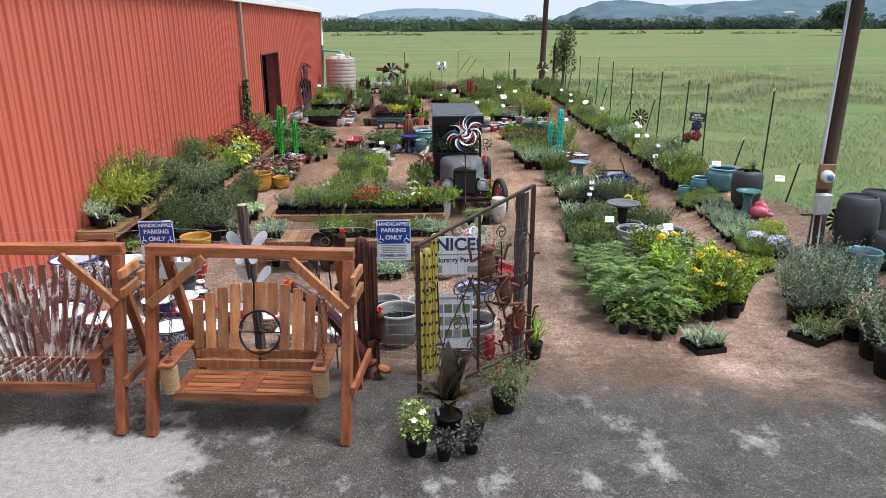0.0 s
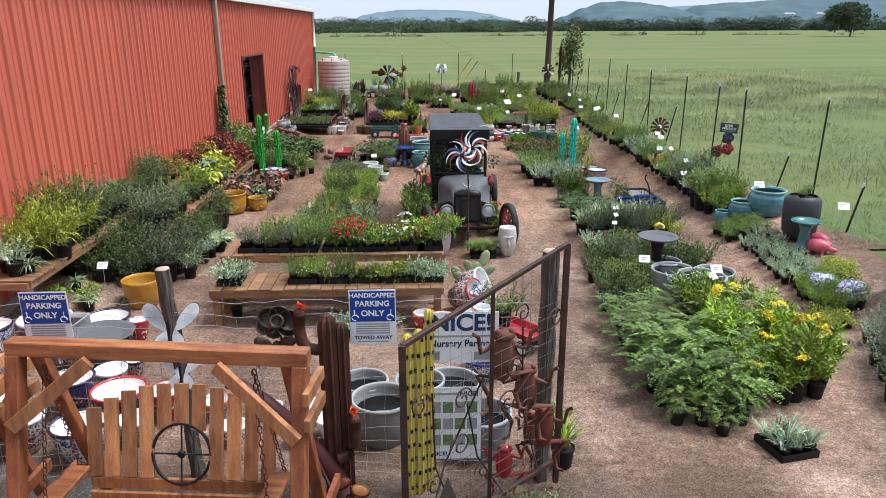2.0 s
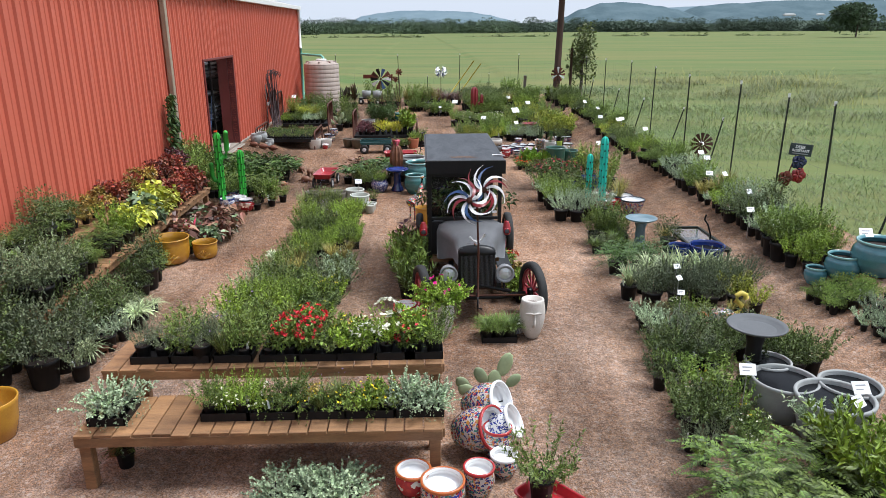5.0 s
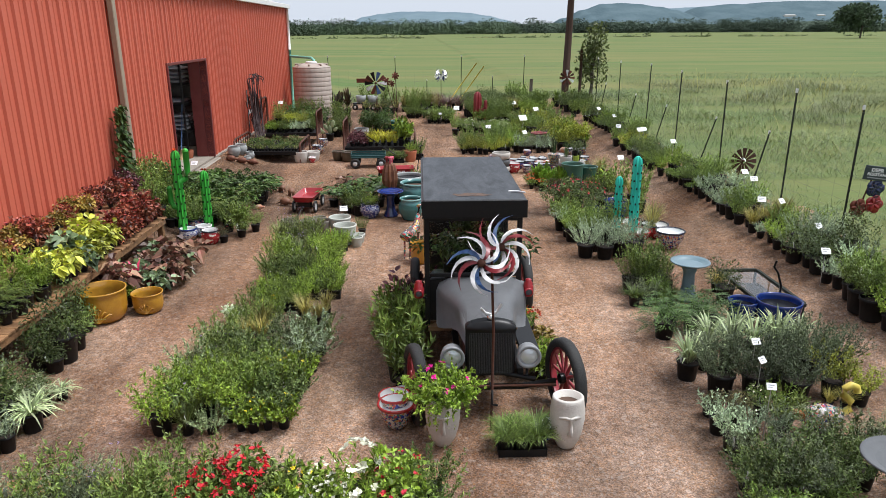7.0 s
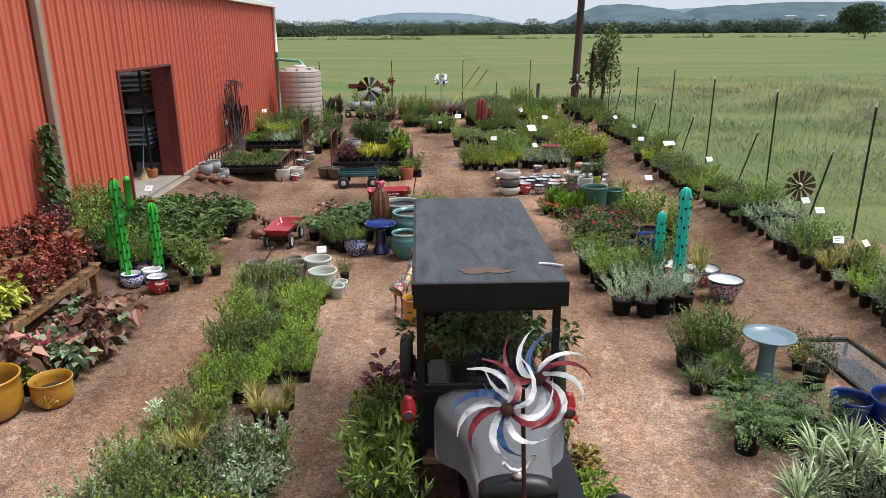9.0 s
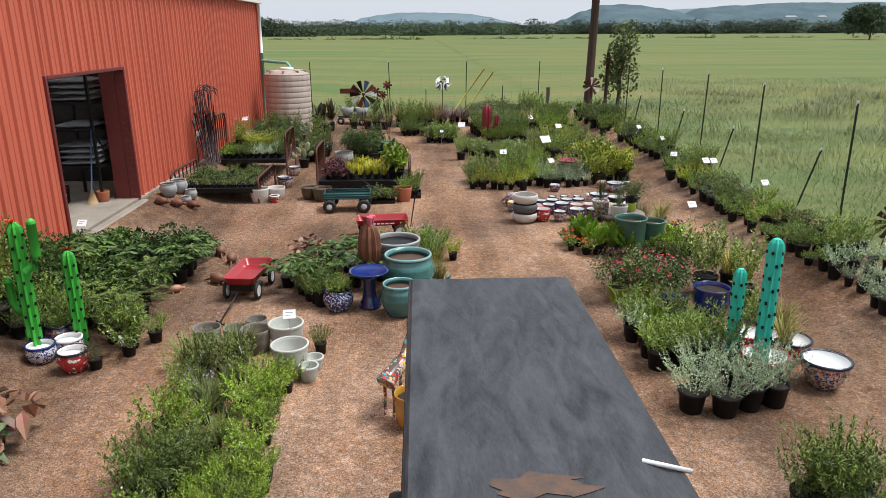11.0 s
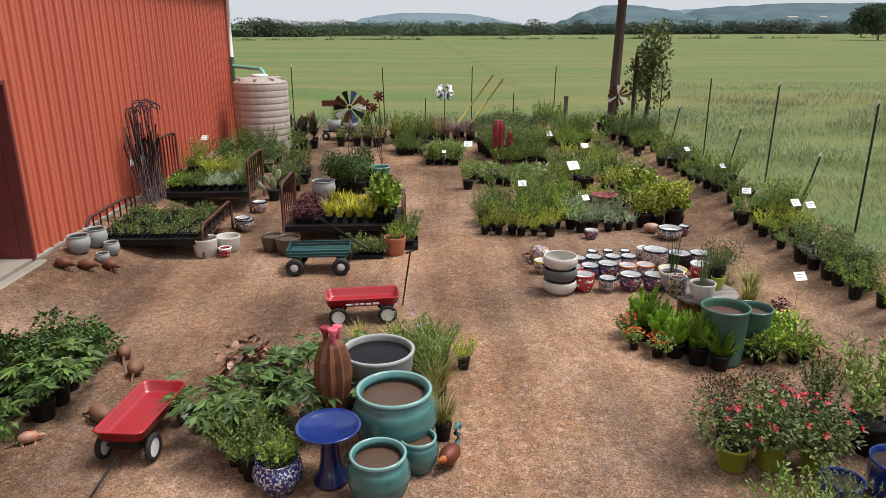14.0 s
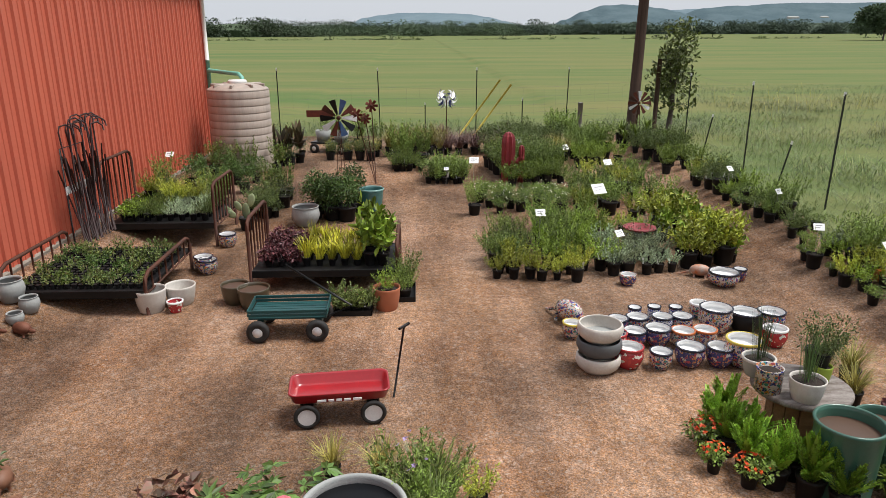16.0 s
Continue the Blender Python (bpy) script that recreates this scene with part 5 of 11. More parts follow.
# ---- along the barn: shrubs on the ground ----
fill("arching dark_shrub arching_pale arching dark_shrub", (-4.95, 11.3), (-4.1, 11.6), (-3.5, 14.2), (-4.35, 14.2), 5, 8, 0.96, 0.08, 0, 0, 0.45)
fill("arching_pale silver spider spider", (-3.85, 12.0), (-3.4, 12.3), (-3.2, 14.4), (-3.75, 14.5), 2, 7, 1.0, 0.06, 0, 0, 0.25)
fill("dark_shrub feather_small low_green", (-4.0, 14.7), (-3.6, 14.7), (-3.75, 16.0), (-4.05, 16.0), 2, 5, 1.05)
fill("caladium caladium_green caladium caladium_green caladium", (-4.0, 16.8), (-3.35, 17.0), (-3.25, 18.3), (-3.95, 18.6), 3, 5, 0.95, 0.08, 0, 0, 0.5)
plant("cordyline", -3.72, 17.2, 1.35), plant("cordyline", -3.5, 16.95, 0.9), plant("croton", -3.65, 16.7, 0.8), plant("spider", -4.55, 11.1, 0.8), plant("spider", -4.25, 10.75, 0.9), plant("croton", -4.6, 10.6, 0.8)
# green bank beside the doorway
fill("tall_shrub tall_shrub hedge", (-4.95, 19.9), (-4.3, 20.0), (-4.3, 21.6), (-4.95, 21.6), 2, 4, 0.85, 0.08, 0, 0, 0.3)
fill("green_shrub bank_leaf bank_leaf split_low bank_leaf bank_leaf", (-4.3, 20.0), (-3.75, 20.2), (-3.15, 23.9), (-4.85, 23.1), 5, 8, 0.8, 0.08, 0, 0, 0.15)
fill("split_low", (-3.3, 22.2), (-3.0, 22.2), (-2.95, 23.1), (-3.3, 23.1), 1, 3, 0.72)
for x, y, k, s in ((-3.17, 19.63, "rose", 0.55), (-2.94, 19.95, "herb_flower", 1.5), (-2.77, 20.3, "green_shrub", 0.6), (-2.98, 20.15, "oleander", 0.62), (-3.25, 20.3, "oleander", 0.66), (-3.35, 20.65, "feather_small", 1.4), (-3.2, 21.1, "upright_fern", 0.75), (-3.35, 21.6, "upright_fern", 0.8), (-3.7, 20.9, "upright_fern", 0.8), (-3.6, 21.4, "upright_fern", 0.8)):
    plant(k, x, y, s)
# cluster by the blue bird bath
for x, y, k, s in ((-1.28, 21.8, "split_leaf", 0.8), (-1.55, 22.1, "split_leaf", 0.75), (-0.95, 22.1, "split_leaf", 0.75), (-1.1, 22.6, "split_leaf", 0.8), (-0.75, 22.7, "split_leaf", 0.7), (-1.35, 22.7, "caladium", 0.9), (-0.95, 21.55, "white_star", 0.9), (-0.25, 22.3, "split_leaf", 0.65), (-0.85, 21.75, "bigleaf", 0.5), (-1.2, 22.2, "rose", 0.75), (-1.0, 22.35, "bigleaf", 0.6), (-0.6, 22.05, "split_leaf", 0.8), (-1.05, 21.45, "low_green", 1.1), (-1.3, 22.95, "caladium", 1.0), (-0.55, 22.95, "split_leaf", 0.75), (0.5, 22.7, "herb_wispy", 1.8), (0.45, 23.1, "herb_wispy", 1.9), (0.25, 23.2, "upright", 1.3), (0.45, 22.1, "grass", 0.9), (0.55, 22.5, "grass", 1.0), (0.5, 22.9, "green_shrub", 0.9), (0.35, 23.3, "green_shrub", 0.85), (0.6, 23.35, "green_shrub", 0.75), (0.1, 23.55, "grass", 0.95), (-0.3, 23.6, "grass", 0.85), (0.84, 23.2, "lime_shrub", 0.85), (0.58, 21.85, "grass", 0.9)):
    plant(k, x, y, s)
for x, y, k, s in ((0.6, 20.2, "rose_pale", 0.72), (1.22, 20.0, "rose_pale", 0.72), (0.95, 20.35, "rose_pale", 0.62), (0.8, 19.75, "rose", 0.5)):
    plant(k, x, y, s)
# plants standing against the motor truck
for x, y, k, s in ((0.08, 14.2, "oleander", 0.85), (0.0, 14.5, "oleander", 0.92), (0.1, 14.85, "oleander", 0.85), (0.0, 15.2, "oleander", 0.85), (-0.05, 15.0, "oleander", 0.9), (0.1, 15.55, "purple_low", 2.4), (0.1, 15.9, "purple_low", 2.6), (1.52, 14.35, "croton", 0.85), (1.55, 14.65, "croton", 0.95), (1.5, 14.5, "croton", 0.9), (1.52, 15.0, "coleus_bronze", 1.5), (1.5, 15.5, "red_leaf", 1.0)):
    plant(k, x, y, s)
# tall feathery shrubs at the corner of the drive
for x, y, k, s in ((5.1, 6.75, "blue_sage", 1.4), (5.4, 6.3, "upright_fern", 1.3), (5.05, 5.85, "dark_shrub", 1.2), (5.6, 6.8, "blue_sage", 1.5), (5.5, 5.7, "dark_shrub", 1.5), (5.2, 7.2, "dark_shrub", 1.3)):
    plant(k, x, y, s)
# around the gate
plant("canna", 0.23, 5.8, 0.98), plant("dark_shrub", 0.8, 6.2, 1.0), plant("white_rose", -0.07, 5.48, 0.78), plant("smoke_low", 0.17, 5.38, 0.8), plant("smoke_low", 0.42, 5.48, 0.85), plant("brown_low", 0.5, 5.78, 0.85)
plant("strappy", 1.28, 7.35, 0.75), plant("strappy", 1.32, 7.75, 0.7)
plant("dark_shrub", -3.75, 10.5, 0.55), plant("feather_small", -2.35, 10.75, 0.9)
# back of the yard
fill("hedge", (-1.7, 31.6), (-0.75, 31.3), (-0.7, 32.6), (-1.8, 32.6), 3, 3, 0.9)
fill("dark_shrub tall_shrub", (-2.9, 31.6), (-2.2, 31.6), (-2.2, 33.4), (-2.9, 33.4), 3, 3, 0.85)
fill("arching tall_shrub arching_pale", (-4.75, 31.75), (-3.2, 31.75), (-3.3, 33.1), (-4.8, 33.1), 4, 3, 0.72, 0.08, 0, 0.2)
fill("arching bushy dark_shrub", (-2.85, 31.6), (-2.4, 31.6), (-2.4, 32.6), (-2.85, 32.6), 2, 3, 0.8)
far_fill("hedge tall_shrub dark_shrub", (-4.7, 33.2), (-3.3, 33.2), (-2.4, 38.0), (-4.7, 37.2), 4, 5, 0.8, 0.1)
far_fill("dark_shrub grass tall_shrub", (-2.0, 36.8), (-0.6, 36.6), (-0.5, 38.8), (-2.4, 38.8), 4, 4, 0.95, 0.1)
far_fill("grass grass", (-0.5, 37.2), (1.0, 37.2), (1.2, 38.9), (-0.5, 38.9), 5, 3, 1.5, 0.12)
far_fill("tall_shrub", (4.0, 38.0), (4.8, 38.0), (4.9, 38.8), (4.1, 38.8), 2, 2, 1.0)


# ---- glazes and paints ----
def glaze(name, c, c2, rough=0.22, coat=0.4):
    return mat(name, c, rough, color2=c2, scale=7, amount=0.7, coat=coat, bump=0.06, bump_scale=25)


def painted(name, base, spots, scale=19.0):
    """Hand-painted tin-glaze: rounded patches of several colours on a ground colour, with dark outlines."""
    m = mat(name, base, 0.25, color2=[c * 0.85 for c in base], scale=6, amount=0.3, coat=0.4)
    n, l = m.node_tree.nodes, m.node_tree.links
    b = n["Principled BSDF"]
    out = b.inputs["Base Color"].links[0].from_socket
    for i, c in enumerate(spots):
        v = n.new("ShaderNodeTexVoronoi")
        v.inputs["Scale"].default_value = scale * (0.8 + 0.25 * i)
        mp = n.new("ShaderNodeMapping")
        mp.inputs["Location"].default_value = (i * 3.1, i * 1.7, i * 2.3)
        l.new(n["Texture Coordinate"].outputs["Object"], mp.inputs[0])
        wob = n.new("ShaderNodeTexNoise")
        wob.inputs["Scale"].default_value, wob.inputs["Detail"].default_value = scale * 0.9, 2
        l.new(mp.outputs[0], wob.inputs[0])
        off = n.new("ShaderNodeVectorMath")
        off.operation = "MULTIPLY_ADD"
        off.inputs[1].default_value = [1.6 / scale] * 3
        l.new(wob.outputs["Color"], off.inputs[0]), l.new(mp.outputs[0], off.inputs[2]), l.new(off.outputs[0], v.inputs[0])
        r = n.new("ShaderNodeMapRange")
        r.inputs[1].default_value, r.inputs[2].default_value, r.inputs[3].default_value, r.inputs[4].default_value = 0.4, 0.43, 1, 0
        l.new(v.outputs["Distance"], r.inputs[0])
        sc = n.new("ShaderNodeSeparateColor")
        l.new(v.outputs["Color"], sc.inputs[0])
        g = n.new("ShaderNodeMath")
        g.operation = "GREATER_THAN"
        g.inputs[1].default_value = 0.4
        l.new(sc.outputs[0], g.inputs[0])
        mu = n.new("ShaderNodeMath")
        mu.operation = "MULTIPLY"
        l.new(r.outputs[0], mu.inputs[0]), l.new(g.outputs[0], mu.inputs[1])
        mx = n.new("ShaderNodeMixRGB")
        mx.inputs[2].default_value = (*c, 1)
        l.new(mu.outputs[0], mx.inputs[0]), l.new(out, mx.inputs[1])
        out = mx.outputs[0]
    l.new(out, b.inputs["Base Color"])
    return m


M.update(
    teal=glaze("teal_glaze", (0.04, 0.145, 0.14), (0.08, 0.205, 0.19)),
    teal_rim=glaze("pale_teal_glaze", (0.2, 0.36, 0.34), (0.14, 0.3, 0.28)),
    slate_teal=glaze("slate_teal_glaze", (0.06, 0.19, 0.23), (0.11, 0.27, 0.3)),
    cobalt=glaze("cobalt_glaze", (0.008, 0.02, 0.12), (0.012, 0.04, 0.2), 0.16, 0.4),
    navy=glaze("navy_glaze", (0.012, 0.018, 0.07), (0.02, 0.03, 0.12), 0.18, 0.6),
    mustard=glaze("mustard_glaze", (0.5, 0.265, 0.028), (0.33, 0.15, 0.02)),
    bottle=glaze("bottle_green_glaze", (0.03, 0.095, 0.068), (0.05, 0.135, 0.095), 0.35),
    stone_white=mat("pale_cast_stone", (0.62, 0.59, 0.54), 0.85, color2=(0.47, 0.43, 0.38), scale=5, amount=0.8, bump=0.25),
    stone_grey=mat("grey_cast_stone", (0.36, 0.37, 0.36), 0.85, color2=(0.27, 0.28, 0.27), scale=5, amount=0.8, bump=0.25),
    stone_dark=mat("charcoal_cast_stone", (0.09, 0.095, 0.1), 0.8, color2=(0.13, 0.135, 0.14), scale=5),
    pale_sage_stone=mat("pale_sage_stone", (0.5, 0.52, 0.47), 0.8, color2=(0.4, 0.41, 0.37), scale=5, amount=0.7, bump=0.2),
    ribbed_grey=mat("grey_fibre_stone", (0.24, 0.24, 0.235), 0.85, color2=(0.15, 0.15, 0.15), scale=7, bump=0.4),
    enamel=mat("white_enamel", (0.84, 0.84, 0.83), 0.18, color2=(0.76, 0.76, 0.75), scale=6, coat=0.5),
    black_rim=mat("blue_black_enamel", (0.012, 0.014, 0.03), 0.2, coat=0.4),
    red_rim=mat("red_enamel", (0.4, 0.025, 0.025), 0.25, coat=0.4),
    orange_rim=mat("orange_enamel", (0.5, 0.13, 0.03), 0.3, coat=0.3),
    tal_blue=painted("blue_white_painted_glaze", (0.72, 0.72, 0.72), [(0.03, 0.05, 0.3), (0.03, 0.05, 0.3), (0.02, 0.03, 0.16)], 42),
    tal_multi=painted("many_coloured_painted_glaze", (0.52, 0.46, 0.42), [(0.03, 0.05, 0.26), (0.42, 0.06, 0.06), (0.05, 0.2, 0.16), (0.5, 0.22, 0.05), (0.025, 0.03, 0.14)], 24),
    tal_red=painted("red_white_painted_glaze", (0.4, 0.03, 0.04), [(0.7, 0.68, 0.62), (0.5, 0.04, 0.04)], 26),
    tal_dark=painted("dark_painted_glaze", (0.05, 0.05, 0.15), [(0.5, 0.45, 0.42), (0.36, 0.06, 0.09), (0.42, 0.2, 0.08), (0.03, 0.035, 0.12)], 24),
    paint_red=mat("red_enamel_paint", (0.36, 0.014, 0.02), 0.3, color2=(0.24, 0.012, 0.018), scale=4, amount=0.8, coat=0.4),
    paint_black=mat("black_enamel_paint", (0.007, 0.007, 0.008), 0.38, color2=(0.018, 0.017, 0.016), scale=3, spec=0.3),
    paint_grey=mat("grey_primer_paint", (0.27, 0.275, 0.285), 0.4, color2=(0.2, 0.205, 0.21), scale=2.5, amount=0.6),
    roof_grey=mat("weathered_black_vinyl", (0.012, 0.0135, 0.016), 0.5, color2=(0.062, 0.066, 0.073), scale=3.0, amount=1.0, spec=0.4, bump=0.15, bump_scale=9, stretch=(2.6, 0.7, 1), detail=7),
    grey_blue=glaze("grey_blue_glaze", (0.11, 0.18, 0.21), (0.17, 0.24, 0.27), 0.35),
    charcoal=mat("charcoal_plastic", (0.03, 0.031, 0.034), 0.55, color2=(0.05, 0.05, 0.052), scale=5),
    rubber=mat("tyre_rubber", (0.014, 0.014, 0.014), 0.75, color2=(0.035, 0.033, 0.03), scale=12, bump=0.3),
    chrome=mat("dull_nickel", (0.62, 0.62, 0.6), 0.25, 0.9),
    pale_metal=mat("white_painted_metal", (0.82, 0.82, 0.82), 0.35),
    spin_blue=mat("blue_painted_metal", (0.03, 0.075, 0.2), 0.35, color2=(0.1, 0.18, 0.32), scale=6),
    spin_red=mat("maroon_painted_metal", (0.22, 0.02, 0.03), 0.35, color2=(0.35, 0.06, 0.06), scale=6),
    green_paint=mat("bright_green_paint", (0.05, 0.42, 0.045), 0.5, color2=(0.035, 0.3, 0.03), scale=5),
    turq_paint=mat("turquoise_paint", (0.045, 0.6, 0.46), 0.45, color2=(0.03, 0.46, 0.37), scale=5),
    yellow_paint=mat("yellow_paint", (0.6, 0.49, 0.085), 0.5, color2=(0.46, 0.34, 0.05), scale=6),
    dark_water=mat("still_dark_water", (0.008, 0.009, 0.011), 0.25, color2=(0.013, 0.012, 0.011), scale=3, spec=0.08),
    hunter=mat("dark_green_wagon_paint", (0.012, 0.075, 0.075), 0.45),
    rope=mat("sisal_rope", (0.42, 0.29, 0.15), 0.95, color2=(0.27, 0.18, 0.09), scale=30, bump=0.6),
    sign_blue=mat("sign_blue", (0.012, 0.06, 0.33), 0.35),
    fish_paint=mat("worn_orange_and_white_paint", (0.5, 0.13, 0.03), 0.5, color2=(0.4, 0.38, 0.34), scale=11, amount=1.0),
    sign_white=mat("sign_white", (0.86, 0.87, 0.88), 0.35, color2=(0.8, 0.8, 0.8), scale=5, amount=0.3),
    sign_navy=mat("sign_navy", (0.015, 0.05, 0.13), 0.4),
    sign_grey=mat("sign_grey_print", (0.35, 0.36, 0.37), 0.5),
    sign_green=mat("sign_green_photo", (0.07, 0.16, 0.04), 0.4, color2=(0.2, 0.26, 0.14), scale=30, amount=1.0),
    slate_sign=mat("dark_slate_sign", (0.03, 0.045, 0.05), 0.5),
    pink_shell=mat("pink_red_plastic", (0.55, 0.04, 0.09), 0.4, color2=(0.65, 0.45, 0.45), scale=7),
    clay=mat("brown_figure_clay", (0.2, 0.09, 0.05), 0.6, color2=(0.11, 0.05, 0.03), scale=9),
)
glass = bpy.data.materials.new("window_glass")
glass.use_nodes = True
gn = glass.node_tree
gb = gn.nodes["Principled BSDF"]
gb.inputs["Base Color"].default_value, gb.inputs["Roughness"].default_value, gb.inputs["Transmission Weight"].default_value, gb.inputs["IOR"].default_value = (0.86, 0.9, 0.88, 1), 0.02, 1.0, 1.3
M["glass"] = glass
M["olive_glaze"] = glaze("olive_brown_glaze", (0.075, 0.062, 0.035), (0.05, 0.035, 0.02), 0.4)
M["weathered_stone"] = mat("weathered_cast_stone", (0.24, 0.225, 0.195), 0.85, color2=(0.13, 0.115, 0.095), scale=9, amount=0.9, bump=0.3)
M["tal_navy"] = painted("navy_white_painted_glaze", (0.02, 0.03, 0.14), [(0.55, 0.55, 0.56), (0.02, 0.03, 0.14), (0.5, 0.5, 0.52)], 46)
lens_mat = mat("lamp_lens", (0.7, 0.72, 0.72), 0.12, 0.3)


def vessel(name, x, y, profile, material, label, category, level=None, filling="soil", rim=None, seg=24, dz=0.0, tilt=0.0, rz=0.0, group="", squash=1.0):
    """A hollow turned vessel from an outer profile of (radius, height), with wall thickness, a rim and what it holds."""
    ob = thing(name, pose(x, y, gz(x, y) + dz, tilt, 0, rz), label, category, group)
    top = profile[-1]
    wall = max(0.011, top[0] * 0.07)
    inner = [(max(0.0, r - wall), z) for r, z in reversed(profile) if z > 0.02]
    bm = lathem([(0, 0.0), *profile, (top[0] - wall * 0.4, top[1] + wall * 0.25), *inner[0:1], *inner[1:], (0, 0.02)], seg, None, squash)
    part("body", bm, M[material], ob)
    if rim:
        part("rim", lathem([(top[0] + 0.004, top[1] - max(wall * 0.9, 0.022)), (top[0] + 0.008, top[1]), (top[0] - wall * 0.4, top[1] + wall * 0.5), (top[0] - wall * 1.15, top[1] - 0.002), (top[0] - wall * 1.1, top[1] - wall * 1.2)], seg, None, squash), M[rim], ob)
    if filling == "enamel":
        # white glaze inside, down to the bottom of the pot
        prof = [(max(0.0, r - 0.002), z) for r, z in inner if r > 0.01 and z > top[1] * 0.72]
        low = top[1] * 0.7
        part("lining", lathem([*prof, (prof[-1][0] * 0.8, low), (0, low - 0.01)], seg, None, squash), M["enamel"], ob, "white glazed lining")
    elif level is not None:
        z = top[1] * level
        r = np.interp(z, [p[1] for p in profile], [p[0] for p in profile]) - wall * 0.9
        part("filling", lathem([(r, z), (r * 0.5, z + 0.006), (0, z + 0.008)], seg, None, squash), M[filling], ob)
    return ob


def jar(r, h, belly=1.0, mouth=0.78, foot=0.6):
    return [(r * foot, 0.0), (r * (foot + 0.08), h * 0.04), (r * 0.9 * belly, h * 0.32), (r * belly, h * 0.55), (r * 0.95 * belly, h * 0.75), (r * (mouth + 0.05), h * 0.91), (r * mouth, h * 0.94), (r * (mouth + 0.1), h * 0.98), (r * (mouth + 0.1), h)]


def belly_tub(r, h):
    """A straight-sided pot that rounds in to its foot."""
    return [(r * 0.68, 0.0), (r * 0.78, h * 0.04), (r * 0.92, h * 0.18), (r * 0.98, h * 0.4), (r * 0.99, h * 0.75), (r, h * 0.94), (r * 1.03, h * 0.96), (r * 1.03, h)]


def ringed_jar(r, h):
    """A jar with throwing rings round the belly."""
    base = jar(r, h)
    zs = [p[1] for p in base]
    rs = [p[0] for p in base]
    out = []
    for i in range(33):
        z = h * i / 32
        rr = float(np.interp(z, zs, rs))
        out.append((rr + (0.008 * r / 0.3 if (i % 2 and 6 < i < 26) else 0), z))
    return out


def tub(r, h, flare=1.0):
    return [(r * 0.72, 0), (r * 0.76, 0.01), (r * 0.9, h * 0.45), (r * 0.98 * flare, h * 0.9), (r * flare, h)]


# ---- pots and tubs about the yard ----
G = "glazed pots"
vessel("glazed_jar", 0.06, 21.02, ringed_jar(0.24, 0.42), "teal", "round teal glazed jar with throwing rings, half full of brown water", "jar", 0.83, "brown_soil", "teal_rim", 32, group=G)
vessel("glazed_jar", 0.16, 21.72, ringed_jar(0.36, 0.58), "teal", "large teal glazed jar with throwing rings and brown water", "jar", 0.86, "brown_soil", "teal_rim", 36, group=G)
vessel("glazed_jar", 0.36, 21.42, ringed_jar(0.165, 0.3), "teal", "small teal glazed jar with throwing rings", "jar", 0.85, "brown_soil", "teal_rim", 28, group=G)
vessel("stone_planter", -0.02, 22.55, tub(0.345, 0.55), "ribbed_grey", "large ribbed grey planter with a pale rim and dark water", "planter", 0.9, "dark_water", "stone_grey", 36, group=G)
vessel("painted_pot", -0.74, 21.2, jar(0.2, 0.28, 1.0, 0.75), "tal_navy", "round blue and white hand-painted pot holding a shrub", "pot", 0.8, "soil", None, 28, group=G)
plant("dark_shrub", -0.74, 21.22, 0.6, 0.1)
vessel("mustard_pot", -3.75, 11.25, tub(0.255, 0.38, 1.0), "mustard", "big mustard-yellow glazed pot, empty", "pot", 0.25, "soil", None, 30, group=G)
mp1 = vessel("mustard_pot", -3.8, 16.28, belly_tub(0.295, 0.41), "mustard", "big mustard-yellow glazed pot with a leaf relief", "pot", 0.5, "soil", None, 32, group=G)
mp2 = vessel("mustard_pot", -3.33, 16.52, belly_tub(0.195, 0.27), "mustard", "smaller mustard-yellow glazed pot with a leaf relief", "pot", 0.5, "soil", None, 28, group=G)
for ob, r, h in ((mp1, 0.33, 0.43), (mp2, 0.195, 0.27)):
    # a fan of leaves in relief on the side
    for k in range(-3, 4):
        a0, a1 = -1.45 + 0.03 * k, -1.45 + 0.17 * k
        z1 = h * (0.66 - 0.09 * abs(k))
        pts = [(r * f * math.cos(a), r * f * math.sin(a), z) for f, a, z in ((0.9, a0, h * 0.14), (0.985, a0 * 0.5 + a1 * 0.5, h * 0.14 + (z1 - h * 0.14) * 0.6), (1.0, a1, z1), (1.0, a1 + 0.06 * (1 if k > 0 else -1 if k < 0 else 0), z1 - h * 0.05))]
        part("leaf_relief", tubem(pts, r * 0.05, 6, taper=r * 0.02), M["mustard"], ob)
for x, y, r, h in ((-1.05, 19.44, 0.195, 0.34), (-1.2, 20.05, 0.195, 0.32), (-0.84, 19.28, 0.1, 0.17), (-0.82, 19.52, 0.1, 0.15)):
    vessel("stone_pot", x, y, tub(r, h), "pale_sage_stone", "plain pale grey-white cast-stone pot, empty", "pot", 0.35, "pale_sage_stone", "pale_sage_stone", 28, group="grey stone pots")
for x, y, r, h in ((-2.1, 20.08, 0.16, 0.27), (-1.77, 20.1, 0.15, 0.25), (-1.53, 20.0, 0.17, 0.28), (-1.62, 20.42, 0.13, 0.22)):
    vessel("stone_pot", x, y, tub(r, h), "weathered_stone", "weathered grey-brown cast-stone pot beside the wispy plants", "pot", 0.6, "brown_soil", None, 26, group="weathered pots")
for x, y, r, h in ((-3.06, 27.3, 0.2, 0.3), (-2.76, 27.55, 0.2, 0.26)):
    vessel("stone_pot", x, y, tub(r, h), "stone_white", "pale cast-stone pot by the bed frame, empty", "pot", 0.4, "soil", None, 26, group="grey stone pots")
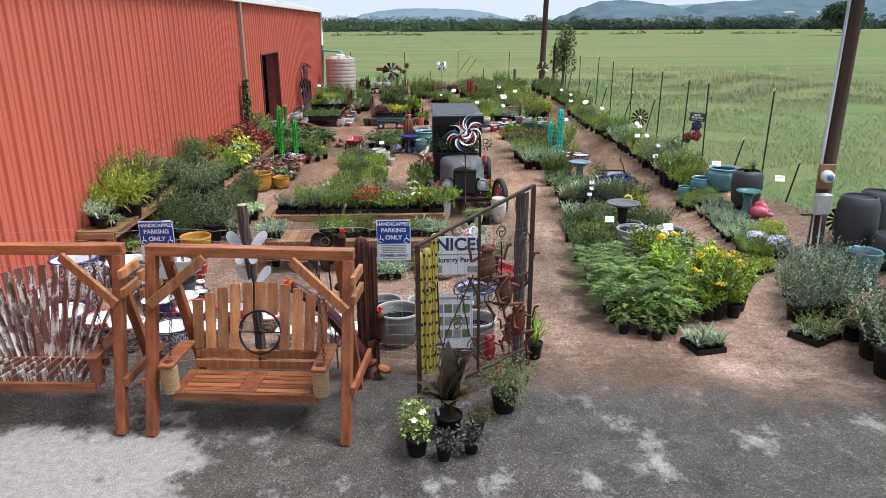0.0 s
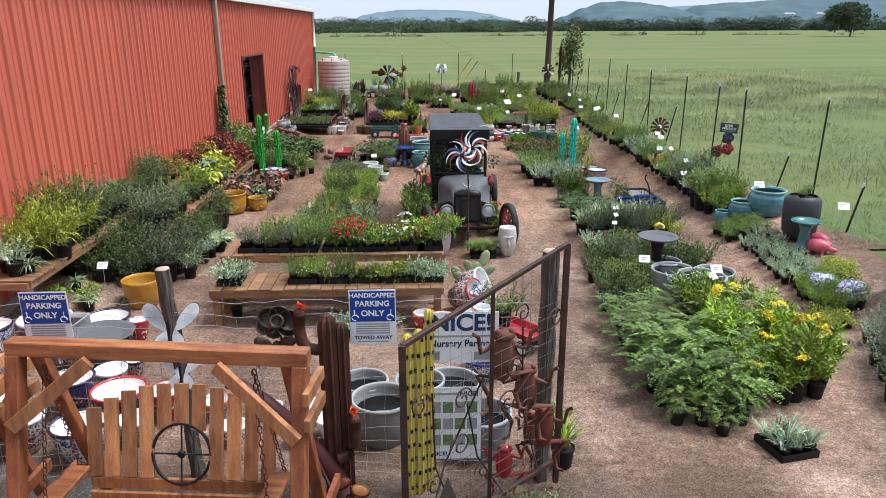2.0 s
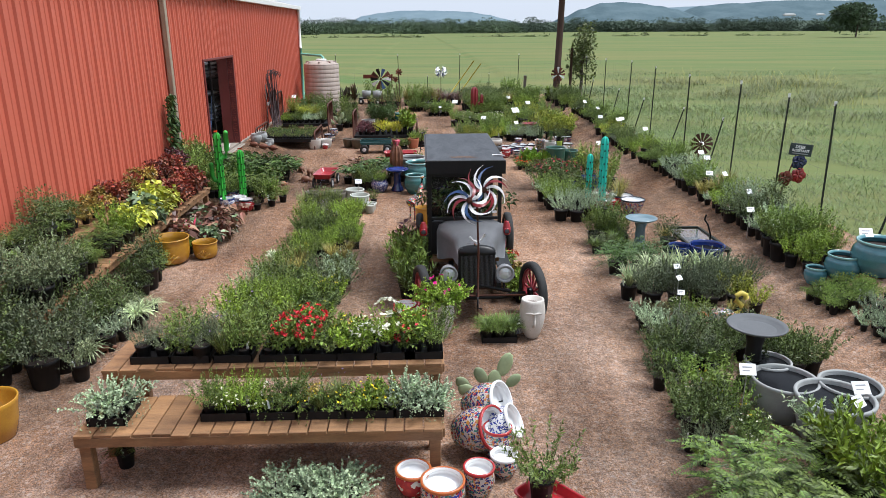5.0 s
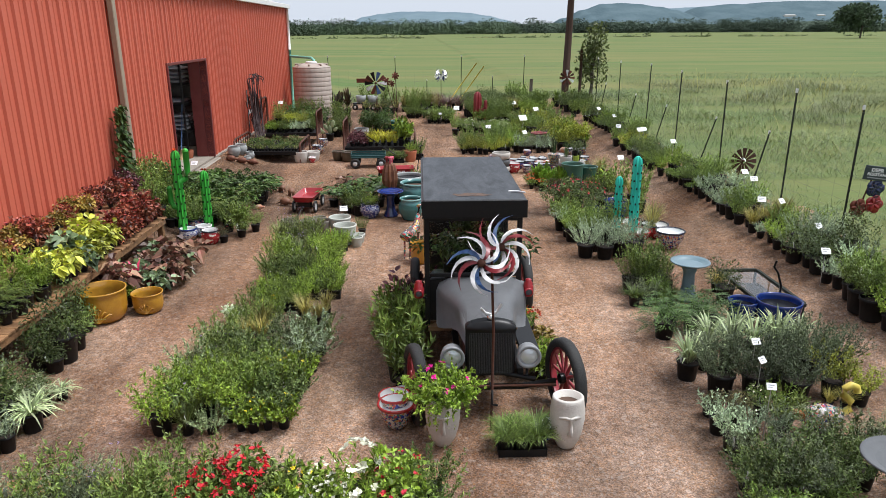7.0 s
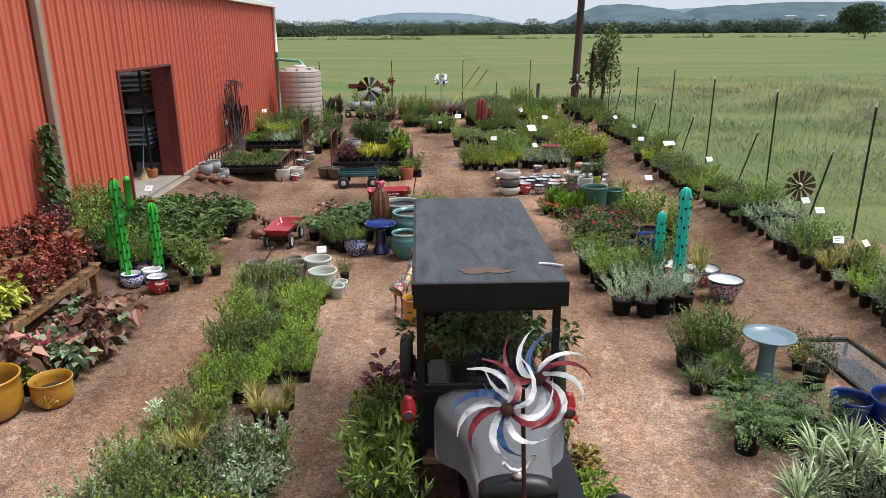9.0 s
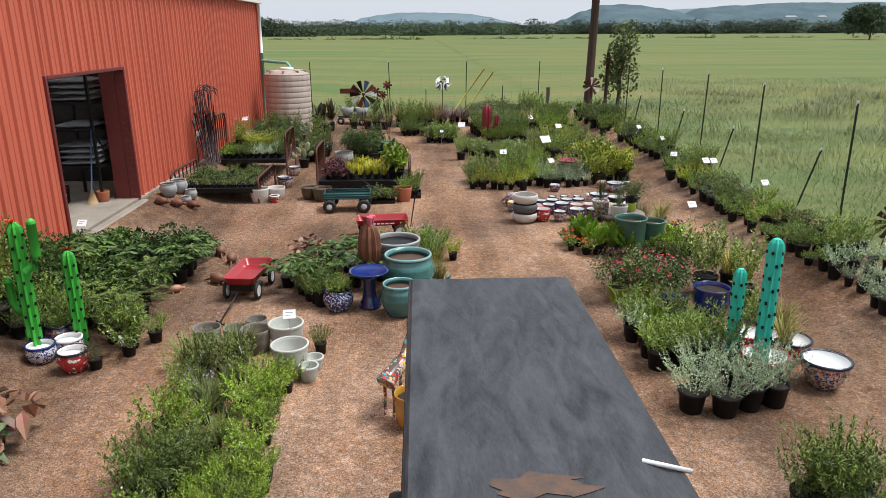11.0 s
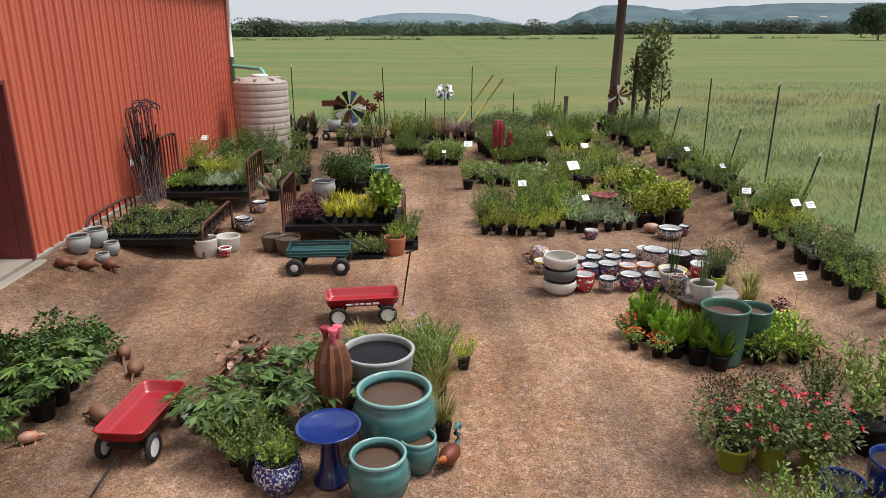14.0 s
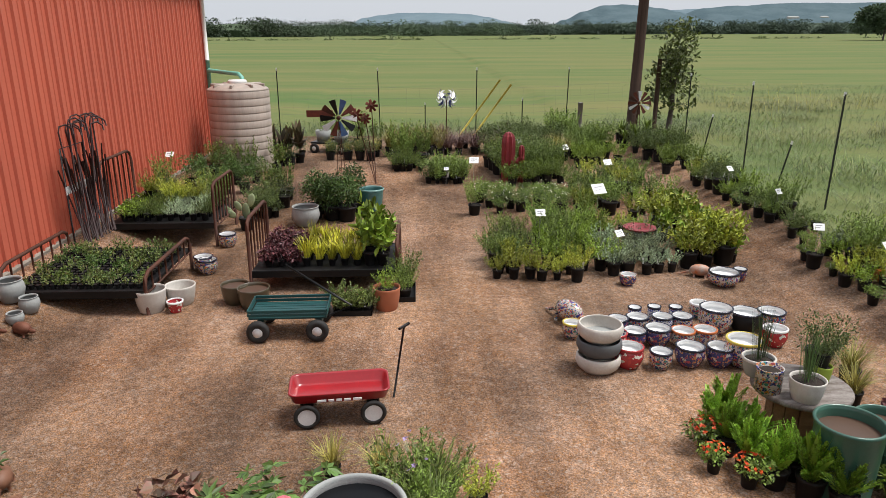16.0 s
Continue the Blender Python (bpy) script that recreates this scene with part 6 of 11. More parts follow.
vessel("stone_pot", -2.74, 27.25, tub(0.1, 0.15), "tal_red", "small red painted pot", "pot", 0.5, "soil", "enamel", 20, group=G)
for x, y, r, h in ((-2.04, 27.55, 0.19, 0.26), (-1.75, 27.35, 0.21, 0.28)):
    vessel("brown_pot", x, y, tub(r, h), "olive_glaze", "dark olive-brown glazed pot with dry soil", "pot", 0.85, "brown_soil", None, 26, group=G)
for x, y, r, h in ((-4.68, 26.55, 0.17, 0.26), (-4.6, 26.95, 0.17, 0.28), (-4.34, 26.85, 0.12, 0.2), (-4.33, 26.5, 0.1, 0.14)):
    vessel("stone_pot", x, y, jar(r, h, 1.0, 0.8), "stone_grey", "grey stone pot against the barn footing", "pot", 0.6, "soil", None, 22, group="grey stone pots")
vessel("terracotta_pot", -0.02, 27.25, tub(0.18, 0.3), "terracotta", "large terracotta pot planted with greenery", "pot", 0.85, "soil", None, 26, group=G)
plant("bright_shrub", -0.02, 27.25, 0.9, 0.14)
vessel("stone_pot", -1.68, 31.3, jar(0.26, 0.36, 1.0, 0.85), "stone_grey", "round grey stone pot at the back of the yard", "pot", 0.6, "soil", None, 26, group="grey stone pots")
vessel("glazed_jar", -0.52, 32.1, tub(0.24, 0.48), "teal", "tall teal glazed pot beside glossy shrubs", "pot", 0.8, "soil", "teal_rim", 28, group=G)
# stack of three stone bowls
for i, (mt, lab) in enumerate((("stone_white", "pale cast-stone bowl at the bottom of a stack"), ("stone_dark", "charcoal cast-stone bowl in the middle of a stack"), ("stone_white", "pale cast-stone bowl on top of a stack"))):
    vessel("stone_bowl", 2.3, 25.45, [(0.16, 0), (0.215, 0.05), (0.24, 0.11), (0.235, 0.16), (0.225, 0.18)], mt, lab, "bowl", 0.3 if i == 2 else None, "stone_grey", None, 32, i * 0.175, group="stacked stone bowls")
# green planters
for x, y, r, h in ((3.66, 23.3, 0.245, 0.63), (4.08, 23.52, 0.2, 0.52)):
    ob = vessel("green_planter", x, y, [(r * 0.88, 0), (r * 0.92, 0.03), (r * 0.9, 0.05), (r * 0.97, h * 0.6), (r, h * 0.95), (r * 1.03, h)], "bottle", "tall bottle-green glazed planter with an agave relief", "planter", 0.86, "brown_soil", "bottle", 36, group=G)
    for k in range(-3, 4):
        a = -math.pi / 2 + k * 0.16 - 0.25
        z0, z1 = h * 0.1, h * (0.66 - 0.07 * abs(k))
        bm = bmesh.new()
        rr = r * 0.985
        tube(bm, [((rr - 0.08 * r) * math.cos(-math.pi / 2 - 0.25), (rr - 0.08 * r) * math.sin(-math.pi / 2 - 0.25), z0), (rr * math.cos(a * 0.7 - math.pi * 0.15 - 0.075), rr * math.sin(a * 0.7 - math.pi * 0.15 - 0.075), (z0 + z1) / 2), ((rr + 0.02) * math.cos(a), (rr + 0.02) * math.sin(a), z1)], 0.02, 6, taper=0.006)
        part("leaf_relief", bm, M["bottle"], ob)
# cobalt pots
for x, y, r, h in ((4.16, 15.68, 0.18, 0.36), (4.54, 15.56, 0.265, 0.4)):
    vessel("cobalt_pot", x, y, tub(r, h), "cobalt", "cobalt-blue glazed pot full of dark water", "pot", 0.8, "dark_water", None, 30, group=G)
vessel("cobalt_pot", 4.0, 20.85, belly_tub(0.22, 0.37), "cobalt", "large cobalt-blue glazed pot with a diamond relief", "pot", 0.85, "soil", None, 30, group=G)
vessel("cobalt_pot", 3.52, 20.8, tub(0.16, 0.26), "cobalt", "small cobalt-blue pot with a green plant", "pot", 0.8, "soil", None, 26, group=G)
# jars along the side fence
for x, y, r, h in ((5.62, 14.45, 0.15, 0.24), (5.92, 14.35, 0.23, 0.34), (6.3, 14.2, 0.34, 0.46)):
    vessel("glazed_jar", x, y, ringed_jar(r, h), "slate_teal", "slate-teal ringed glazed jar by the fence", "jar", 0.8, "soil", "teal_rim", 32, group=G)
vessel("rain_barrel", 6.18, 12.85, [(0.2, 0), (0.25, 0.1), (0.285, 0.4), (0.275, 0.64), (0.22, 0.7)], "charcoal", "tall charcoal plastic barrel by the fence", "barrel", 0.95, "black", None, 28)
plant("low_green", 6.12, 12.8, 0.6, 0.67), plant("low_green", 6.27, 12.9, 0.55, 0.67)
for x, y, r, h in ((6.72, 10.25, 0.31, 0.85), (7.12, 10.45, 0.27, 0.85), (6.95, 9.65, 0.3, 0.5)):
    ob = vessel("rain_barrel", x, y, [(r * 0.8, 0), (r * 0.95, h * 0.15), (r, h * 0.5), (r * 0.95, h * 0.85), (r * 0.8, h)], "charcoal", "black plastic rain barrel beside the meter pole", "barrel", 0.97, "black", None, 28)
vessel("glazed_jar", 6.2, 9.15, [(0.2, 0), (0.21, 0.03), (0.24, 0.5), (0.25, 0.52)], "slate_teal", "tall square-shouldered blue-teal glazed planter", "planter", 0.85, "soil", None, 8)
# grey round tubs with pale rims
for x, y, r, h in ((3.66, 11.78, 0.22, 0.36), (3.62, 11.36, 0.3, 0.38), (3.86, 10.95, 0.33, 0.42), (4.15, 11.2, 0.27, 0.4)):
    vessel("grey_tub", x, y, tub(r, h), "stone_grey", "round grey water tub with a pale rim and dark water", "tub", 0.9, "dark_water", "stone_grey", 34, group="grey tubs")
# grey ribbed tubs behind the wire
for x, y, r, h in ((-0.3, 7.85, 0.28, 0.42), (-0.5, 8.3, 0.24, 0.36), (0.05, 8.25, 0.24, 0.38), (0.35, 8.35, 0.3, 0.3), (0.6, 7.6, 0.26, 0.4)):
    vessel("grey_tub", x, y, tub(r, h), "ribbed_grey", "ribbed grey planter with a pale rim behind the wire fence", "tub", 0.7, "dark_water", "stone_grey", 30, group="grey tubs")
vessel("white_pot", 0.3, 7.75, tub(0.15, 0.3), "enamel", "plain white glazed pot behind the fence", "pot", 0.6, "soil", None, 24)

# ---- painted pottery ----
TG = "painted pottery"


def talavera(x, y, r, h, body, rim, label="white-lined hand-painted pottery pot", shape="jar", dz=0.0, tilt=0.0, rz=0.0):
    prof = jar(r, h, 1.0, 0.84) if shape == "jar" else ([(r * 0.5, 0), (r * 0.62, h * 0.1), (r * 0.9, h * 0.6), (r, h * 0.96), (r, h)] if shape == "bowl" else [(r * 0.9, 0), (r * 0.95, h * 0.5), (r, h)])
    ob = vessel("painted_pot", x, y, prof, body, label, "pottery", 0.8 if shape != "bowl" else 0.8, "enamel", rim, 22, dz, tilt, rz, TG)
    return ob


# painted pots on the gravel, front rows
for x, y, r, h, b, rm in ((2.64, 25.5, 0.16, 0.24, "tal_red", "red_rim"), (2.97, 25.45, 0.125, 0.2, "tal_multi", "black_rim"), (3.3, 25.5, 0.16, 0.23, "tal_dark", "black_rim"), (3.62, 25.48, 0.15, 0.23, "tal_dark", "black_rim"), (3.88, 25.5, 0.2, 0.3, "tal_multi", "yellow_paint"), (2.6, 25.95, 0.155, 0.2, "tal_red", "red_rim"), (2.85, 26.0, 0.14, 0.2, "tal_dark", "black_rim"), (3.12, 26.02, 0.155, 0.22, "tal_dark", "black_rim"), (3.4, 25.98, 0.14, 0.2, "tal_multi", "orange_rim"), (3.66, 26.0, 0.14, 0.2, "tal_multi", "orange_rim"), (2.75, 26.35, 0.13, 0.2, "tal_dark", "black_rim"), (3.0, 26.4, 0.14, 0.2, "tal_multi", "black_rim"),):
    talavera(x, y, r, h, b, rm)
# painted pots, back rows
for x, y, r, h, b, rm in ((3.28, 26.35, 0.13, 0.22, "tal_blue", "black_rim"), (3.52, 26.35, 0.13, 0.22, "tal_multi", "black_rim"), (3.92, 26.35, 0.2, 0.32, "tal_multi", "black_rim"), (4.3, 26.4, 0.19, 0.24, "black", "black_rim"), (4.62, 26.4, 0.17, 0.24, "tal_multi", "black_rim"), (3.9, 26.8, 0.12, 0.2, "tal_multi", "enamel"), (4.45, 25.95, 0.14, 0.22, "tal_red", "enamel"), (2.19, 26.25, 0.12, 0.2, "tal_multi", "yellow_paint"), (4.7, 27.95, 0.22, 0.2, "tal_multi", "black_rim"), (5.0, 28.1, 0.1, 0.18, "tal_dark", "black_rim"), (3.35, 28.0, 0.12, 0.16, "tal_dark", "tal_multi"),):
    talavera(x, y, r, h, b, rm)
for x, y in ((3.05, 26.68), (3.3, 26.7), (3.56, 26.68)):
    talavera(x, y, 0.08, 0.2, "tal_blue", "black_rim", "small blue and white lidded pottery jar", "cyl")
# painted bowls behind the wire fence
for x, y, r, h, b, rm in ((-3.69, 10.0, 0.27, 0.36, "tal_multi", "black_rim"), (-3.72, 9.42, 0.29, 0.33, "tal_multi", "enamel"), (-4.3, 9.8, 0.29, 0.34, "tal_multi", "enamel"), (-4.75, 9.45, 0.27, 0.34, "tal_blue", "black_rim"), (-3.37, 8.42, 0.22, 0.38, "tal_dark", "black_rim"), (-3.13, 8.75, 0.16, 0.3, "tal_multi", "enamel"), (-2.84, 8.25, 0.26, 0.34, "tal_dark", "red_rim"), (-2.4, 8.3, 0.18, 0.3, "tal_red", "red_rim"), (-2.93, 7.62, 0.24, 0.36, "tal_blue", "black_rim"), (-2.55, 7.85, 0.15, 0.26, "tal_multi", "enamel"), (-3.37, 10.13, 0.12, 0.26, "tal_red", "red_rim"), (-1.94, 8.26, 0.14, 0.2, "tal_multi", "orange_rim"), (-1.36, 8.21, 0.075, 0.16, "tal_blue", "enamel"),):
    talavera(x, y, r, h, b, rm, "wide hand-painted pottery bowl lined with white glaze", "bowl")
# more painted bowls beside the gate
for x, y, r, h, b, rm in ((-3.23, 9.67, 0.06, 0.16, "tal_dark", "enamel"), (-3.18, 9.4, 0.085, 0.16, "tal_dark", "black_rim"), (-3.05, 9.15, 0.1, 0.2, "tal_multi", "black_rim"), (-3.9, 8.05, 0.26, 0.3, "tal_multi", "red_rim"), (-3.5, 7.75, 0.2, 0.36, "tal_multi", "enamel"), (-4.4, 8.1, 0.25, 0.36, "tal_multi", "enamel"), (-4.85, 8.5, 0.24, 0.4, "tal_multi", "red_rim"), (-1.0, 8.1, 0.12, 0.22, "tal_blue", "enamel"), (-0.78, 7.85, 0.13, 0.22, "enamel", "enamel"), (-1.05, 7.75, 0.1, 0.2, "tal_multi", "enamel"), (-1.65, 7.8, 0.12, 0.2, "tal_blue", "enamel"),):
    talavera(x, y, r, h, b, rm, "wide hand-painted pottery bowl lined with white glaze", "bowl")
talavera(-4.48, 8.7, 0.31, 0.8, "tal_multi", "cobalt", "tall white painted pottery planter with a cobalt rim")
talavera(-3.42, 9.28, 0.27, 0.34, "stone_dark", "black_rim", "wide dark metal tray on a painted pot", "bowl")
vessel("cast_stone_box", -3.95, 9.6, [(0.24, 0), (0.25, 0.02), (0.25, 0.46), (0.26, 0.48)], "stone_grey", "square grey cast-stone planter beside the painted pots", "planter", 0.9, "soil", None, 4, 0, 0, 40)
for x, y, r, h, b, rm in ((0.1, 10.3, 0.15, 0.22, "tal_red", "orange_rim"), (0.33, 10.12, 0.18, 0.24, "tal_multi", "orange_rim"), (0.62, 10.25, 0.13, 0.26, "tal_multi", "red_rim"), (0.82, 10.75, 0.13, 0.3, "tal_multi", "red_rim")):
    talavera(x, y, r, h, b, rm)
talavera(0.6, 11.3, 0.2, 0.38, "tal_multi", "enamel", "painted pottery pot lying on its side", "jar", 0.17, 66, 62)
talavera(0.5, 10.9, 0.2, 0.38, "tal_multi", "red_rim", "painted pottery pot lying on its side", "jar", 0.17, 66, 55)
talavera(0.74, 10.95, 0.16, 0.3, "tal_blue", "enamel", "painted pottery pot lying on its side", "jar", 0.14, 60, 72)
talavera(0.85, 10.5, 0.12, 0.2, "tal_multi", "enamel")
vessel("painted_basin", 0.74, 9.02, [(0.16, 0), (0.23, 0.12), (0.27, 0.24), (0.275, 0.26)], "tal_blue", "wide blue-rimmed painted basin full of dark water", "basin", 0.8, "dark_water", "cobalt", 32)
for x, y, r, h, rm, b in ((3.9, 19.2, 0.24, 0.24, "red_rim", "tal_red"), (3.94, 19.8, 0.22, 0.24, "red_rim", "tal_red"), (4.35, 19.6, 0.24, 0.24, "black_rim", "tal_red"), (4.4, 18.95, 0.24, 0.3, "black_rim", "tal_multi")):
    talavera(x, y, r, h, b, rm, "large painted pottery pot lined with white glaze", "bowl")
for x, y, r, h, b, rm in ((-3.83, 19.82, 0.16, 0.2, "tal_blue", "cobalt"), (-3.86, 20.3, 0.17, 0.24, "tal_dark", "black_rim"), (-3.62, 20.02, 0.15, 0.2, "tal_blue", "enamel"), (-3.38, 19.6, 0.165, 0.24, "tal_red", "black_rim")):
    talavera(x, y, r, h, b, rm, "white-lined painted pottery pot beside the green metal cacti")
for x, y, r, dz in ((0.0, 13.6, 0.17, 0.0), (-0.02, 13.75, 0.15, 0.0), (0.05, 14.0, 0.11, 0.0), (1.35, 13.35, 0.11, 0.0)):
    talavera(x, y, r, 0.24 if r > 0.13 else 0.15, "tal_multi" if r > 0.13 else "tal_blue", "red_rim" if r > 0.13 else "black_rim", "white-lined pottery bowl with a painted rim", "bowl")
for x, y in ((-2.8, 30.1), (-2.75, 28.75), (-2.85, 28.9)):
    talavera(x, y, 0.15, 0.22, "tal_multi", "black_rim")
vessel("painted_sphere", 5.68, 10.5, [(0.05, 0), (0.16, 0.06), (0.2, 0.17), (0.16, 0.28), (0.05, 0.34)], "tal_blue", "blue and white painted pottery globe", "ornament", None, "soil", None, 24)
vessel("painted_sphere", 5.55, 10.95, [(0.05, 0), (0.15, 0.06), (0.18, 0.16), (0.15, 0.26), (0.05, 0.3)], "tal_blue", "small blue and white painted pottery turtle shape", "ornament", None, "soil", None, 24)

# ---- bird baths ----
def bird_bath(x, y, r, h, bowl, stem, label, water=None):
    ob = thing("bird_bath", pose(x, y, gz(x, y)), label, "bird bath", "bird baths")
    part("pedestal", lathem([(0, 0), (0.14, 0), (0.15, 0.03), (0.125, 0.05), (0.13, 0.08), (0.1, 0.11), (0.082, 0.2), (0.075, h * 0.7), (0.1, h - 0.09), (0.09, h - 0.07), (0, h - 0.07)], 20), M[stem], ob)
    part("bowl", lathem([(0.0, h - 0.069), (0.09, h - 0.069), (r * 0.5, h - 0.06), (r * 0.9, h - 0.02), (r, h), (r * 0.98, h + 0.012), (r * 0.86, h - 0.012), (r * 0.4, h - 0.05), (0, h - 0.055)], 36), M[bowl], ob)
    if water:
        part("water", lathem([(r * 0.7, h - 0.03), (0, h - 0.029)], 30), M[water], ob)


bird_bath(-0.34, 21.28, 0.26, 0.5, "cobalt", "navy", "cobalt-blue bird bath bowl on a navy pedestal")
bird_bath(3.84, 16.62, 0.26, 0.54, "grey_blue", "grey_blue", "grey-blue bird bath on a pedestal", "grey_blue")
bird_bath(3.55, 11.88, 0.29, 0.7, "stone_dark", "black", "charcoal bird bath bowl on a black pedestal", "stone_dark")
bird_bath(5.97, 12.3, 0.22, 0.5, "teal", "teal", "turquoise glazed bird bath")
bird_bath(3.9, 29.35, 0.26, 0.46, "spin_red", "stone_grey", "maroon glazed bird bath among the shrubs")
for x, y in ((-3.45, 9.3),):
    bird_bath(x, y, 0.36, 0.45, "stone_dark", "black", "wide charcoal bird bath bowl behind the wire fence", "stone_dark")

# ---- benches made of planks ----
def plank_table(x0, x1, y0, y1, z, label, across=True, legs=True, n=None):
    """A rough timber display bench: legs, rails and loose-laid deck planks, each a part."""
    ob = thing("plant_bench", pose(0, 0, 0), label, "bench", "timber display benches")
    zb = min(gz(x0, y0), gz(x1, y1), gz(x0, y1))
    for x, y in ((x0 + 0.06, y0 + 0.06), (x1 - 0.06, y0 + 0.06), (x0 + 0.06, y1 - 0.06), (x1 - 0.06, y1 - 0.06)):
        part("leg", boxm(x - 0.045, x + 0.045, y - 0.045, y + 0.045, gz(x, y), z - 0.02, 0.005), M["bench_wood"], ob)
    for y in (y0, y1):
        part("rail", boxm(x0, x1, y - 0.02, y + 0.02, z - 0.105, z - 0.022, 0.004), M["bench_wood"], ob)
    for x in (x0, x1):
        part("rail", boxm(x - 0.02, x + 0.02, y0 + 0.02, y1 - 0.02, z - 0.105, z - 0.022, 0.004), M["bench_wood"], ob)
    L = x1 - x0 if across else y1 - y0
    k = int(L / 0.15)
    r = random.Random(int(100 * abs(x0 + y0)))
    for i in range(k):
        a = i * L / k
        d = r.uniform(-0.015, 0.015)
        if across:
            part("plank", boxm(x0 + a + 0.006, x0 + a + L / k - 0.006, y0 - 0.03 + d, y1 + 0.03 + d, z - 0.02, z + 0.006, 0.003), M["bench_wood"], ob)
        else:
            part("plank", boxm(x0 - 0.03 + d, x1 + 0.03 + d, y0 + a + 0.006, y0 + a + L / k - 0.006, z - 0.02, z + 0.006, 0.003), M["bench_wood"], ob)
    return ob


def tray(x, y, dz, kinds, nx=4, ny=2, s=0.8, size=(0.54, 0.28), rz=0.0):
    """A black nursery flat; the plants in it stand in it as things of their own."""
    ob = thing("nursery_tray", pose(x, y, gz(x, y) + dz, 0, 0, rz), "shallow black plastic nursery tray", "tray", "nursery trays")
    w, d = size
    bm = bmesh.new()
    box(bm, -w / 2, w / 2, -d / 2, d / 2, 0, 0.006)
    for a, b, c, e in ((-w / 2, w / 2, -d / 2, -d / 2 + 0.008), (-w / 2, w / 2, d / 2 - 0.008, d / 2), (-w / 2, -w / 2 + 0.008, -d / 2, d / 2), (w / 2 - 0.008, w / 2, -d / 2, d / 2)):
        box(bm, a, b, c, e, 0.006, 0.07)
    part("tray", bm, M["black"], ob)
    c, sn = math.cos(radians(rz)), math.sin(radians(rz))
    for j in range(ny):
        for i in range(nx):
            u, v = (i + 0.5) / nx * w - w / 2, (j + 0.5) / ny * d - d / 2
            plant(kinds[(i + j * nx) % len(kinds)], x + u * c - v * sn, y + u * sn + v * c, s * SEEDS.uniform(0.85, 1.1), dz + 0.007)


# flats of light green perennials in the middle plot
for x, y in ((-1.14, 16.95), (-1.16, 17.25), (-1.16, 17.54), (-1.56, 16.55), (-1.6, 16.86)):
    tray(x, y, 0, ["bushy_bright", "bushy_bright", "bushy"], 4, 2, 0.68, (0.54, 0.28), 4)


plank_table(-2.57, 0.34, 10.42, 10.98, 0.51, "low front step of a weathered timber plant bench")
plank_table(-2.59, 0.36, 11.08, 11.8, 0.75, "upper step of a weathered timber plant bench")
E1 = 0.516
tray(-2.36, 10.7, E1, ["silver_trail"], 2, 2, 0.95, (0.3, 0.34))
for x, k in ((-1.42, ["bushy", "white_bloom", "bushy_bright"]), (-1.05, ["white_bloom", "trailing", "bushy"]), (-0.65, ["trailing", "herb_wispy", "trailing", "coleus_bronze"]), (-0.25, ["trailing", "herb_yellow", "trailing"]), (0.16, ["silver_trail"])):
    tray(x, 10.72, E1, k, 3, 2, 0.85 if "bushy" not in k else 0.72, (0.4, 0.3))
E2 = 0.756
for x, k in ((-2.2, ["rosemary"]), (-1.85, ["upright", "rosemary"]), (-1.48, ["herb_wispy", "upright"]), (-1.08, ["upright", "red_salvia"]), (-0.74, ["red_salvia", "herb"]), (-0.4, ["herb_yellow", "white_bloom"]), (-0.05, ["lily", "red_salvia"]), (0.2, ["mandevilla", "bushy"])):
    big = k[0] in ("lily", "mandevilla", "rosemary")
    tray(x, 11.35, E2, k, 2, 2 if big else 3, 0.8 if big else 1.0, (0.34, 0.42))
tray(-0.68, 10.2, 0.0, ["silver_trail"], 5, 2, 1.0, (0.72, 0.32))
tray(3.34, 7.52, 0.0, ["silver_spike"], 3, 3, 1.0, (0.38, 0.38), 12)
tray(4.82, 7.75, 0.0, ["silver_spike", "herb"], 4, 3, 0.75, (0.5, 0.4), 30)
tray(1.1, 13.2, 0.0, ["green_grass"], 3, 2, 0.85, (0.42, 0.3))
# benches along the barn
plank_table(-4.42, -4.02, 12.9, 19.3, 0.55, "long low timber bench along the barn", False)
plank_table(-4.98, -4.47, 9.9, 20.1, 0.85, "long upper timber bench along the barn", False)
for y, k in ((13.2, "arching_pale"), (13.8, "dark_shrub"), (14.4, "green_grass"), (15.0, "feather_small"), (15.5, "bright_shrub")):
    fill(k, (-4.4, y - 0.25), (-4.05, y - 0.25), (-4.05, y + 0.25), (-4.4, y + 0.25), 2, 3, 0.85, 0.04, 0.46)
fill("coleus_lime caladium_green coleus_lime coleus_lime", (-4.4, 16.0), (-4.05, 16.0), (-4.05, 17.6), (-4.4, 17.6), 2, 7, 0.8, 0.02, 0.44)
fill("coleus_red coleus_red coleus_red", (-4.4, 17.6), (-4.08, 17.6), (-4.08, 19.2), (-4.4, 19.2), 3, 11, 1.15, 0.03, 0.44, 0, 0.2)
fill("bamboo arching arching_pale green_grass dark_shrub green_grass coleus_bronze coleus_red coleus_bronze coleus_red coleus_red coleus_purple", (-4.93, 10.6), (-4.55, 10.6), (-4.55, 20.0), (-4.93, 20.0), 2, 34, 0.95, 0.04, 0.58, 0, 0.0)
plant("bamboo", -4.75, 10.5, 1.1, 0.55), plant("bamboo", -4.55, 10.85, 1.15, 0.55), plant("silver", -4.7, 10.1, 1.1, 0.6), plant("silver", -4.85, 10.2, 1.0, 0.6), plant("spider", -4.6, 10.2, 0.8, 0.6)
plant("croton", -4.3, 10.9, 0.8)


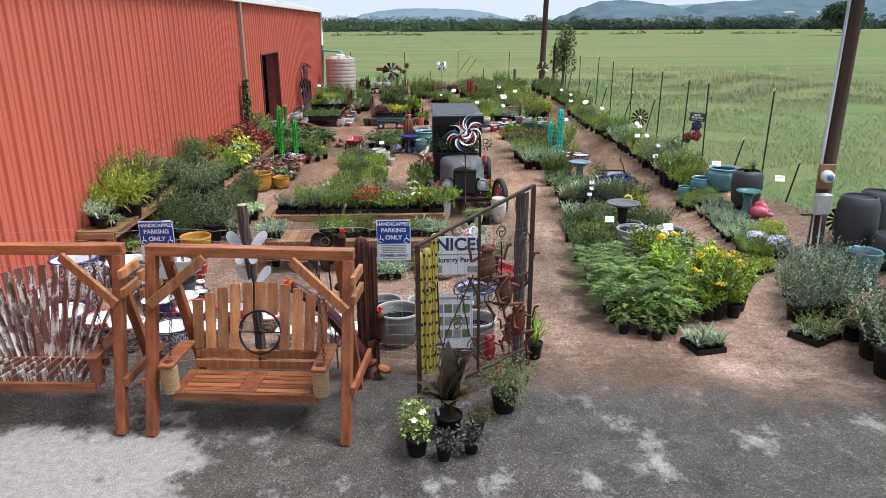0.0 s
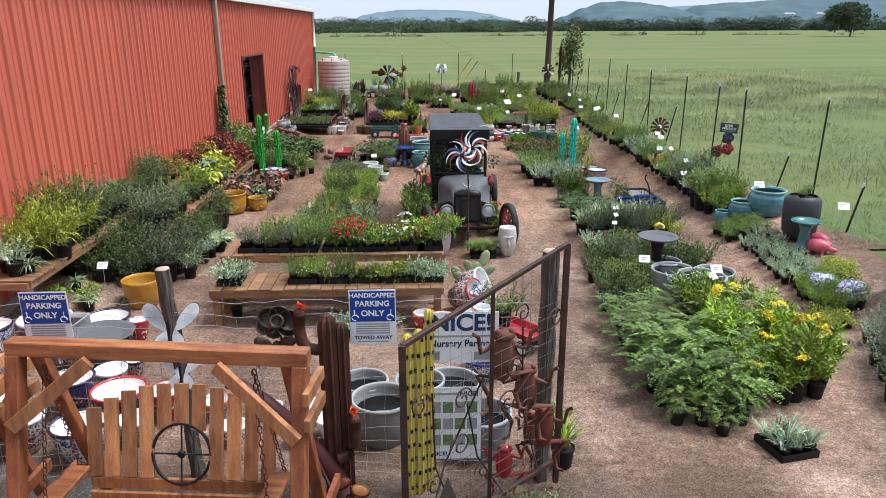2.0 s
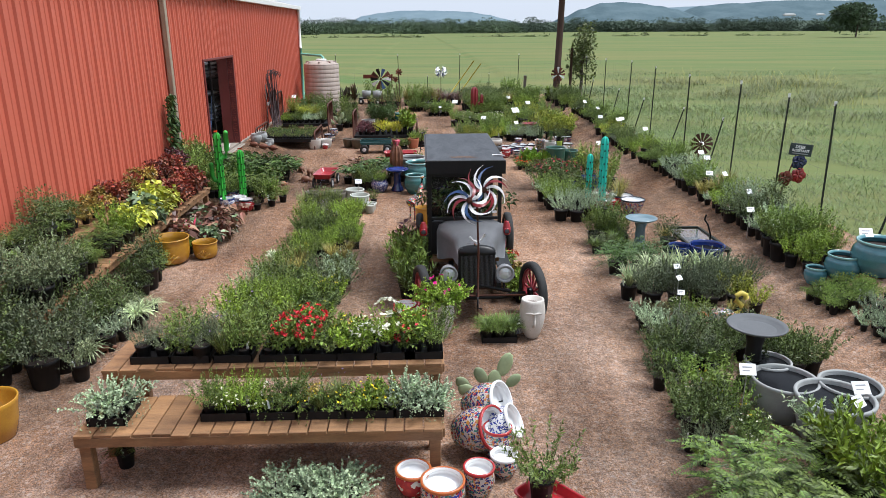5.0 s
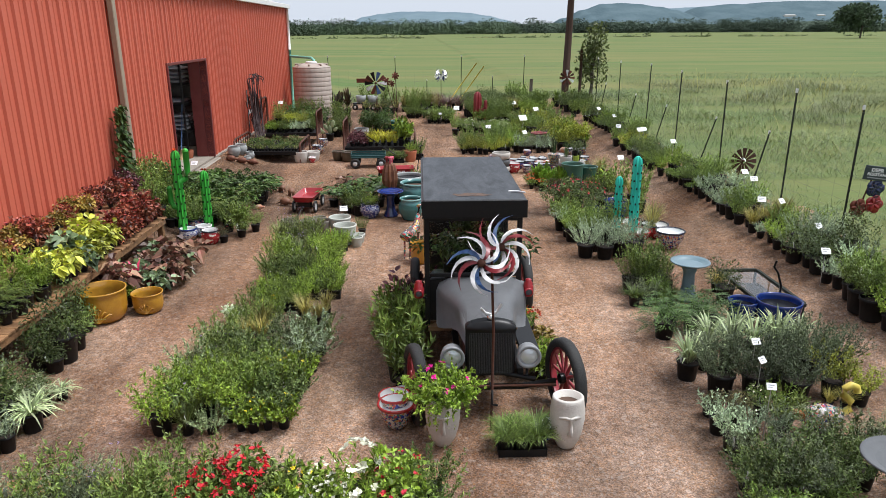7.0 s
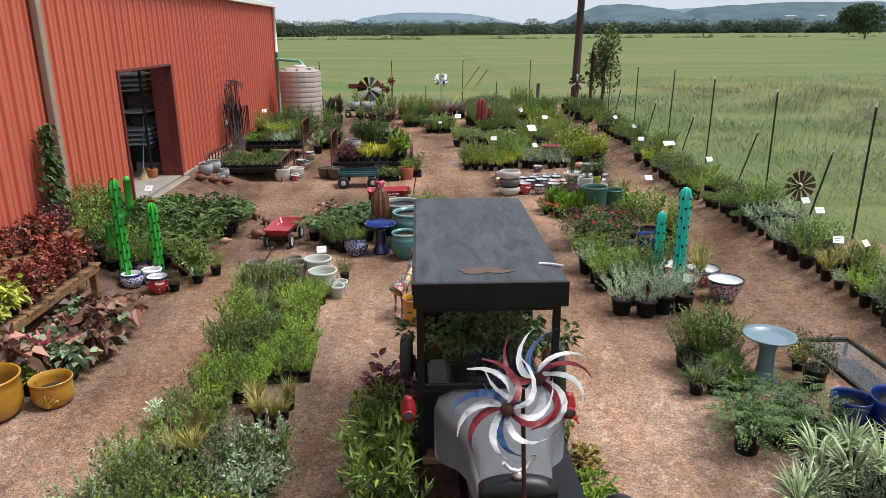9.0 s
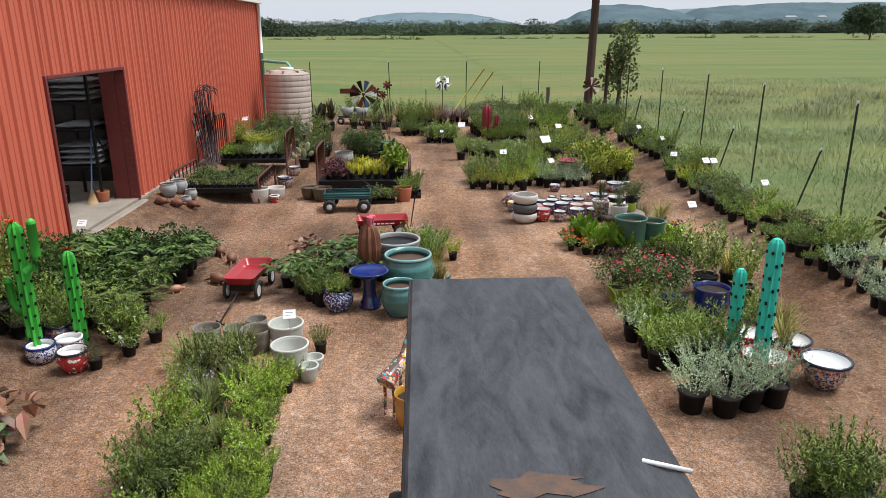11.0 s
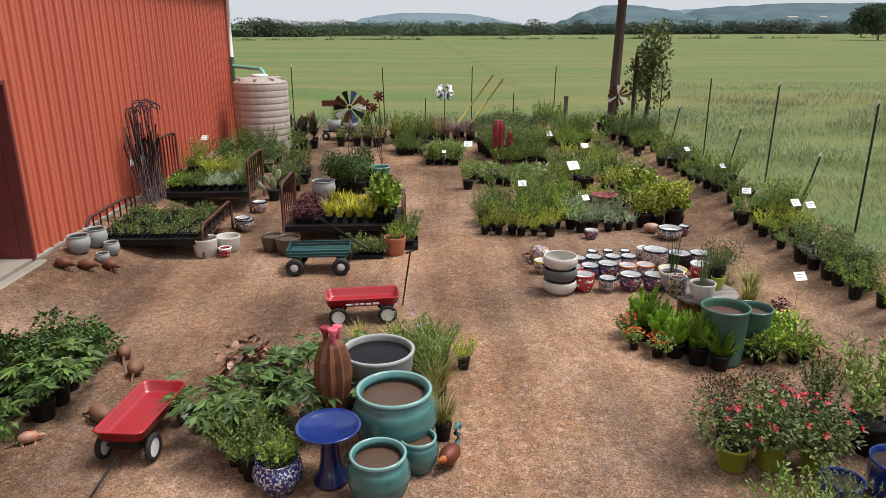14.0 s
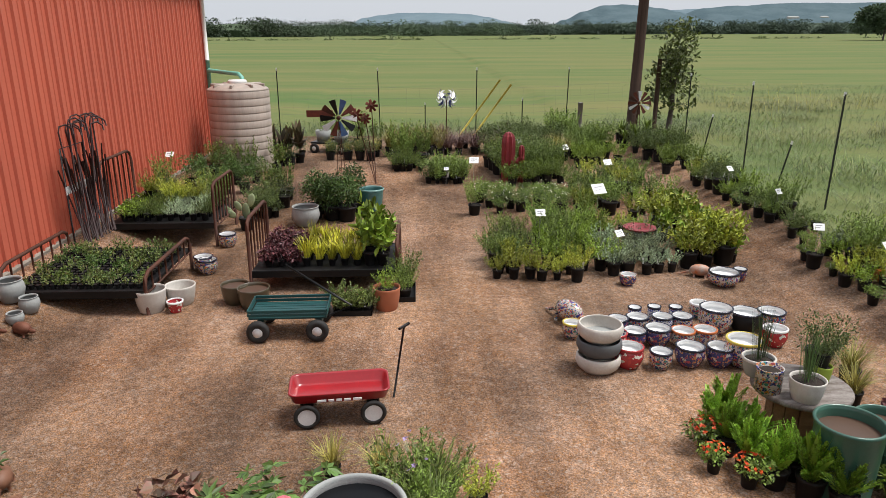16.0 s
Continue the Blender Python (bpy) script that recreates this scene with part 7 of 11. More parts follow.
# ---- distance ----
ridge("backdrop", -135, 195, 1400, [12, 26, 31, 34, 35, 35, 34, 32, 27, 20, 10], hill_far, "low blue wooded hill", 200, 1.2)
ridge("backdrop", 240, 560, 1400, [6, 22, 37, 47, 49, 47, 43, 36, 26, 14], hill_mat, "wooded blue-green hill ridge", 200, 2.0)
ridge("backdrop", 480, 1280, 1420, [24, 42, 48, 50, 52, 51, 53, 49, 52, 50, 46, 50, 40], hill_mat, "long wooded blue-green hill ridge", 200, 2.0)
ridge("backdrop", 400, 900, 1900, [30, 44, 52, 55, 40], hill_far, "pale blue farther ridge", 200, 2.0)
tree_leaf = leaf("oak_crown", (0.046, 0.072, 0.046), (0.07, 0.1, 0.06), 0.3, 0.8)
# the oak crown again, bluer: distance haze put into the leaf colour
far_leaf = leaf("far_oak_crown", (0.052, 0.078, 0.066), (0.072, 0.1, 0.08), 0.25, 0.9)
bark = mat("oak_bark", (0.09, 0.07, 0.055), 0.95, bump=0.5)


def crown(rng, n, w, h, lumps, ll):
    """Leaf clumps gathered in uneven lumps, with gaps."""
    c = np.clip(rng.normal(0, 1, (lumps, 3)), -1.15, 1.15) * (w * 0.30, w * 0.30, h * 0.22)
    c[:, 2] += h * 0.5
    k = rng.integers(0, lumps, n)
    p = unit(rng.normal(0, 1, (n, 3))) * rng.uniform(0.4, 1, (n, 1)) ** 0.5 * (w * 0.24, w * 0.24, h * 0.27)
    return diamonds(c[k] + p, p + rng.normal(0, 1.2, (n, 3)), ll, ll * 0.62, rng, 0.2)


def tree(x, y, h, w, label, seed, leaves=1400, ll=0.5, material=None, trunk=0.3):
    rng = np.random.default_rng(seed)
    ob = thing("tree", pose(x, y, gz(x, y) - 0.03), label, "tree", "trees")
    bm = bmesh.new()
    tube(bm, [(0, 0, 0), (0.02 * h, 0, h * trunk), (0, 0.02 * h, h * 0.6)], h * 0.028, 7, taper=h * 0.012)
    for i in range(6):
        a = rng.uniform(0, 6.28)
        r = w * rng.uniform(0.2, 0.36)
        tube(bm, [(0, 0, h * trunk * rng.uniform(0.8, 1.3)), (r * 0.5 * math.cos(a), r * 0.5 * math.sin(a), h * 0.52), (r * math.cos(a), r * math.sin(a), h * rng.uniform(0.6, 0.85))], h * 0.014, 5, taper=h * 0.004)
    part("trunk", bm, bark, ob)
    v, f = crown(rng, leaves, w, h * (1 - trunk * 0.6), 16, ll)
    leaf_mesh("crown", (v + (0, 0, h * trunk * 0.6), f), material or tree_leaf, ob)["kind"] = "stuff"
    return ob


# one broad oak in the field, and the sapling by the pole
tree(130, 219, 9.6, 12, "lone broad oak standing in the meadow", 3, 4200, 0.9)
sap = tree(7.95, 39.9, 3.35, 1.15, "slender young ash tree by the fence", 8, 1700, 0.15, LF["herb"], 0.3)


def belt(name, x0, x1, y, h0, h1, n, seed, material, label, hues=0.0):
    """A far belt of oaks: crowns of many leaf clumps side by side, uneven along the top."""
    rng = np.random.default_rng(seed)
    out = []
    for i in range(n):
        x = x0 + (x1 - x0) * (i + rng.uniform(0.1, 0.9)) / n
        h = rng.uniform(h0, h1)
        w = h * rng.uniform(1.2, 1.9)
        v, f = crown(rng, 760, w, h, 11, h * 0.1)
        v[:, 2] = np.abs(v[:, 2] * 0.95)
        v2, f2 = crown(rng, 380, w * 1.3, h * 0.66, 8, h * 0.17)
        v2[:, 2] = np.abs(v2[:, 2] - h * 0.1)
        v, f = joined((v, f), (v2, f2))
        out.append((v + (x, y + rng.uniform(-12, 12), 0), f))
    ob = leaf_mesh(name, joined(*out), material, None)
    return tagged(ob, label, "woods", kind="stuff")


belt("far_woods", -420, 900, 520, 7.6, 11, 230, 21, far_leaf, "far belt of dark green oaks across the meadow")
belt("far_woods", -330, -60, 400, 7.5, 12, 40, 22, tree_leaf, "group of oaks at the edge of the meadow")
belt("far_woods", -60, 60, 440, 6, 10, 14, 24, tree_leaf, "scattered oaks at the edge of the meadow")
rw = random.Random(12)
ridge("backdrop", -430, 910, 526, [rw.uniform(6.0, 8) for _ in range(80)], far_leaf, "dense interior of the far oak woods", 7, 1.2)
ridge("backdrop", -335, -70, 405, [rw.uniform(4, 7) for _ in range(22)], tree_leaf, "dense interior of the near oak woods", 6, 1.0)
rng = np.random.default_rng(31)
out = []
for i in range(620):
    x = rng.uniform(-150, 330)
    if noise.noise((x * 0.05, 0, 7)) < -0.12:
        continue
    h = rng.uniform(0.5, 1.1) * (1.7 if rng.random() < 0.05 else 1)
    v, f = crown(rng, 26, h * 2.2, h, 5, h * 0.5)
    v[:, 2] = np.abs(v[:, 2])
    out.append((v + (x, 268 + rng.uniform(-2, 2) + x * 0.02, -0.03), f))
tagged(leaf_mesh("hedgerow", joined(*out), LF["dark"], None), "low ragged hedgerow along the far field edge", "hedgerow", kind="stuff")
dry = mat("dry_grass_field", (0.31, 0.27, 0.16), 0.95, color2=(0.24, 0.25, 0.12), scale=0.02, amount=0.9, spec=0.1)
tagged(mesh_ob("ground_strip", boxm(-600, 900, 285, 560, -0.3, 0.03), dry), "pale dry strip of field beyond the hedgerow", "field", kind="structure")


# ---- meadow grass ----
def meadow(name, n, region, ll, lw, seed, material, label, thin=0.0, lean=0.8):
    rng = np.random.default_rng(seed)
    x = rng.uniform(region[0], region[1], n)
    y = rng.uniform(region[2], region[3], n)
    keep = np.array([noise.noise((a * 0.35, b * 0.35, seed)) > thin for a, b in zip(x, y)])
    edge = np.minimum.reduce([x - region[0] + 1.2, region[1] - x, y - region[2], region[3] - y]) / 3.0
    keep &= rng.uniform(0, 1, n) < np.clip(edge, 0.04, 1)
    x, y = x[keep], y[keep]
    pos = np.stack([x, y, np.array([gz(a, b) for a, b in zip(x, y)]) - 0.03], 1)
    a = rng.uniform(0, 6.28, len(x))
    d = np.stack([np.cos(a) * lean, np.sin(a) * lean, np.ones(len(x))], 1)
    return tagged(leaf_mesh(name, straps(pos, d, ll, lw, rng, 0.55), material, None), label, "grass", kind="stuff")


meadow("tall_grass", 72000, (6.9, 15, 3, 46), 0.24, 0.008, 41, LF["meadow"], "matted green grass outside the wire fence", -0.3)
meadow("tall_grass", 6000, (8.6, 13.2, 12, 44), 0.5, 0.011, 42, LF["meadow"], "high weeds and grass beyond the fence", 0.08, 0.4)
meadow("tall_grass", 40000, (12, 36, 6, 60), 0.28, 0.012, 43, LF["meadow"], "rough meadow grass", -0.2)
meadow("tall_grass", 26000, (12.5, 26, 28, 50), 0.7, 0.010, 47, LF["weed"], "high weeds standing in the meadow", 0.02, 0.7)
meadow("tall_grass", 1500, (12.5, 26, 32, 50), 1.25, 0.010, 48, LF["straw"], "dry seed heads standing in the meadow", 0.05, 0.25)
meadow("tall_grass", 12000, (8.0, 13.5, 24, 44), 0.6, 0.009, 50, LF["weed"], "high weeds in clumps outside the fence", 0.12, 0.7)
meadow("tall_grass", 16000, (6.55, 8.2, 9, 41), 0.26, 0.008, 49, LF["meadow"], "grass growing at the foot of the wire fence", -0.35)
meadow("tall_grass", 10000, (-6, 12, 38.9, 45), 0.5, 0.012, 44, LF["meadow"], "long grass along the back fence", -0.3)
meadow("tall_grass", 700, (9.8, 13.2, 22, 44), 0.95, 0.008, 45, LF["straw"], "dry seed-head stalks among the weeds", 0.1)

# ---- wire fences ----
def t_post(x, y, h, lean=0.0, lean2=0.0):
    """A studded steel T-post with a pale tip."""
    ob = thing("fence_post", pose(x, y, gz(x, y) - 0.03, lean2, lean, 0), "dark green studded steel fence post with a white tip", "fence post", "posts of the wire fence")
    bm = bmesh.new()
    box(bm, -0.015, 0.015, -0.004, 0.004, 0, h)
    box(bm, -0.004, 0.004, 0.004, 0.025, 0, h)
    for i in range(int(h / 0.12)):
        box(bm, -0.012, 0.012, -0.014, -0.004, 0.06 + i * 0.12, 0.09 + i * 0.12)
    part("post", bm, M["tpost"], ob)
    part("tip", boxm(-0.016, 0.016, -0.006, 0.027, h - 0.07, h + 0.002), M["white"], ob, "white painted tip")


for x, y, h, a in ((7.16, 14.3, 2.05, 1), (6.72, 16.4, 2.05, -1), (6.95, 18.4, 2.0, 1), (6.86, 20.2, 2.1, 0.5), (6.9, 23.1, 2.05, -0.5), (7.22, 26.8, 2.05, 0.5), (7.6, 30.6, 2.05, 1), (7.55, 33.8, 2.0, 0), (7.7, 37.8, 1.95, 0.5), (-3.8, 40.3, 2.15, 0), (-0.8, 40.8, 2.1, -1), (2.12, 40.0, 2.15, 0.5), (5.09, 41.2, 2.1, 1), (7.2, 11.9, 1.6, -2)):
    t_post(x, y, h, a)
for x, y, h, a in ((6.95, 15.3, 0.95, 14), (6.95, 21.6, 1.2, 12), (7.2, 24.9, 1.1, 16), (7.3, 28.6, 1.0, 14), (7.5, 32.2, 1.0, 12), (7.0, 12.9, 0.85, 12), (0.6, 40.4, 1.1, 0), (3.6, 40.6, 1.2, 0), (7.4, 35.8, 1.1, 10)):
    t_post(x, y, h, a)


def wire_fence(name, pts, heights, every, label):
    """Woven field wire between posts: level strands and upright stays."""
    bm = bmesh.new()
    for (x0, y0), (x1, y1) in zip(pts, pts[1:]):
        L = math.hypot(x1 - x0, y1 - y0)
        n = max(1, int(L / every))
        for h in heights:
            k = max(1, int(L / 1.6))
            for i in range(k):
                u, v = i / k, (i + 1) / k
                p, q = (x0 + (x1 - x0) * u, y0 + (y1 - y0) * u), (x0 + (x1 - x0) * v, y0 + (y1 - y0) * v)
                sag = lambda w: 0.02 * math.sin(w * 23 + h * 9)
                strand(bm, (*p, gz(*p) + h + sag(u)), (*q, gz(*q) + h + sag(v)), 0.0017)
        for i in range(n + 1):
            u = i / n
            p = (x0 + (x1 - x0) * u, y0 + (y1 - y0) * u)
            strand(bm, (*p, gz(*p) + heights[0]), (p[0] + random.uniform(-0.02, 0.02), p[1], gz(*p) + heights[-1]), 0.0012)
    return tagged(mesh_ob(name, bm, M["far_wire"]), label, "fence", kind="structure")


wire_fence("fence_side", [(7.25, 9), (7.16, 14.3), (6.72, 16.4), (6.95, 18.4), (6.86, 20.2), (6.9, 23.1), (7.22, 26.8), (7.6, 30.6), (7.55, 33.8), (7.7, 37.8), (7.7, 41)], [0.1, 0.3, 0.5, 0.7, 0.9, 1.1, 1.3, 1.6, 1.85], 0.33, "tall woven wire fence along the meadow")
wire_fence("fence_back", [(-4.9, 40.3), (-3.8, 40.3), (-0.8, 40.8), (2.12, 40.0), (5.09, 41.2), (7.7, 41)], [0.15, 0.35, 0.55, 0.75, 0.95, 1.2, 1.5], 0.4, "woven wire fence across the back")

# ---- poles, tank ----
pole = thing("utility_pole", pose(6.7, 39.5, 0.2, 0, 1.0, 0), "tall brown wooden utility pole", "utility pole")
part("pole", tubem([(0, 0, 0), (0.03, 0, 4), (0.05, 0, 9)], 0.17, 12, taper=0.12), M["pole_wood"], pole)
stub = thing("wooden_post", pose(7.35, 39.4, 0.2, 0, 0, 0), "weathered wooden fence corner post", "post")
part("post", tubem([(0, 0, 0), (0.02, 0, 2.45)], 0.065, 9), M["pole_wood"], stub)
stub2 = thing("wooden_post", pose(5.3, 40.2, 0.2, 0, 0, 0), "weathered wooden fence corner post", "post")
part("post", tubem([(0, 0, 0), (0.02, 0, 1.15)], 0.075, 9), M["weathered_stone"], stub2)
meter = thing("meter_pole", pose(6.27, 10.5, gz(6.27, 10.5) - 0.05, 0, 0.6, 0), "dark wooden power pole carrying an electric meter", "meter pole")
part("pole", tubem([(0, 0, 0), (0.0, 0, 4), (0, 0, 8)], 0.112, 14, taper=0.1), M["pole_wood"], meter)
part("conduit", tubem([(-0.14, -0.05, 1.3), (-0.135, -0.05, 8)], 0.024, 10), M["stone_grey"], meter, "galvanised steel conduit")
part("backboard", boxm(-0.215, 0.04, -0.155, -0.12, 1.0, 1.38, 0.005), M["bench_wood"], meter, "plywood backing board")
part("meter_box", boxm(-0.22, 0.02, -0.25, -0.125, 0.6, 0.93, 0.02), mat("grey_enamel", (0.5, 0.5, 0.49), 0.5), meter, "grey metal breaker box")
gl = part("meter", lathem([(0, 0), (0.095, 0), (0.095, 0.05), (0.08, 0.11), (0, 0.12)], 18, pose(-0.1, -0.16, 1.2, 90, 0, 0)), M["white"], meter, "round glass electric meter")
part("dial", lathem([(0, 0.121), (0.05, 0.121), (0.05, 0.128), (0, 0.128)], 16, pose(-0.1, -0.16, 1.2, 90, 0, 0)), mat("blue_dial", (0.1, 0.25, 0.45), 0.3), gl, "blue meter face")
for dx in (-0.2, -0.08):
    part("cable_conduit", tubem([(dx, -0.19, 0.62), (dx + 0.04, -0.16, 0.0)], 0.013, 8), M["white"], meter, "white plastic conduit")

tank = thing("water_tank", pose(-3.92, 36.1, 0.2), "ribbed beige plastic rainwater tank beside the barn", "water tank")
prof = [(0, 0), (0.73, 0)]
for i in range(11):
    z = 0.04 + i * 0.172
    prof += [(0.73, z), (0.733, z + 0.13), (0.722, z + 0.14), (0.722, z + 0.152), (0.73, z + 0.162)]
prof += [(0.7, 1.95), (0.52, 2.03), (0.25, 2.07), (0.2, 2.07), (0.2, 2.1), (0, 2.11)]
part("body", lathem(prof, 36), M["tank"], tank)
part("lid", lathem([(0.21, 2.06), (0.23, 2.1), (0.2, 2.14), (0, 2.15)], 20), M["white"], tank, "pale screw lid")
for i in range(8):
    a = i * math.pi / 4
    part("shoulder_rib", boxm(0.3, 0.64, -0.03, 0.03, 1.93, 2.06, 0.012, Matrix.Rotation(a, 4, "Z")), M["tank"], tank)
dp = thing("rain_pipe", pose(0, 0, 0), "green plastic rainwater pipe from the barn eave to the tank", "pipe")
part("downpipe", tubem([(WX + 0.1, WALL1 - 0.25, 0.3), (WX + 0.1, WALL1 - 0.25, 2.75)], 0.05, 10), M["pipe"], dp)
part("top_pipe", tubem([(WX + 0.1, WALL1 - 0.25, 2.75), (WX + 0.1, WALL1 - 0.25, EAVE - 0.1)], 0.05, 10), M["white"], dp, "white pipe under the eave")
part("branch", tubem([(WX + 0.1, WALL1 - 0.25, 2.5), (-4.5, 36.9, 2.48), (-3.95, 36.4, 2.46), (-3.85, 36.3, 2.38), (-3.82, 36.25, 2.2)], 0.05, 10), M["pipe"], dp)
# power lines
ln = thing("power_line", pose(0, 0, 0), "thin dark overhead power lines", "power line")
for p, q in (((6.9, 39, 8.8), (-40, 120, 9)), ((6.9, 39, 8.4), (-30, 140, 9)), ((6.9, 39, 9), (120, 60, 9.5))):
    p, q = Vector(p), Vector(q)
    part("cable", tubem([p.lerp(q, i / 12) - Vector((0, 0, 1.6 * math.sin(math.pi * i / 12))) for i in range(13)], 0.012, 4), M["black"], ln)


# ---- the old motor truck ----
truck = thing("motor_truck", pose(0.87, 13.7, 0, 0, 0, 0), "old black motor truck with grey bonnet and boxy roofed cab", "truck")


def wheel(x, y, r=0.38, turn=0.0):
    w = part("wheel", lathem([(0.05, -0.06), (0.055, 0.06), (0, 0.062)], 12, pose(0, 0, 0, 0, 90, 0)), M["paint_black"], truck)
    w.matrix_basis = pose(x, y, r, 0, 0, turn)
    tyre = [(r - 0.085, -0.04), (r - 0.05, -0.058), (r - 0.012, -0.048), (r, -0.02), (r, 0.02), (r - 0.012, 0.048), (r - 0.05, 0.058), (r - 0.085, 0.04), (r - 0.085, -0.04)]
    part("tyre", lathem(tyre, 40, pose(0, 0, 0, 0, 90, 0)), M["rubber"], w)
    part("rim", lathem([(r - 0.11, -0.028), (r - 0.083, -0.034), (r - 0.083, 0.034), (r - 0.11, 0.028), (r - 0.11, -0.028)], 36, pose(0, 0, 0, 0, 90, 0)), M["spin_red"], w, "dark red wheel rim")
    for i in range(12):
        a = i * math.pi / 6
        part("spoke", tubem([(0, 0.045 * math.cos(a), 0.045 * math.sin(a)), (0, (r - 0.1) * math.cos(a), (r - 0.1) * math.sin(a))], 0.019, 6, taper=0.013), M["spin_red"], w, "dark red wooden spoke")


wheel(-0.68, -0.02, turn=12), wheel(0.72, 0.05, turn=13), wheel(-0.7, 2.54), wheel(0.7, 2.54)
for x in (-0.28, 0.28):
    part("chassis_rail", boxm(x - 0.03, x + 0.03, -0.02, 3.2, 0.42, 0.52, 0.006), M["paint_black"], truck)
part("front_axle", tubem([(-0.62, 0, 0.38), (-0.3, 0, 0.33), (0.3, 0, 0.33), (0.62, 0, 0.38)], 0.03, 8), M["paint_black"], truck)
part("rear_axle", tubem([(-0.62, 2.54, 0.38), (0.62, 2.54, 0.38)], 0.045, 8), M["paint_black"], truck)
part("spring", tubem([(-0.42, -0.04, 0.42), (0, -0.04, 0.52), (0.42, -0.04, 0.42)], 0.022, 6), M["paint_black"], truck)
part("tie_rod", tubem([(-0.6, -0.12, 0.4), (0.6, -0.12, 0.4)], 0.013, 6), M["rust"], truck)
part("crank", tubem([(0, -0.1, 0.42), (0, -0.24, 0.42), (0.0, -0.24, 0.28), (0.05, -0.24, 0.27)], 0.012, 6), M["paint_black"], truck)
part("engine", boxm(-0.22, 0.22, 0.06, 0.75, 0.4, 0.72, 0.03), M["rust"], truck)
# radiator with a shell, fins and cap
shell = part("radiator_shell", boxm(-0.228, 0.228, -0.05, 0.06, 0.46, 0.98, 0.025), M["paint_black"], truck)
part("radiator_crest", lathem([(0.23, -0.055), (0.23, 0.06), (0, 0.06)], 24, pose(0, 0, 0.93, 90, 0, 0) @ Matrix.Diagonal((1, 0.34, 1, 1))), M["paint_black"], truck)
for i in range(26):
    x = -0.19 + i * 0.38 / 25
    part("fin", boxm(x - 0.004, x + 0.004, -0.066, -0.051, 0.5, 0.9), M["charcoal"], shell)
part("radiator_cap", lathem([(0, 0), (0.035, 0), (0.035, 0.03), (0.012, 0.05), (0, 0.05)], 14, pose(0, 0, 1.01)), M["chrome"], truck, "nickel radiator cap")
part("ornament", tubem([(-0.09, -0.02, 1.13), (-0.05, -0.01, 1.08), (0, 0, 1.06), (0.05, 0.0, 1.08), (0.1, 0.02, 1.15)], 0.012, 6), M["pale_metal"], truck, "white horn-shaped bonnet ornament")
# bonnet: tapered from cowl to radiator, rounded above
bm = bmesh.new()
sec = []
for y, w, zt, zs in ((0.06, 0.224, 1.0, 0.72), (0.4, 0.275, 1.03, 0.72), (0.6, 0.325, 1.045, 0.66), (0.74, 0.4, 1.06, 0.6), (0.86, 0.455, 1.085, 0.56), (0.96, 0.47, 1.09, 0.56)):
    ring = [(-w, y, zs), (-w, y, zt - 0.16), (-w * 0.93, y, zt - 0.07), (-w * 0.7, y, zt - 0.02), (0, y, zt), (w * 0.7, y, zt - 0.02), (w * 0.93, y, zt - 0.07), (w, y, zt - 0.16), (w, y, zs)]
    sec.append([bm.verts.new(p) for p in ring])
for a, b in zip(sec, sec[1:]):
    for i in range(len(a) - 1):
        f = bm.faces.new((a[i], a[i + 1], b[i + 1], b[i]))
        f.smooth = True
bmesh.ops.solidify(bm, geom=bm.faces[:], thickness=0.012)
bmesh.ops.recalc_face_normals(bm, faces=bm.faces[:])
part("bonnet", bm, M["paint_grey"], truck, "grey primer-painted bonnet and cowl")
for nd in M["roof_grey"].node_tree.nodes:
    if nd.type == "TEX_NOISE":
        nd.inputs["Distortion"].default_value = 1.3
# cab: posts, windscreen, roof
CX0, CX1, CY0, CY1, ROOF = -0.56, 0.38, 0.96, 3.28, 1.87
for x in (CX0, CX1):
    for y in (CY0, 2.1, CY1):
        part("cab_post", boxm(x - 0.025, x + 0.025, y - 0.025, y + 0.025, 0.55, ROOF, 0.004), M["paint_black"], truck)
    part("side_panel", boxm(x - 0.015, x + 0.015, CY0 + 0.03, CY1 - 0.03, 0.5, 0.86, 0.004), M["paint_black"], truck)
    part("running_board", boxm(x * 1.25 - 0.1, x * 1.25 + 0.1, 0.6, 2.1, 0.36, 0.39, 0.006), M["paint_black"], truck)
part("floor", boxm(CX0, CX1, 0.9, CY1, 0.5, 0.55, 0.004), M["bench_wood"], truck, "plank truck bed")
for i in range(4):
    part("bed_board", boxm(CX0 + 0.03 + i * 0.225, CX0 + 0.245 + i * 0.225, 1.0, CY1 - 0.02, 0.552, 0.57, 0.004), M["bench_wood"], truck)
part("roof", boxm(CX0 - 0.04, CX1 + 0.06, CY0 - 0.06, CY1 + 0.06, ROOF, ROOF + 0.035, 0.012), M["roof_grey"], truck, "weathered dark grey vinyl roof with pale scuffs")
bm = bmesh.new()
rp = random.Random(8)
ring = [bm.verts.new((-0.12 + (0.2 + rp.uniform(-0.07, 0.07)) * math.cos(a), CY0 + 0.16 + (0.07 + rp.uniform(-0.03, 0.03)) * math.sin(a), ROOF + 0.0385)) for a in np.linspace(0, 6.0, 22)]
bm.faces.new(ring)
part("rust_patch", bm, mat("rubbed_through_brown", (0.13, 0.07, 0.045), 0.8, color2=(0.05, 0.045, 0.04), scale=14, amount=1.0), truck, "rubbed brown scuff in the vinyl")
part("front_fascia", boxm(CX0 - 0.045, CX1 + 0.065, CY0 - 0.075, CY0 - 0.055, ROOF - 0.15, ROOF + 0.03, 0.004), M["paint_black"], truck, "deep black board below the roof edge")
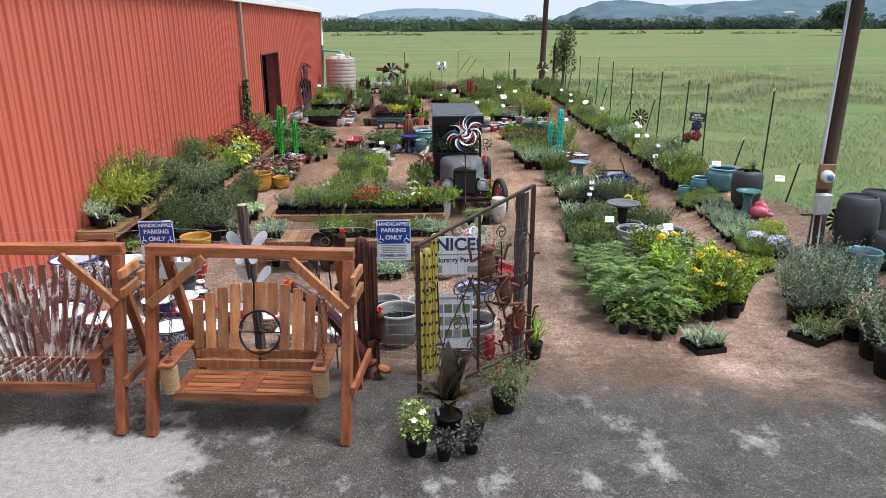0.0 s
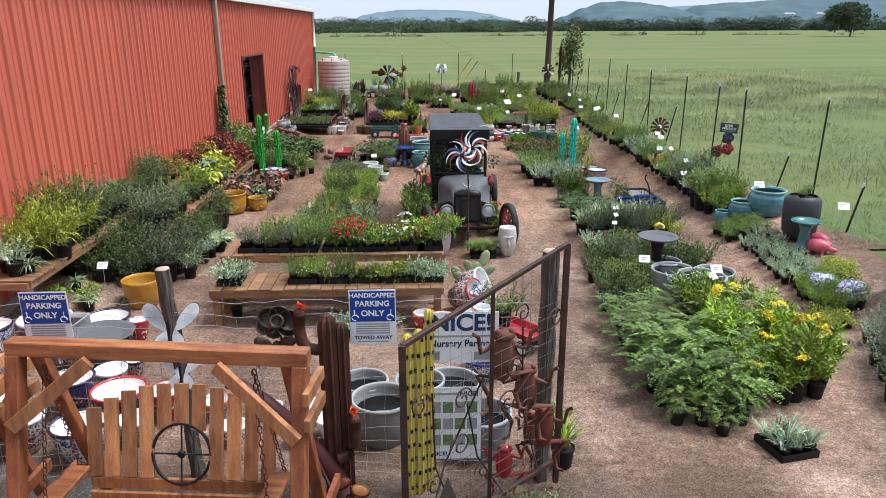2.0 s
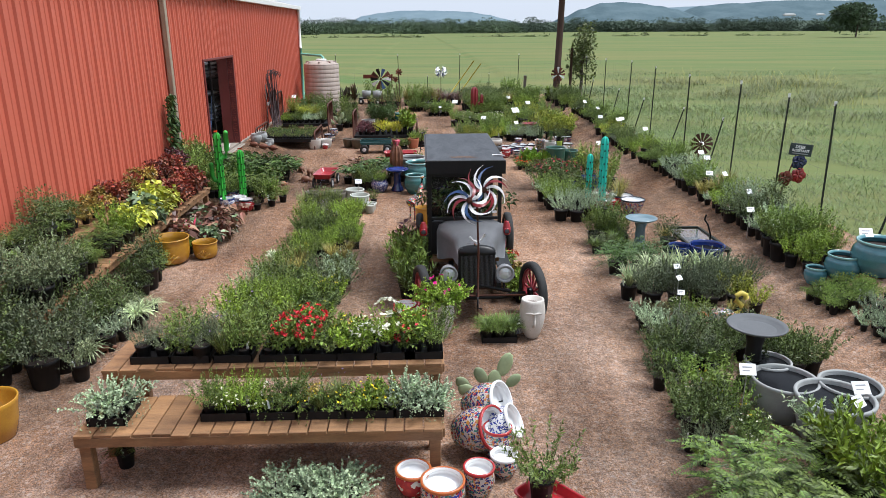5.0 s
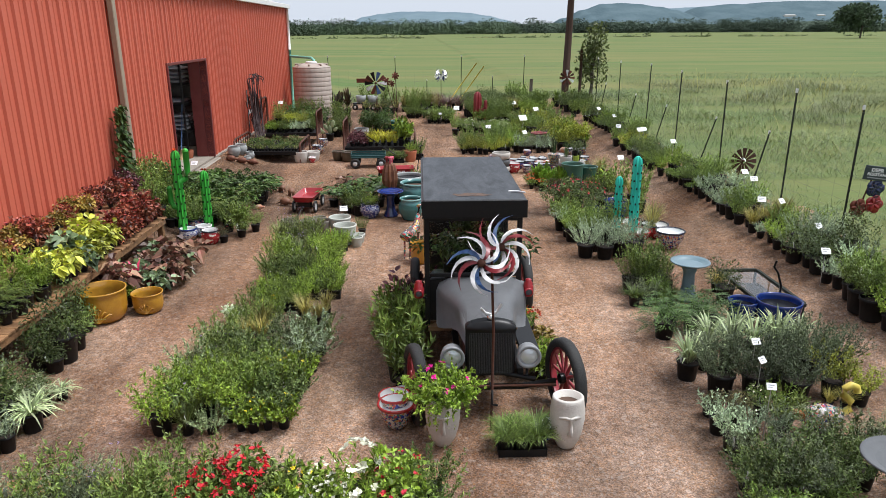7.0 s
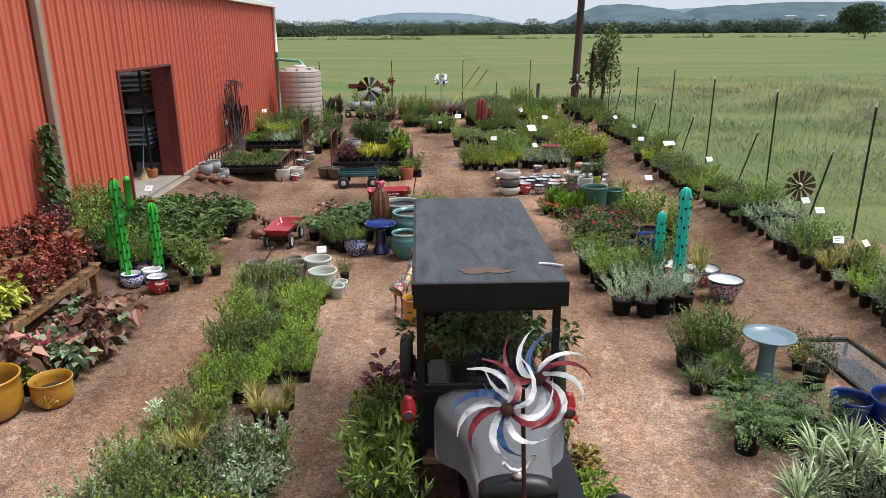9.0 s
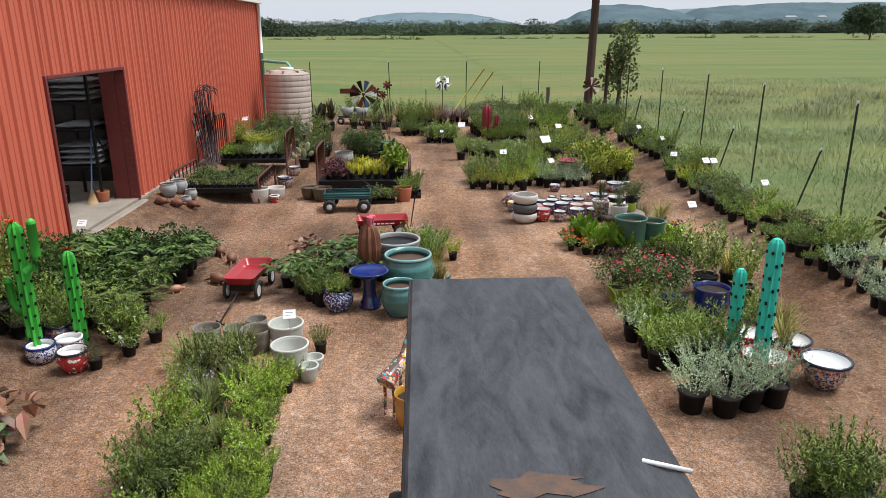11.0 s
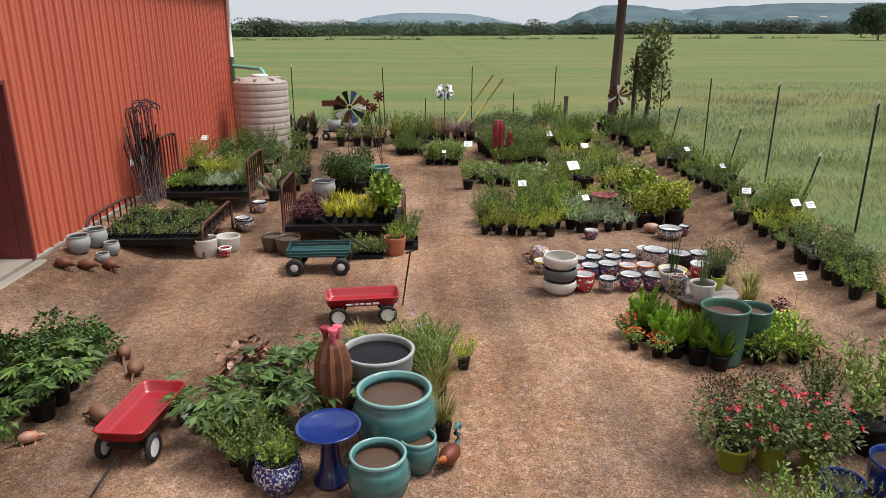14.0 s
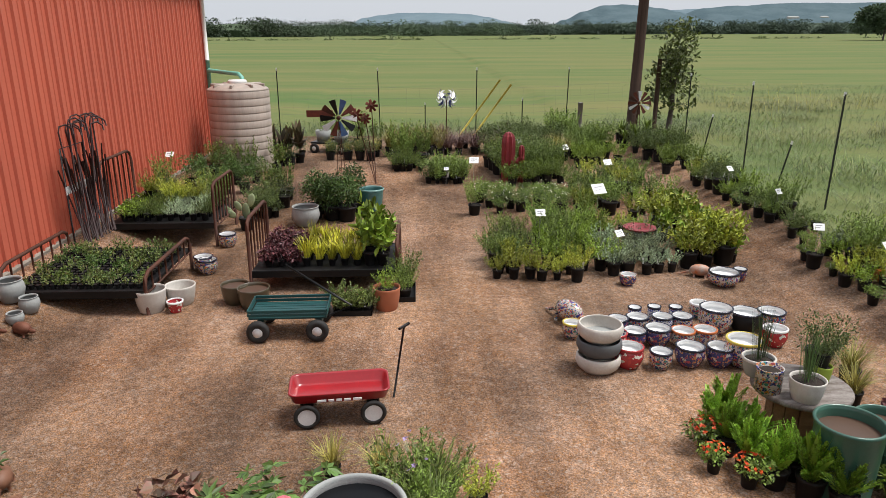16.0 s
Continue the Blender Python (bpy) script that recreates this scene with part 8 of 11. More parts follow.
for x in (CX0 - 0.045, CX1 + 0.055):
    part("side_fascia", boxm(x - 0.008, x + 0.008, CY0 - 0.05, CY1 + 0.06, ROOF - 0.06, ROOF + 0.02, 0.003), M["paint_black"], truck)
part("rear_fascia", boxm(CX0 - 0.045, CX1 + 0.065, CY1 + 0.062, CY1 + 0.078, ROOF - 0.08, ROOF + 0.02, 0.003), M["paint_black"], truck)
part("roof_handle", tubem([(0.30, CY0 + 0.3, ROOF + 0.036), (0.38, CY0 + 0.24, ROOF + 0.05), (0.46, CY0 + 0.22, ROOF + 0.04)], 0.01, 5), M["pale_metal"], truck, "small white roof cleat")
for x0, x1, z0, z1 in ((CX0 + 0.025, CX1 - 0.025, 1.09, 1.13), (CX0 + 0.025, CX1 - 0.025, 1.68, 1.72)):
    part("windscreen_frame", boxm(x0, x1, CY0 - 0.035, CY0 - 0.005, z0, z1, 0.004), M["paint_black"], truck)
ws = part("windscreen", boxm(CX0 + 0.025, CX1 - 0.025, CY0 - 0.022, CY0 - 0.018, 1.131, 1.679), M["glass"], truck, "clear windscreen glass")
ws.visible_shadow = False
part("dashboard", boxm(CX0 + 0.025, CX1 - 0.025, CY0, CY0 + 0.06, 0.6, 1.05, 0.004), M["paint_black"], truck)
# unseen panel, added to block light so the cab looks dark through the windscreen
part("rear_panel", boxm(CX0 + 0.025, CX1 - 0.025, 2.08, 2.1, 0.571, ROOF - 0.03, 0.004), M["paint_black"], truck)
part("seat", boxm(CX0 + 0.05, CX1 - 0.05, 1.5, 1.95, 0.571, 0.84, 0.04), M["stone_dark"], truck)
part("sticker", boxm(0.28, 0.34, CY0 - 0.027, CY0 - 0.0235, 1.18, 1.21), M["sign_white"], truck, "small white windscreen sticker")
for x in (-0.35, 0.35):
    hl = part("headlight", lathem([(0, -0.15), (0.05, -0.14), (0.095, -0.07), (0.112, 0.02), (0.115, 0.05), (0.108, 0.058), (0.084, 0.05), (0.08, 0.02), (0, 0.0)], 24, pose(x, -0.02, 0.66, 90, 0, 0)), M["paint_grey"], truck, "grey round headlight bowl")
    part("lens", lathem([(0.081, 0.03), (0.055, 0.046), (0, 0.055)], 20, pose(x, -0.02, 0.66, 90, 0, 0)), lens_mat, hl, "clear glass headlight lens")
    part("headlight_post", tubem([(x, 0.03, 0.42), (x, 0.03, 0.56)], 0.014, 6), M["paint_black"], truck)
for x in (CX0 - 0.09, CX1 + 0.09):
    lm = part("side_lamp", lathem([(0, 0), (0.045, 0.0), (0.05, 0.015), (0.055, 0.1), (0.045, 0.115), (0.047, 0.14), (0.03, 0.16), (0.034, 0.175), (0, 0.19)], 16, pose(x, CY0 - 0.1, 0.9)), M["paint_red"], truck, "red oil side lamp")
    part("bezel", lathem([(0.034, 0), (0.045, 0.002), (0.045, 0.02), (0.034, 0.022)], 16, pose(x, CY0 - 0.145, 0.955, 90, 0, 0)), M["paint_red"], lm)
    part("lamp_lens", lathem([(0.034, 0.004), (0.025, 0.015), (0, 0.018)], 16, pose(x, CY0 - 0.145, 0.955, 90, 0, 0)), M["stone_dark"], lm, "dark glass lamp lens")
    part("lamp_bracket", tubem([(x, CY0 - 0.1, 0.905), (x * 0.85, CY0, 0.85)], 0.012, 5), M["paint_black"], truck)
# greenery displayed in the cab and bed
for x, y, k, s in ((0.62, 15.25, "bigleaf", 0.85), (1.05, 15.2, "bigleaf", 0.8), (0.85, 15.4, "bigleaf", 0.8), (0.85, 16.2, "split_leaf", 0.62), (0.6, 16.7, "dark_shrub", 0.8), (1.1, 16.75, "silver", 1.0)):
    plant(k, x, y, s, 0.574 + (0.27 if y < 15.6 else 0))

# ---- wind spinner before the windscreen ----
spin = thing("wind_spinner", pose(0.87, 13.42, 0), "red, white and blue metal wind spinner on a rusty pole", "wind spinner")
part("pole", tubem([(0, 0.06, 0), (0, 0.03, 1.0), (-0.03, 0.02, 1.74)], 0.012, 8), M["rust"], spin)


def rotor(cx, cz, y, r, n, start, tilt, curl=1.25):
    hub = part("hub", lathem([(0, -0.03), (0.035, -0.02), (0.035, 0.02), (0, 0.03)], 14, pose(cx, y, cz, 90 + tilt, 0, 0)), M["rust"], spin)
    for i in range(n):
        a0 = start + 2 * math.pi * i / n + 0.16 * math.sin(i * 2.3 + start)
        bm = bmesh.new()
        vs = []
        for j in range(8):
            t = j / 7
            rr = r * (0.1 + 0.9 * t)
            a = a0 + curl * t ** 1.5
            w = 0.021 * math.sin(math.pi * min(1, 0.1 + 0.88 * t)) ** 0.7
            u, v = Vector((math.cos(a), 0, math.sin(a))), Vector((-math.sin(a), 0, math.cos(a)))
            c = u * rr + Vector((0, -0.07 * math.sin(math.pi * t), 0))
            vs.append((bm.verts.new(c + v * w), bm.verts.new(c - v * w + Vector((0, 0.02, 0)))))
        for p, q in zip(vs, vs[1:]):
            bm.faces.new((p[0], q[0], q[1], p[1])).smooth = True
        bmesh.ops.solidify(bm, geom=bm.faces[:], thickness=0.003)
        # white comes twice per cycle: extra white paint stands for sky reflected in blades
        ob = part("blade", bm, M[("pale_metal", "spin_red", "pale_metal", "spin_blue")[i % 4]], spin)
        ob.matrix_basis = pose(cx, y, cz, tilt, 0, 0)


rotor(-0.12, 1.66, -0.05, 0.29, 11, 0.2, -14, 1.15)
rotor(0.06, 1.75, 0.1, 0.29, 11, 0.5, -8, -1.15)

# ---- head-shaped planters, kept as plain vessels ----
for x, y, h in ((0.42, 13.28, 0.47), (1.5, 13.2, 0.5)):
    ob = thing("stone_planter", pose(x, y, 0), "tall pale cast-stone planter of rounded upright shape", "planter", "pale stone planters")
    bm = lathem([(0, 0), (0.055, 0), (0.075, 0.015), (0.108, h * 0.16), (0.137, h * 0.36), (0.152, h * 0.58), (0.152, h * 0.74), (0.138, h * 0.93), (0.136, h * 0.985), (0.128, h), (0.105, h), (0.098, h * 0.88), (0, h * 0.86)], 28, None, 0.92)
    tube(bm, [(0.0, -0.145, h * 0.72), (0.0, -0.165, h * 0.55), (0.0, -0.16, h * 0.42), (0, -0.12, h * 0.38)], 0.014, 6, taper=0.024)
    tube(bm, [(-0.09, -0.105, h * 0.7), (-0.04, -0.142, h * 0.73), (0, -0.148, h * 0.7), (0.04, -0.142, h * 0.73), (0.09, -0.105, h * 0.7)], 0.012, 6)
    part("body", bm, M["stone_white"], ob)
    part("soil", lathem([(0.1, h * 0.88), (0, h * 0.89)], 16), M["brown_soil"], ob)
plant("moss_rose", 0.42, 13.26, 1.1, 0.41)

# ---- red wagons ----
def red_wagon(x, y, rz, handle_up, label, size=1.0):
    ob = thing("red_wagon", pose(x, y, 0, 0, 0, rz) @ Matrix.Scale(size, 4), label, "wagon", "red wagons")
    L, W, z0, z1 = 0.9, 0.42, 0.225, 0.335
    bm = bmesh.new()
    rings = []
    def rr(hl, hw, z, n=5, cr=0.07):
        out = []
        for sx, sy, a0 in ((1, 1, 0), (-1, 1, 90), (-1, -1, 180), (1, -1, 270)):
            for k in range(n):
                a = radians(a0 + 90 * k / (n - 1))
                out.append(bm.verts.new((sx * (hl - cr) + cr * math.cos(a), sy * (hw - cr) + cr * math.sin(a), z)))
        return out
    for hl, hw, z in ((L / 2 - 0.05, W / 2 - 0.05, z0), (L / 2 - 0.02, W / 2 - 0.02, z0 + 0.02), (L / 2, W / 2, z1 - 0.01), (L / 2 + 0.012, W / 2 + 0.012, z1), (L / 2 + 0.004, W / 2 + 0.004, z1 + 0.008), (L / 2 - 0.012, W / 2 - 0.012, z1 - 0.005), (L / 2 - 0.03, W / 2 - 0.03, z0 + 0.03), (L / 2 - 0.06, W / 2 - 0.06, z0 + 0.015)):
        rings.append(rr(hl, hw, z))
    for a, b in zip(rings, rings[1:]):
        n = len(a)
        for i in range(n):
            bm.faces.new((a[i], a[(i + 1) % n], b[(i + 1) % n], b[i])).smooth = True
    bm.faces.new(list(reversed(rings[0]))), bm.faces.new(rings[-1])
    part("body", bm, M["paint_red"], ob)
    bars = bmesh.new()
    for k, (a, b) in enumerate(((-0.2, -0.12), (-0.1, -0.05), (-0.03, 0.02), (0.04, 0.1), (0.12, 0.2))):
        box(bars, a, b, -W / 2 - 0.016, -W / 2 - 0.004, z0 + 0.042, z0 + 0.06)
    part("lettering", bars, M["sign_white"], ob, "plain white bars of lettering")
    for ax in (-0.3, 0.3):
        part("axle", tubem([(ax, -0.2, 0.12), (ax, 0.2, 0.12)], 0.009, 6), M["black"], ob)
        part("bracket", boxm(ax - 0.06, ax + 0.06, -0.14, 0.14, 0.12, 0.225, 0.01), M["paint_black"], ob)
        for s in (-1, 1):
            w = part("wheel", lathem([(0.082, -0.018), (0.112, -0.02), (0.12, 0), (0.112, 0.02), (0.082, 0.018), (0.082, -0.018)], 24, pose(ax, s * 0.215, 0.12, 90, 0, 0)), M["rubber"], ob, "black rubber wheel")
            part("hubcap", lathem([(0.084, -0.012), (0.084, 0.012), (0.06, 0.017), (0.015, 0.024), (0, 0.026)], 20, pose(ax, s * 0.215, 0.12, 90 * s, 0, 0)), M["pale_metal"], w, "white hubcap")
            part("hubcap", lathem([(0, -0.01), (0.084, -0.012)], 20, pose(ax, s * 0.215, 0.12, 90 * s, 0, 0)), M["pale_metal"], w, "white hubcap")
    end = Vector((0.5, 0, 0.14))
    tip = Vector((0.62, 0.1, 0.82)) if handle_up == 1 else (Vector((1.2, 0.02, 0.03)) if handle_up == 0 else Vector((0.75, 0.0, 0.8)))
    part("handle", tubem([end, tip], 0.011, 6), M["paint_black"], ob, "black steel pull handle")
    d = Vector((0.05, 0.06, 0))
    part("grip", tubem([tip - d, tip + d], 0.014, 8), M["paint_black"], ob)


red_wagon(-2.05, 21.95, -96, 0, "red pull wagon with its handle lying on the gravel")
red_wagon(-0.34, 24.62, 6, 1, "red pull wagon with its handle propped upright", 1.0)
red_wagon(1.2, 9.75, -50, 2, "red pull wagon carrying a potted shrub", 0.8)
plant("bushy", 1.06, 9.92, 1.15, 0.19)

# ---- green garden cart ----
cart = thing("garden_cart", pose(-1.13, 26.55, 0, 0, 0, 1.5), "dark green slatted garden cart on fat black tyres", "cart")
part("frame", boxm(-0.45, 0.45, -0.24, 0.24, 0.26, 0.29, 0.008), M["hunter"], cart)
for y0, y1 in ((-0.255, -0.24), (0.24, 0.255)):
    for z in (0.3, 0.345):
        part("side_slat", boxm(-0.45, 0.45, y0, y1, z, z + 0.035, 0.003), M["hunter"], cart)
for x in (-0.455, 0.455):
    for z in (0.3, 0.345):
        part("end_slat", boxm(x - 0.007, x + 0.007, -0.24, 0.24, z, z + 0.035, 0.003), M["hunter"], cart)
for i in range(6):
    part("deck_slat", boxm(-0.44, 0.44, -0.225 + i * 0.077, -0.16 + i * 0.077, 0.292, 0.302, 0.002), M["hunter"], cart)
for x in (-0.34, 0.34):
    part("axle", tubem([(x, -0.25, 0.13), (x, 0.25, 0.13)], 0.012, 6), M["black"], cart)
    part("strut", boxm(x - 0.04, x + 0.04, -0.1, 0.1, 0.13, 0.26, 0.01), M["hunter"], cart)
    for s in (-1, 1):
        w = part("wheel", lathem([(0.055, -0.035), (0.1, -0.045), (0.128, -0.03), (0.132, 0), (0.128, 0.03), (0.1, 0.045), (0.055, 0.035), (0.055, -0.035)], 24, pose(x, s * 0.29, 0.132, 90, 0, 0)), M["rubber"], cart, "fat black tyre")
        part("hub", lathem([(0, -0.04), (0.058, -0.036), (0.058, 0.036), (0, 0.04)], 18, pose(x, s * 0.29, 0.132, 90, 0, 0)), M["pale_metal"], w, "pale wheel hub")
part("handle", tubem([(0.45, 0, 0.2), (0.72, 0.05, 0.3), (-0.05, 0.15, 0.8)], 0.014, 6), M["paint_black"], cart)
tray(-0.45, 27.15, 0.0, ["herb"], 4, 2, 1.1, (0.5, 0.3))
tray(0.2, 27.75, 0.0, ["green_shrub"], 1, 3, 0.8, (0.3, 0.6))


# ---- iron bedsteads used as plant stands ----
def bedstead(x0, x1, y0, y1, z, head, foot, kinds, label, nx, ny, s, along=1, seedlings=False):
    ob = thing("iron_bedstead", pose(0, 0, 0), label, "bedstead", "iron bedsteads")
    zb = gz((x0 + x1) / 2, (y0 + y1) / 2)
    for x, h, name in ((x0, head, "headboard"), (x1, foot, "footboard")):
        c = 0.16
        pts = [(x, y0, gz(x, y0)), (x, y0, zb + h - c), (x, y0 + c * 0.3, zb + h - c * 0.3), (x, y0 + c, zb + h), (x, y1 - c, zb + h), (x, y1 - c * 0.3, zb + h - c * 0.3), (x, y1, zb + h - c), (x, y1, gz(x, y1))]
        b = part(name, tubem(pts, 0.026, 8), M["rust"], ob)
        part("cross_bar", tubem([(x, y0, zb + z * 0.8), (x, y1, zb + z * 0.8)], 0.012, 6), M["rust"], b)
        for i in range(1, 7):
            y = y0 + (y1 - y0) * i / 7
            part("spindle", tubem([(x, y, zb + z * 0.8), (x, y, zb + h - (0.01 if 1 < i < 6 else 0.02))], 0.014, 6), M["rust"], b)
    for y in (y0, y1):
        part("side_rail", boxm(x0, x1, y - 0.018, y + 0.018, zb + z - 0.1, zb + z, 0.003), M["paint_black"], ob)
    part("base", boxm(x0 + 0.02, x1 - 0.02, y0 + 0.02, y1 - 0.02, zb + z - 0.05, zb + z - 0.005, 0.003), M["black"], ob, "black mesh base")
    dz = z - 0.0045
    if not seedlings:
        ks = kinds.split()
        for j in range(ny):
            for i in range(nx):
                x, y = x0 + 0.12 + (x1 - x0 - 0.24) * (i + 0.5) / nx, y0 + 0.08 + (y1 - y0 - 0.16) * (j + 0.5) / ny
                k = ks[min(len(ks) - 1, int((i if along else j) / (nx if along else ny) * len(ks)))]
                plant(k, x, y, s * SEEDS.uniform(0.85, 1.12), dz + zb - gz(x, y))
        return
    # hundreds of plug seedlings, joined
    rng = np.random.default_rng(77)
    by = {}
    cells = bmesh.new()
    tags = bmesh.new()
    for j in range(16):
        for i in range(18):
            x, y = x0 + 0.08 + (x1 - x0 - 0.16) * (i + 0.5) / 18, y0 + 0.06 + (y1 - y0 - 0.12) * (j + 0.5) / 16
            lathe(cells, [(0.03, 0.0), (0.04, 0.06), (0.036, 0.06), (0, 0.05)], 6, Matrix.Translation((x, y, zb + dz)))
            if rng.random() < 0.48 + 0.45 * (math.sin(i * 0.9 + j * 0.5) * math.sin(j * 0.8) > 0.25):
                continue
            k = ("herb", "feather", "dark", "broad")[int(rng.integers(0, 4)) if rng.random() < 0.35 else int(3.99 * ((i * 0.05 + j * 0.07) % 1))]
            by.setdefault(k, []).append(tuple(q + (x, y, zb + dz) if n == 0 else q for n, q in enumerate(sprigs(rng, 8, 8, 0.08, 0.07 + 0.09 * rng.random() + 0.1 * (j > 10 and i % 5 > 2), 0.05, 0.036, 0.015, 0.7, 0.5, 0.1))))
            if rng.random() < 0.75:
                box(tags, -0.007, 0.007, -0.0005, 0.0005, 0, 0.075, 0, pose(x + 0.02, y, zb + dz + 0.05, 10, 5, 0))
    sd = tagged(mesh_ob("seedling_trays", cells, M["black"]), "trays of small mixed seedlings on the iron bedstead", "seedlings", kind="stuff")
    for k, pieces in by.items():
        leaf_mesh("foliage", joined(*pieces), LF[k], sd)["kind"] = "stuff"
    part("plant_tags", tags, mat("cream_tag", (0.62, 0.55, 0.34), 0.5), sd, "cream plastic tags")["kind"] = "stuff"


bedstead(-4.82, -3.05, 27.15, 28.95, 0.3, 0.62, 0.5, "herb_yellow herb herb_wispy", "long rusty iron bedstead filled with trays of seedlings", 12, 10, 0.6, 1, True)
bedstead(-4.75, -2.98, 30.1, 31.4, 0.4, 1.42, 1.05, "croton bushy silver silver bushy", "tall rusty iron bedstead holding pots of foliage", 8, 5, 0.75)
for x, y in ((-4.35, 31.1), (-4.1, 31.2), (-3.85, 31.1), (-3.6, 31.2), (-3.95, 30.95)):
    plant("bamboo", x, y, 0.78, 0.4)
bedstead(-1.92, 0.1, 27.95, 29.2, 0.3, 1.02, 0.68, "coleus_purple coleus_purple gold_willow gold_willow gold_willow fig_leaf fig_leaf", "rusty iron bedstead used as a stand for foliage plants", 10, 4, 1.05)
M["rust_black"] = mat("dark_rusted_iron", (0.014, 0.01, 0.01), 0.6, 0.0, color2=(0.05, 0.012, 0.012), scale=14, amount=0.8)
# shepherd's crooks leaning in a rack by the wall
rack = thing("hook_rack", pose(-4.72, 29.5, 0.36), "rack of black iron shepherd's-crook hooks against the barn", "rack")
part("stand", tubem([(-0.12, -0.35, 0), (-0.12, -0.35, 1.45), (-0.12, 0.35, 1.45), (-0.12, 0.35, 0)], 0.014, 6), M["paint_black"], rack)
rnd = random.Random(9)
for i in range(38):
    y = -0.46 + i * 0.0285
    h = rnd.uniform(1.15, 1.4) if i % 3 else rnd.uniform(1.62, 1.82)
    ox = 0.16 * math.sin(i * 2.4)
    pts = [(rnd.uniform(0.0, 0.16), y * 0.85, 0.0), (-0.02 + ox * 0.8, y * 1.1, h)]
    if i % 3 == 0:
        pts += [(0.8 * ox - 0.01, 1.1 * y + 0.03, h + 0.08), (0.8 * ox + 0.05, 1.1 * y + 0.1, h + 0.1), (0.8 * ox + 0.1, 1.1 * y + 0.16, h + 0.04), (0.8 * ox + 0.11, 1.1 * y + 0.17, h - 0.04)]
    hk = part("hook", tubem(pts, 0.0125, 5), M["rust_black"], rack)
    if i % 2:
        part("label", boxm(-0.075, -0.07, y - 0.025, y + 0.025, 0.78, 0.9), M["tag"], hk, "white paper label")

# ---- cable spool table ----
spool = thing("cable_spool", pose(3.72, 24.1, 0), "weathered wooden cable spool used as a table", "spool table")
part("tabletop", lathem([(0, 0.46), (0.4, 0.46), (0.41, 0.47), (0.41, 0.5), (0.4, 0.51), (0, 0.51)], 32), mat("weathered_spool_top", (0.3, 0.27, 0.25), 0.8, color2=(0.09, 0.065, 0.05), scale=5, amount=1.0, bump=0.3, bump_scale=30, stretch=(1, 4, 1)), spool, "grey weathered round plank top")
part("base", lathem([(0, 0.0), (0.37, 0.0), (0.37, 0.05), (0, 0.05)], 28), M["bench_wood"], spool)
for i in range(14):
    a = i * 2 * math.pi / 14
    part("stave", boxm(0.23, 0.255, -0.052, 0.052, 0.05, 0.46, 0.003, Matrix.Rotation(a, 4, "Z")), M["bench_wood"], spool)
ST = 0.511
vessel("stone_pot", 3.42, 24.3, tub(0.14, 0.17), "stone_grey", "grey pot of rushes on the spool table", "pot", 0.8, "soil", "stone_white", 22, ST)
vessel("painted_pot", 3.38, 24.02, [(0.11, 0), (0.11, 0.2), (0.115, 0.21)], "tal_multi", "pink and brown painted pot on the spool table", "pottery", 0.85, "soil", None, 20, ST)
vessel("white_pot", 3.62, 23.85, tub(0.145, 0.19), "stone_white", "white pot of rushes on the spool table", "pot", 0.85, "soil", None, 24, ST)
vessel("lime_pot", 3.92, 24.15, tub(0.08, 0.15), "lime_pot", "lime-green pot on the spool table", "pot", 0.85, "soil", None, 18, ST)
plant("dark_shrub", 3.97, 24.33, 0.85, ST + 0.004), plant("bushy_dark", 3.9, 24.15, 0.75, ST + 0.13)
LF["rush"] = leaf("dark_rush", (0.06, 0.11, 0.045), (0.09, 0.14, 0.05), 0.3)
for x, y in ((3.42, 24.3), (3.62, 23.85)):
    rs = thing("rush_clump", pose(x, y, ST + 0.15), "upright dark green rushes growing in a pot", "rush")
    leaf_mesh("foliage", tuft(np.random.default_rng(int(x * 100)), 45, 0.13, 0, 0.52, 0.007, 0.1, 1, 0.07), LF["rush"], rs)["kind"] = "stuff"


# ---- front fence, gate and signs ----
def text_part(body, size, material, parent, x, z, y, name="lettering", label="", align="CENTER"):
    cu = bpy.data.curves.new(name, "FONT")
    cu.body, cu.size, cu.extrude, cu.align_x, cu.align_y = body, size, 0.0008, align, "CENTER"
    cu.offset = size * 0.028
    tmp = bpy.data.objects.new(name, cu)
    scene.collection.objects.link(tmp)
    me = bpy.data.meshes.new_from_object(tmp.evaluated_get(bpy.context.evaluated_depsgraph_get()))
    bpy.data.objects.remove(tmp)
    me.materials.clear()
    me.materials.append(material)
    ob = new(name, me)
    ob.parent = parent
    ob.matrix_basis = pose(x, y, z, 90, 0, 0)
    if label:
        ob["label"] = label
    return ob


def wood_post(x, y, h, r, lean=0.0):
    ob = thing("wooden_post", pose(x, y, 0, 0, lean, 0), "dark split cedar fence post with a pale sawn top", "fence post", "wooden fence posts")
    bm = bmesh.new()
    rr = random.Random(int(x * 50))
    n, rings = 16, []
    for z in np.linspace(0, h, 15):
        rings.append([bm.verts.new(((r + rr.uniform(-0.017, 0.014)) * math.cos(2 * math.pi * i / n), (r + rr.uniform(-0.017, 0.014)) * math.sin(2 * math.pi * i / n), z)) for i in range(n)])
    for a, b in zip(rings, rings[1:]):
        for i in range(n):
            bm.faces.new((a[i], a[(i + 1) % n], b[(i + 1) % n], b[i]))
    part("post", bm, M["post_wood"], ob)
    part("sawn_top", lathem([(r * 0.97, h - 0.004), (r * 0.9, h + 0.006), (0, h + 0.008)], 16), mat("sawn_end_grain", (0.5, 0.4, 0.29), 0.9, color2=(0.33, 0.25, 0.17), scale=30, amount=0.8), ob, "pale sawn end grain")


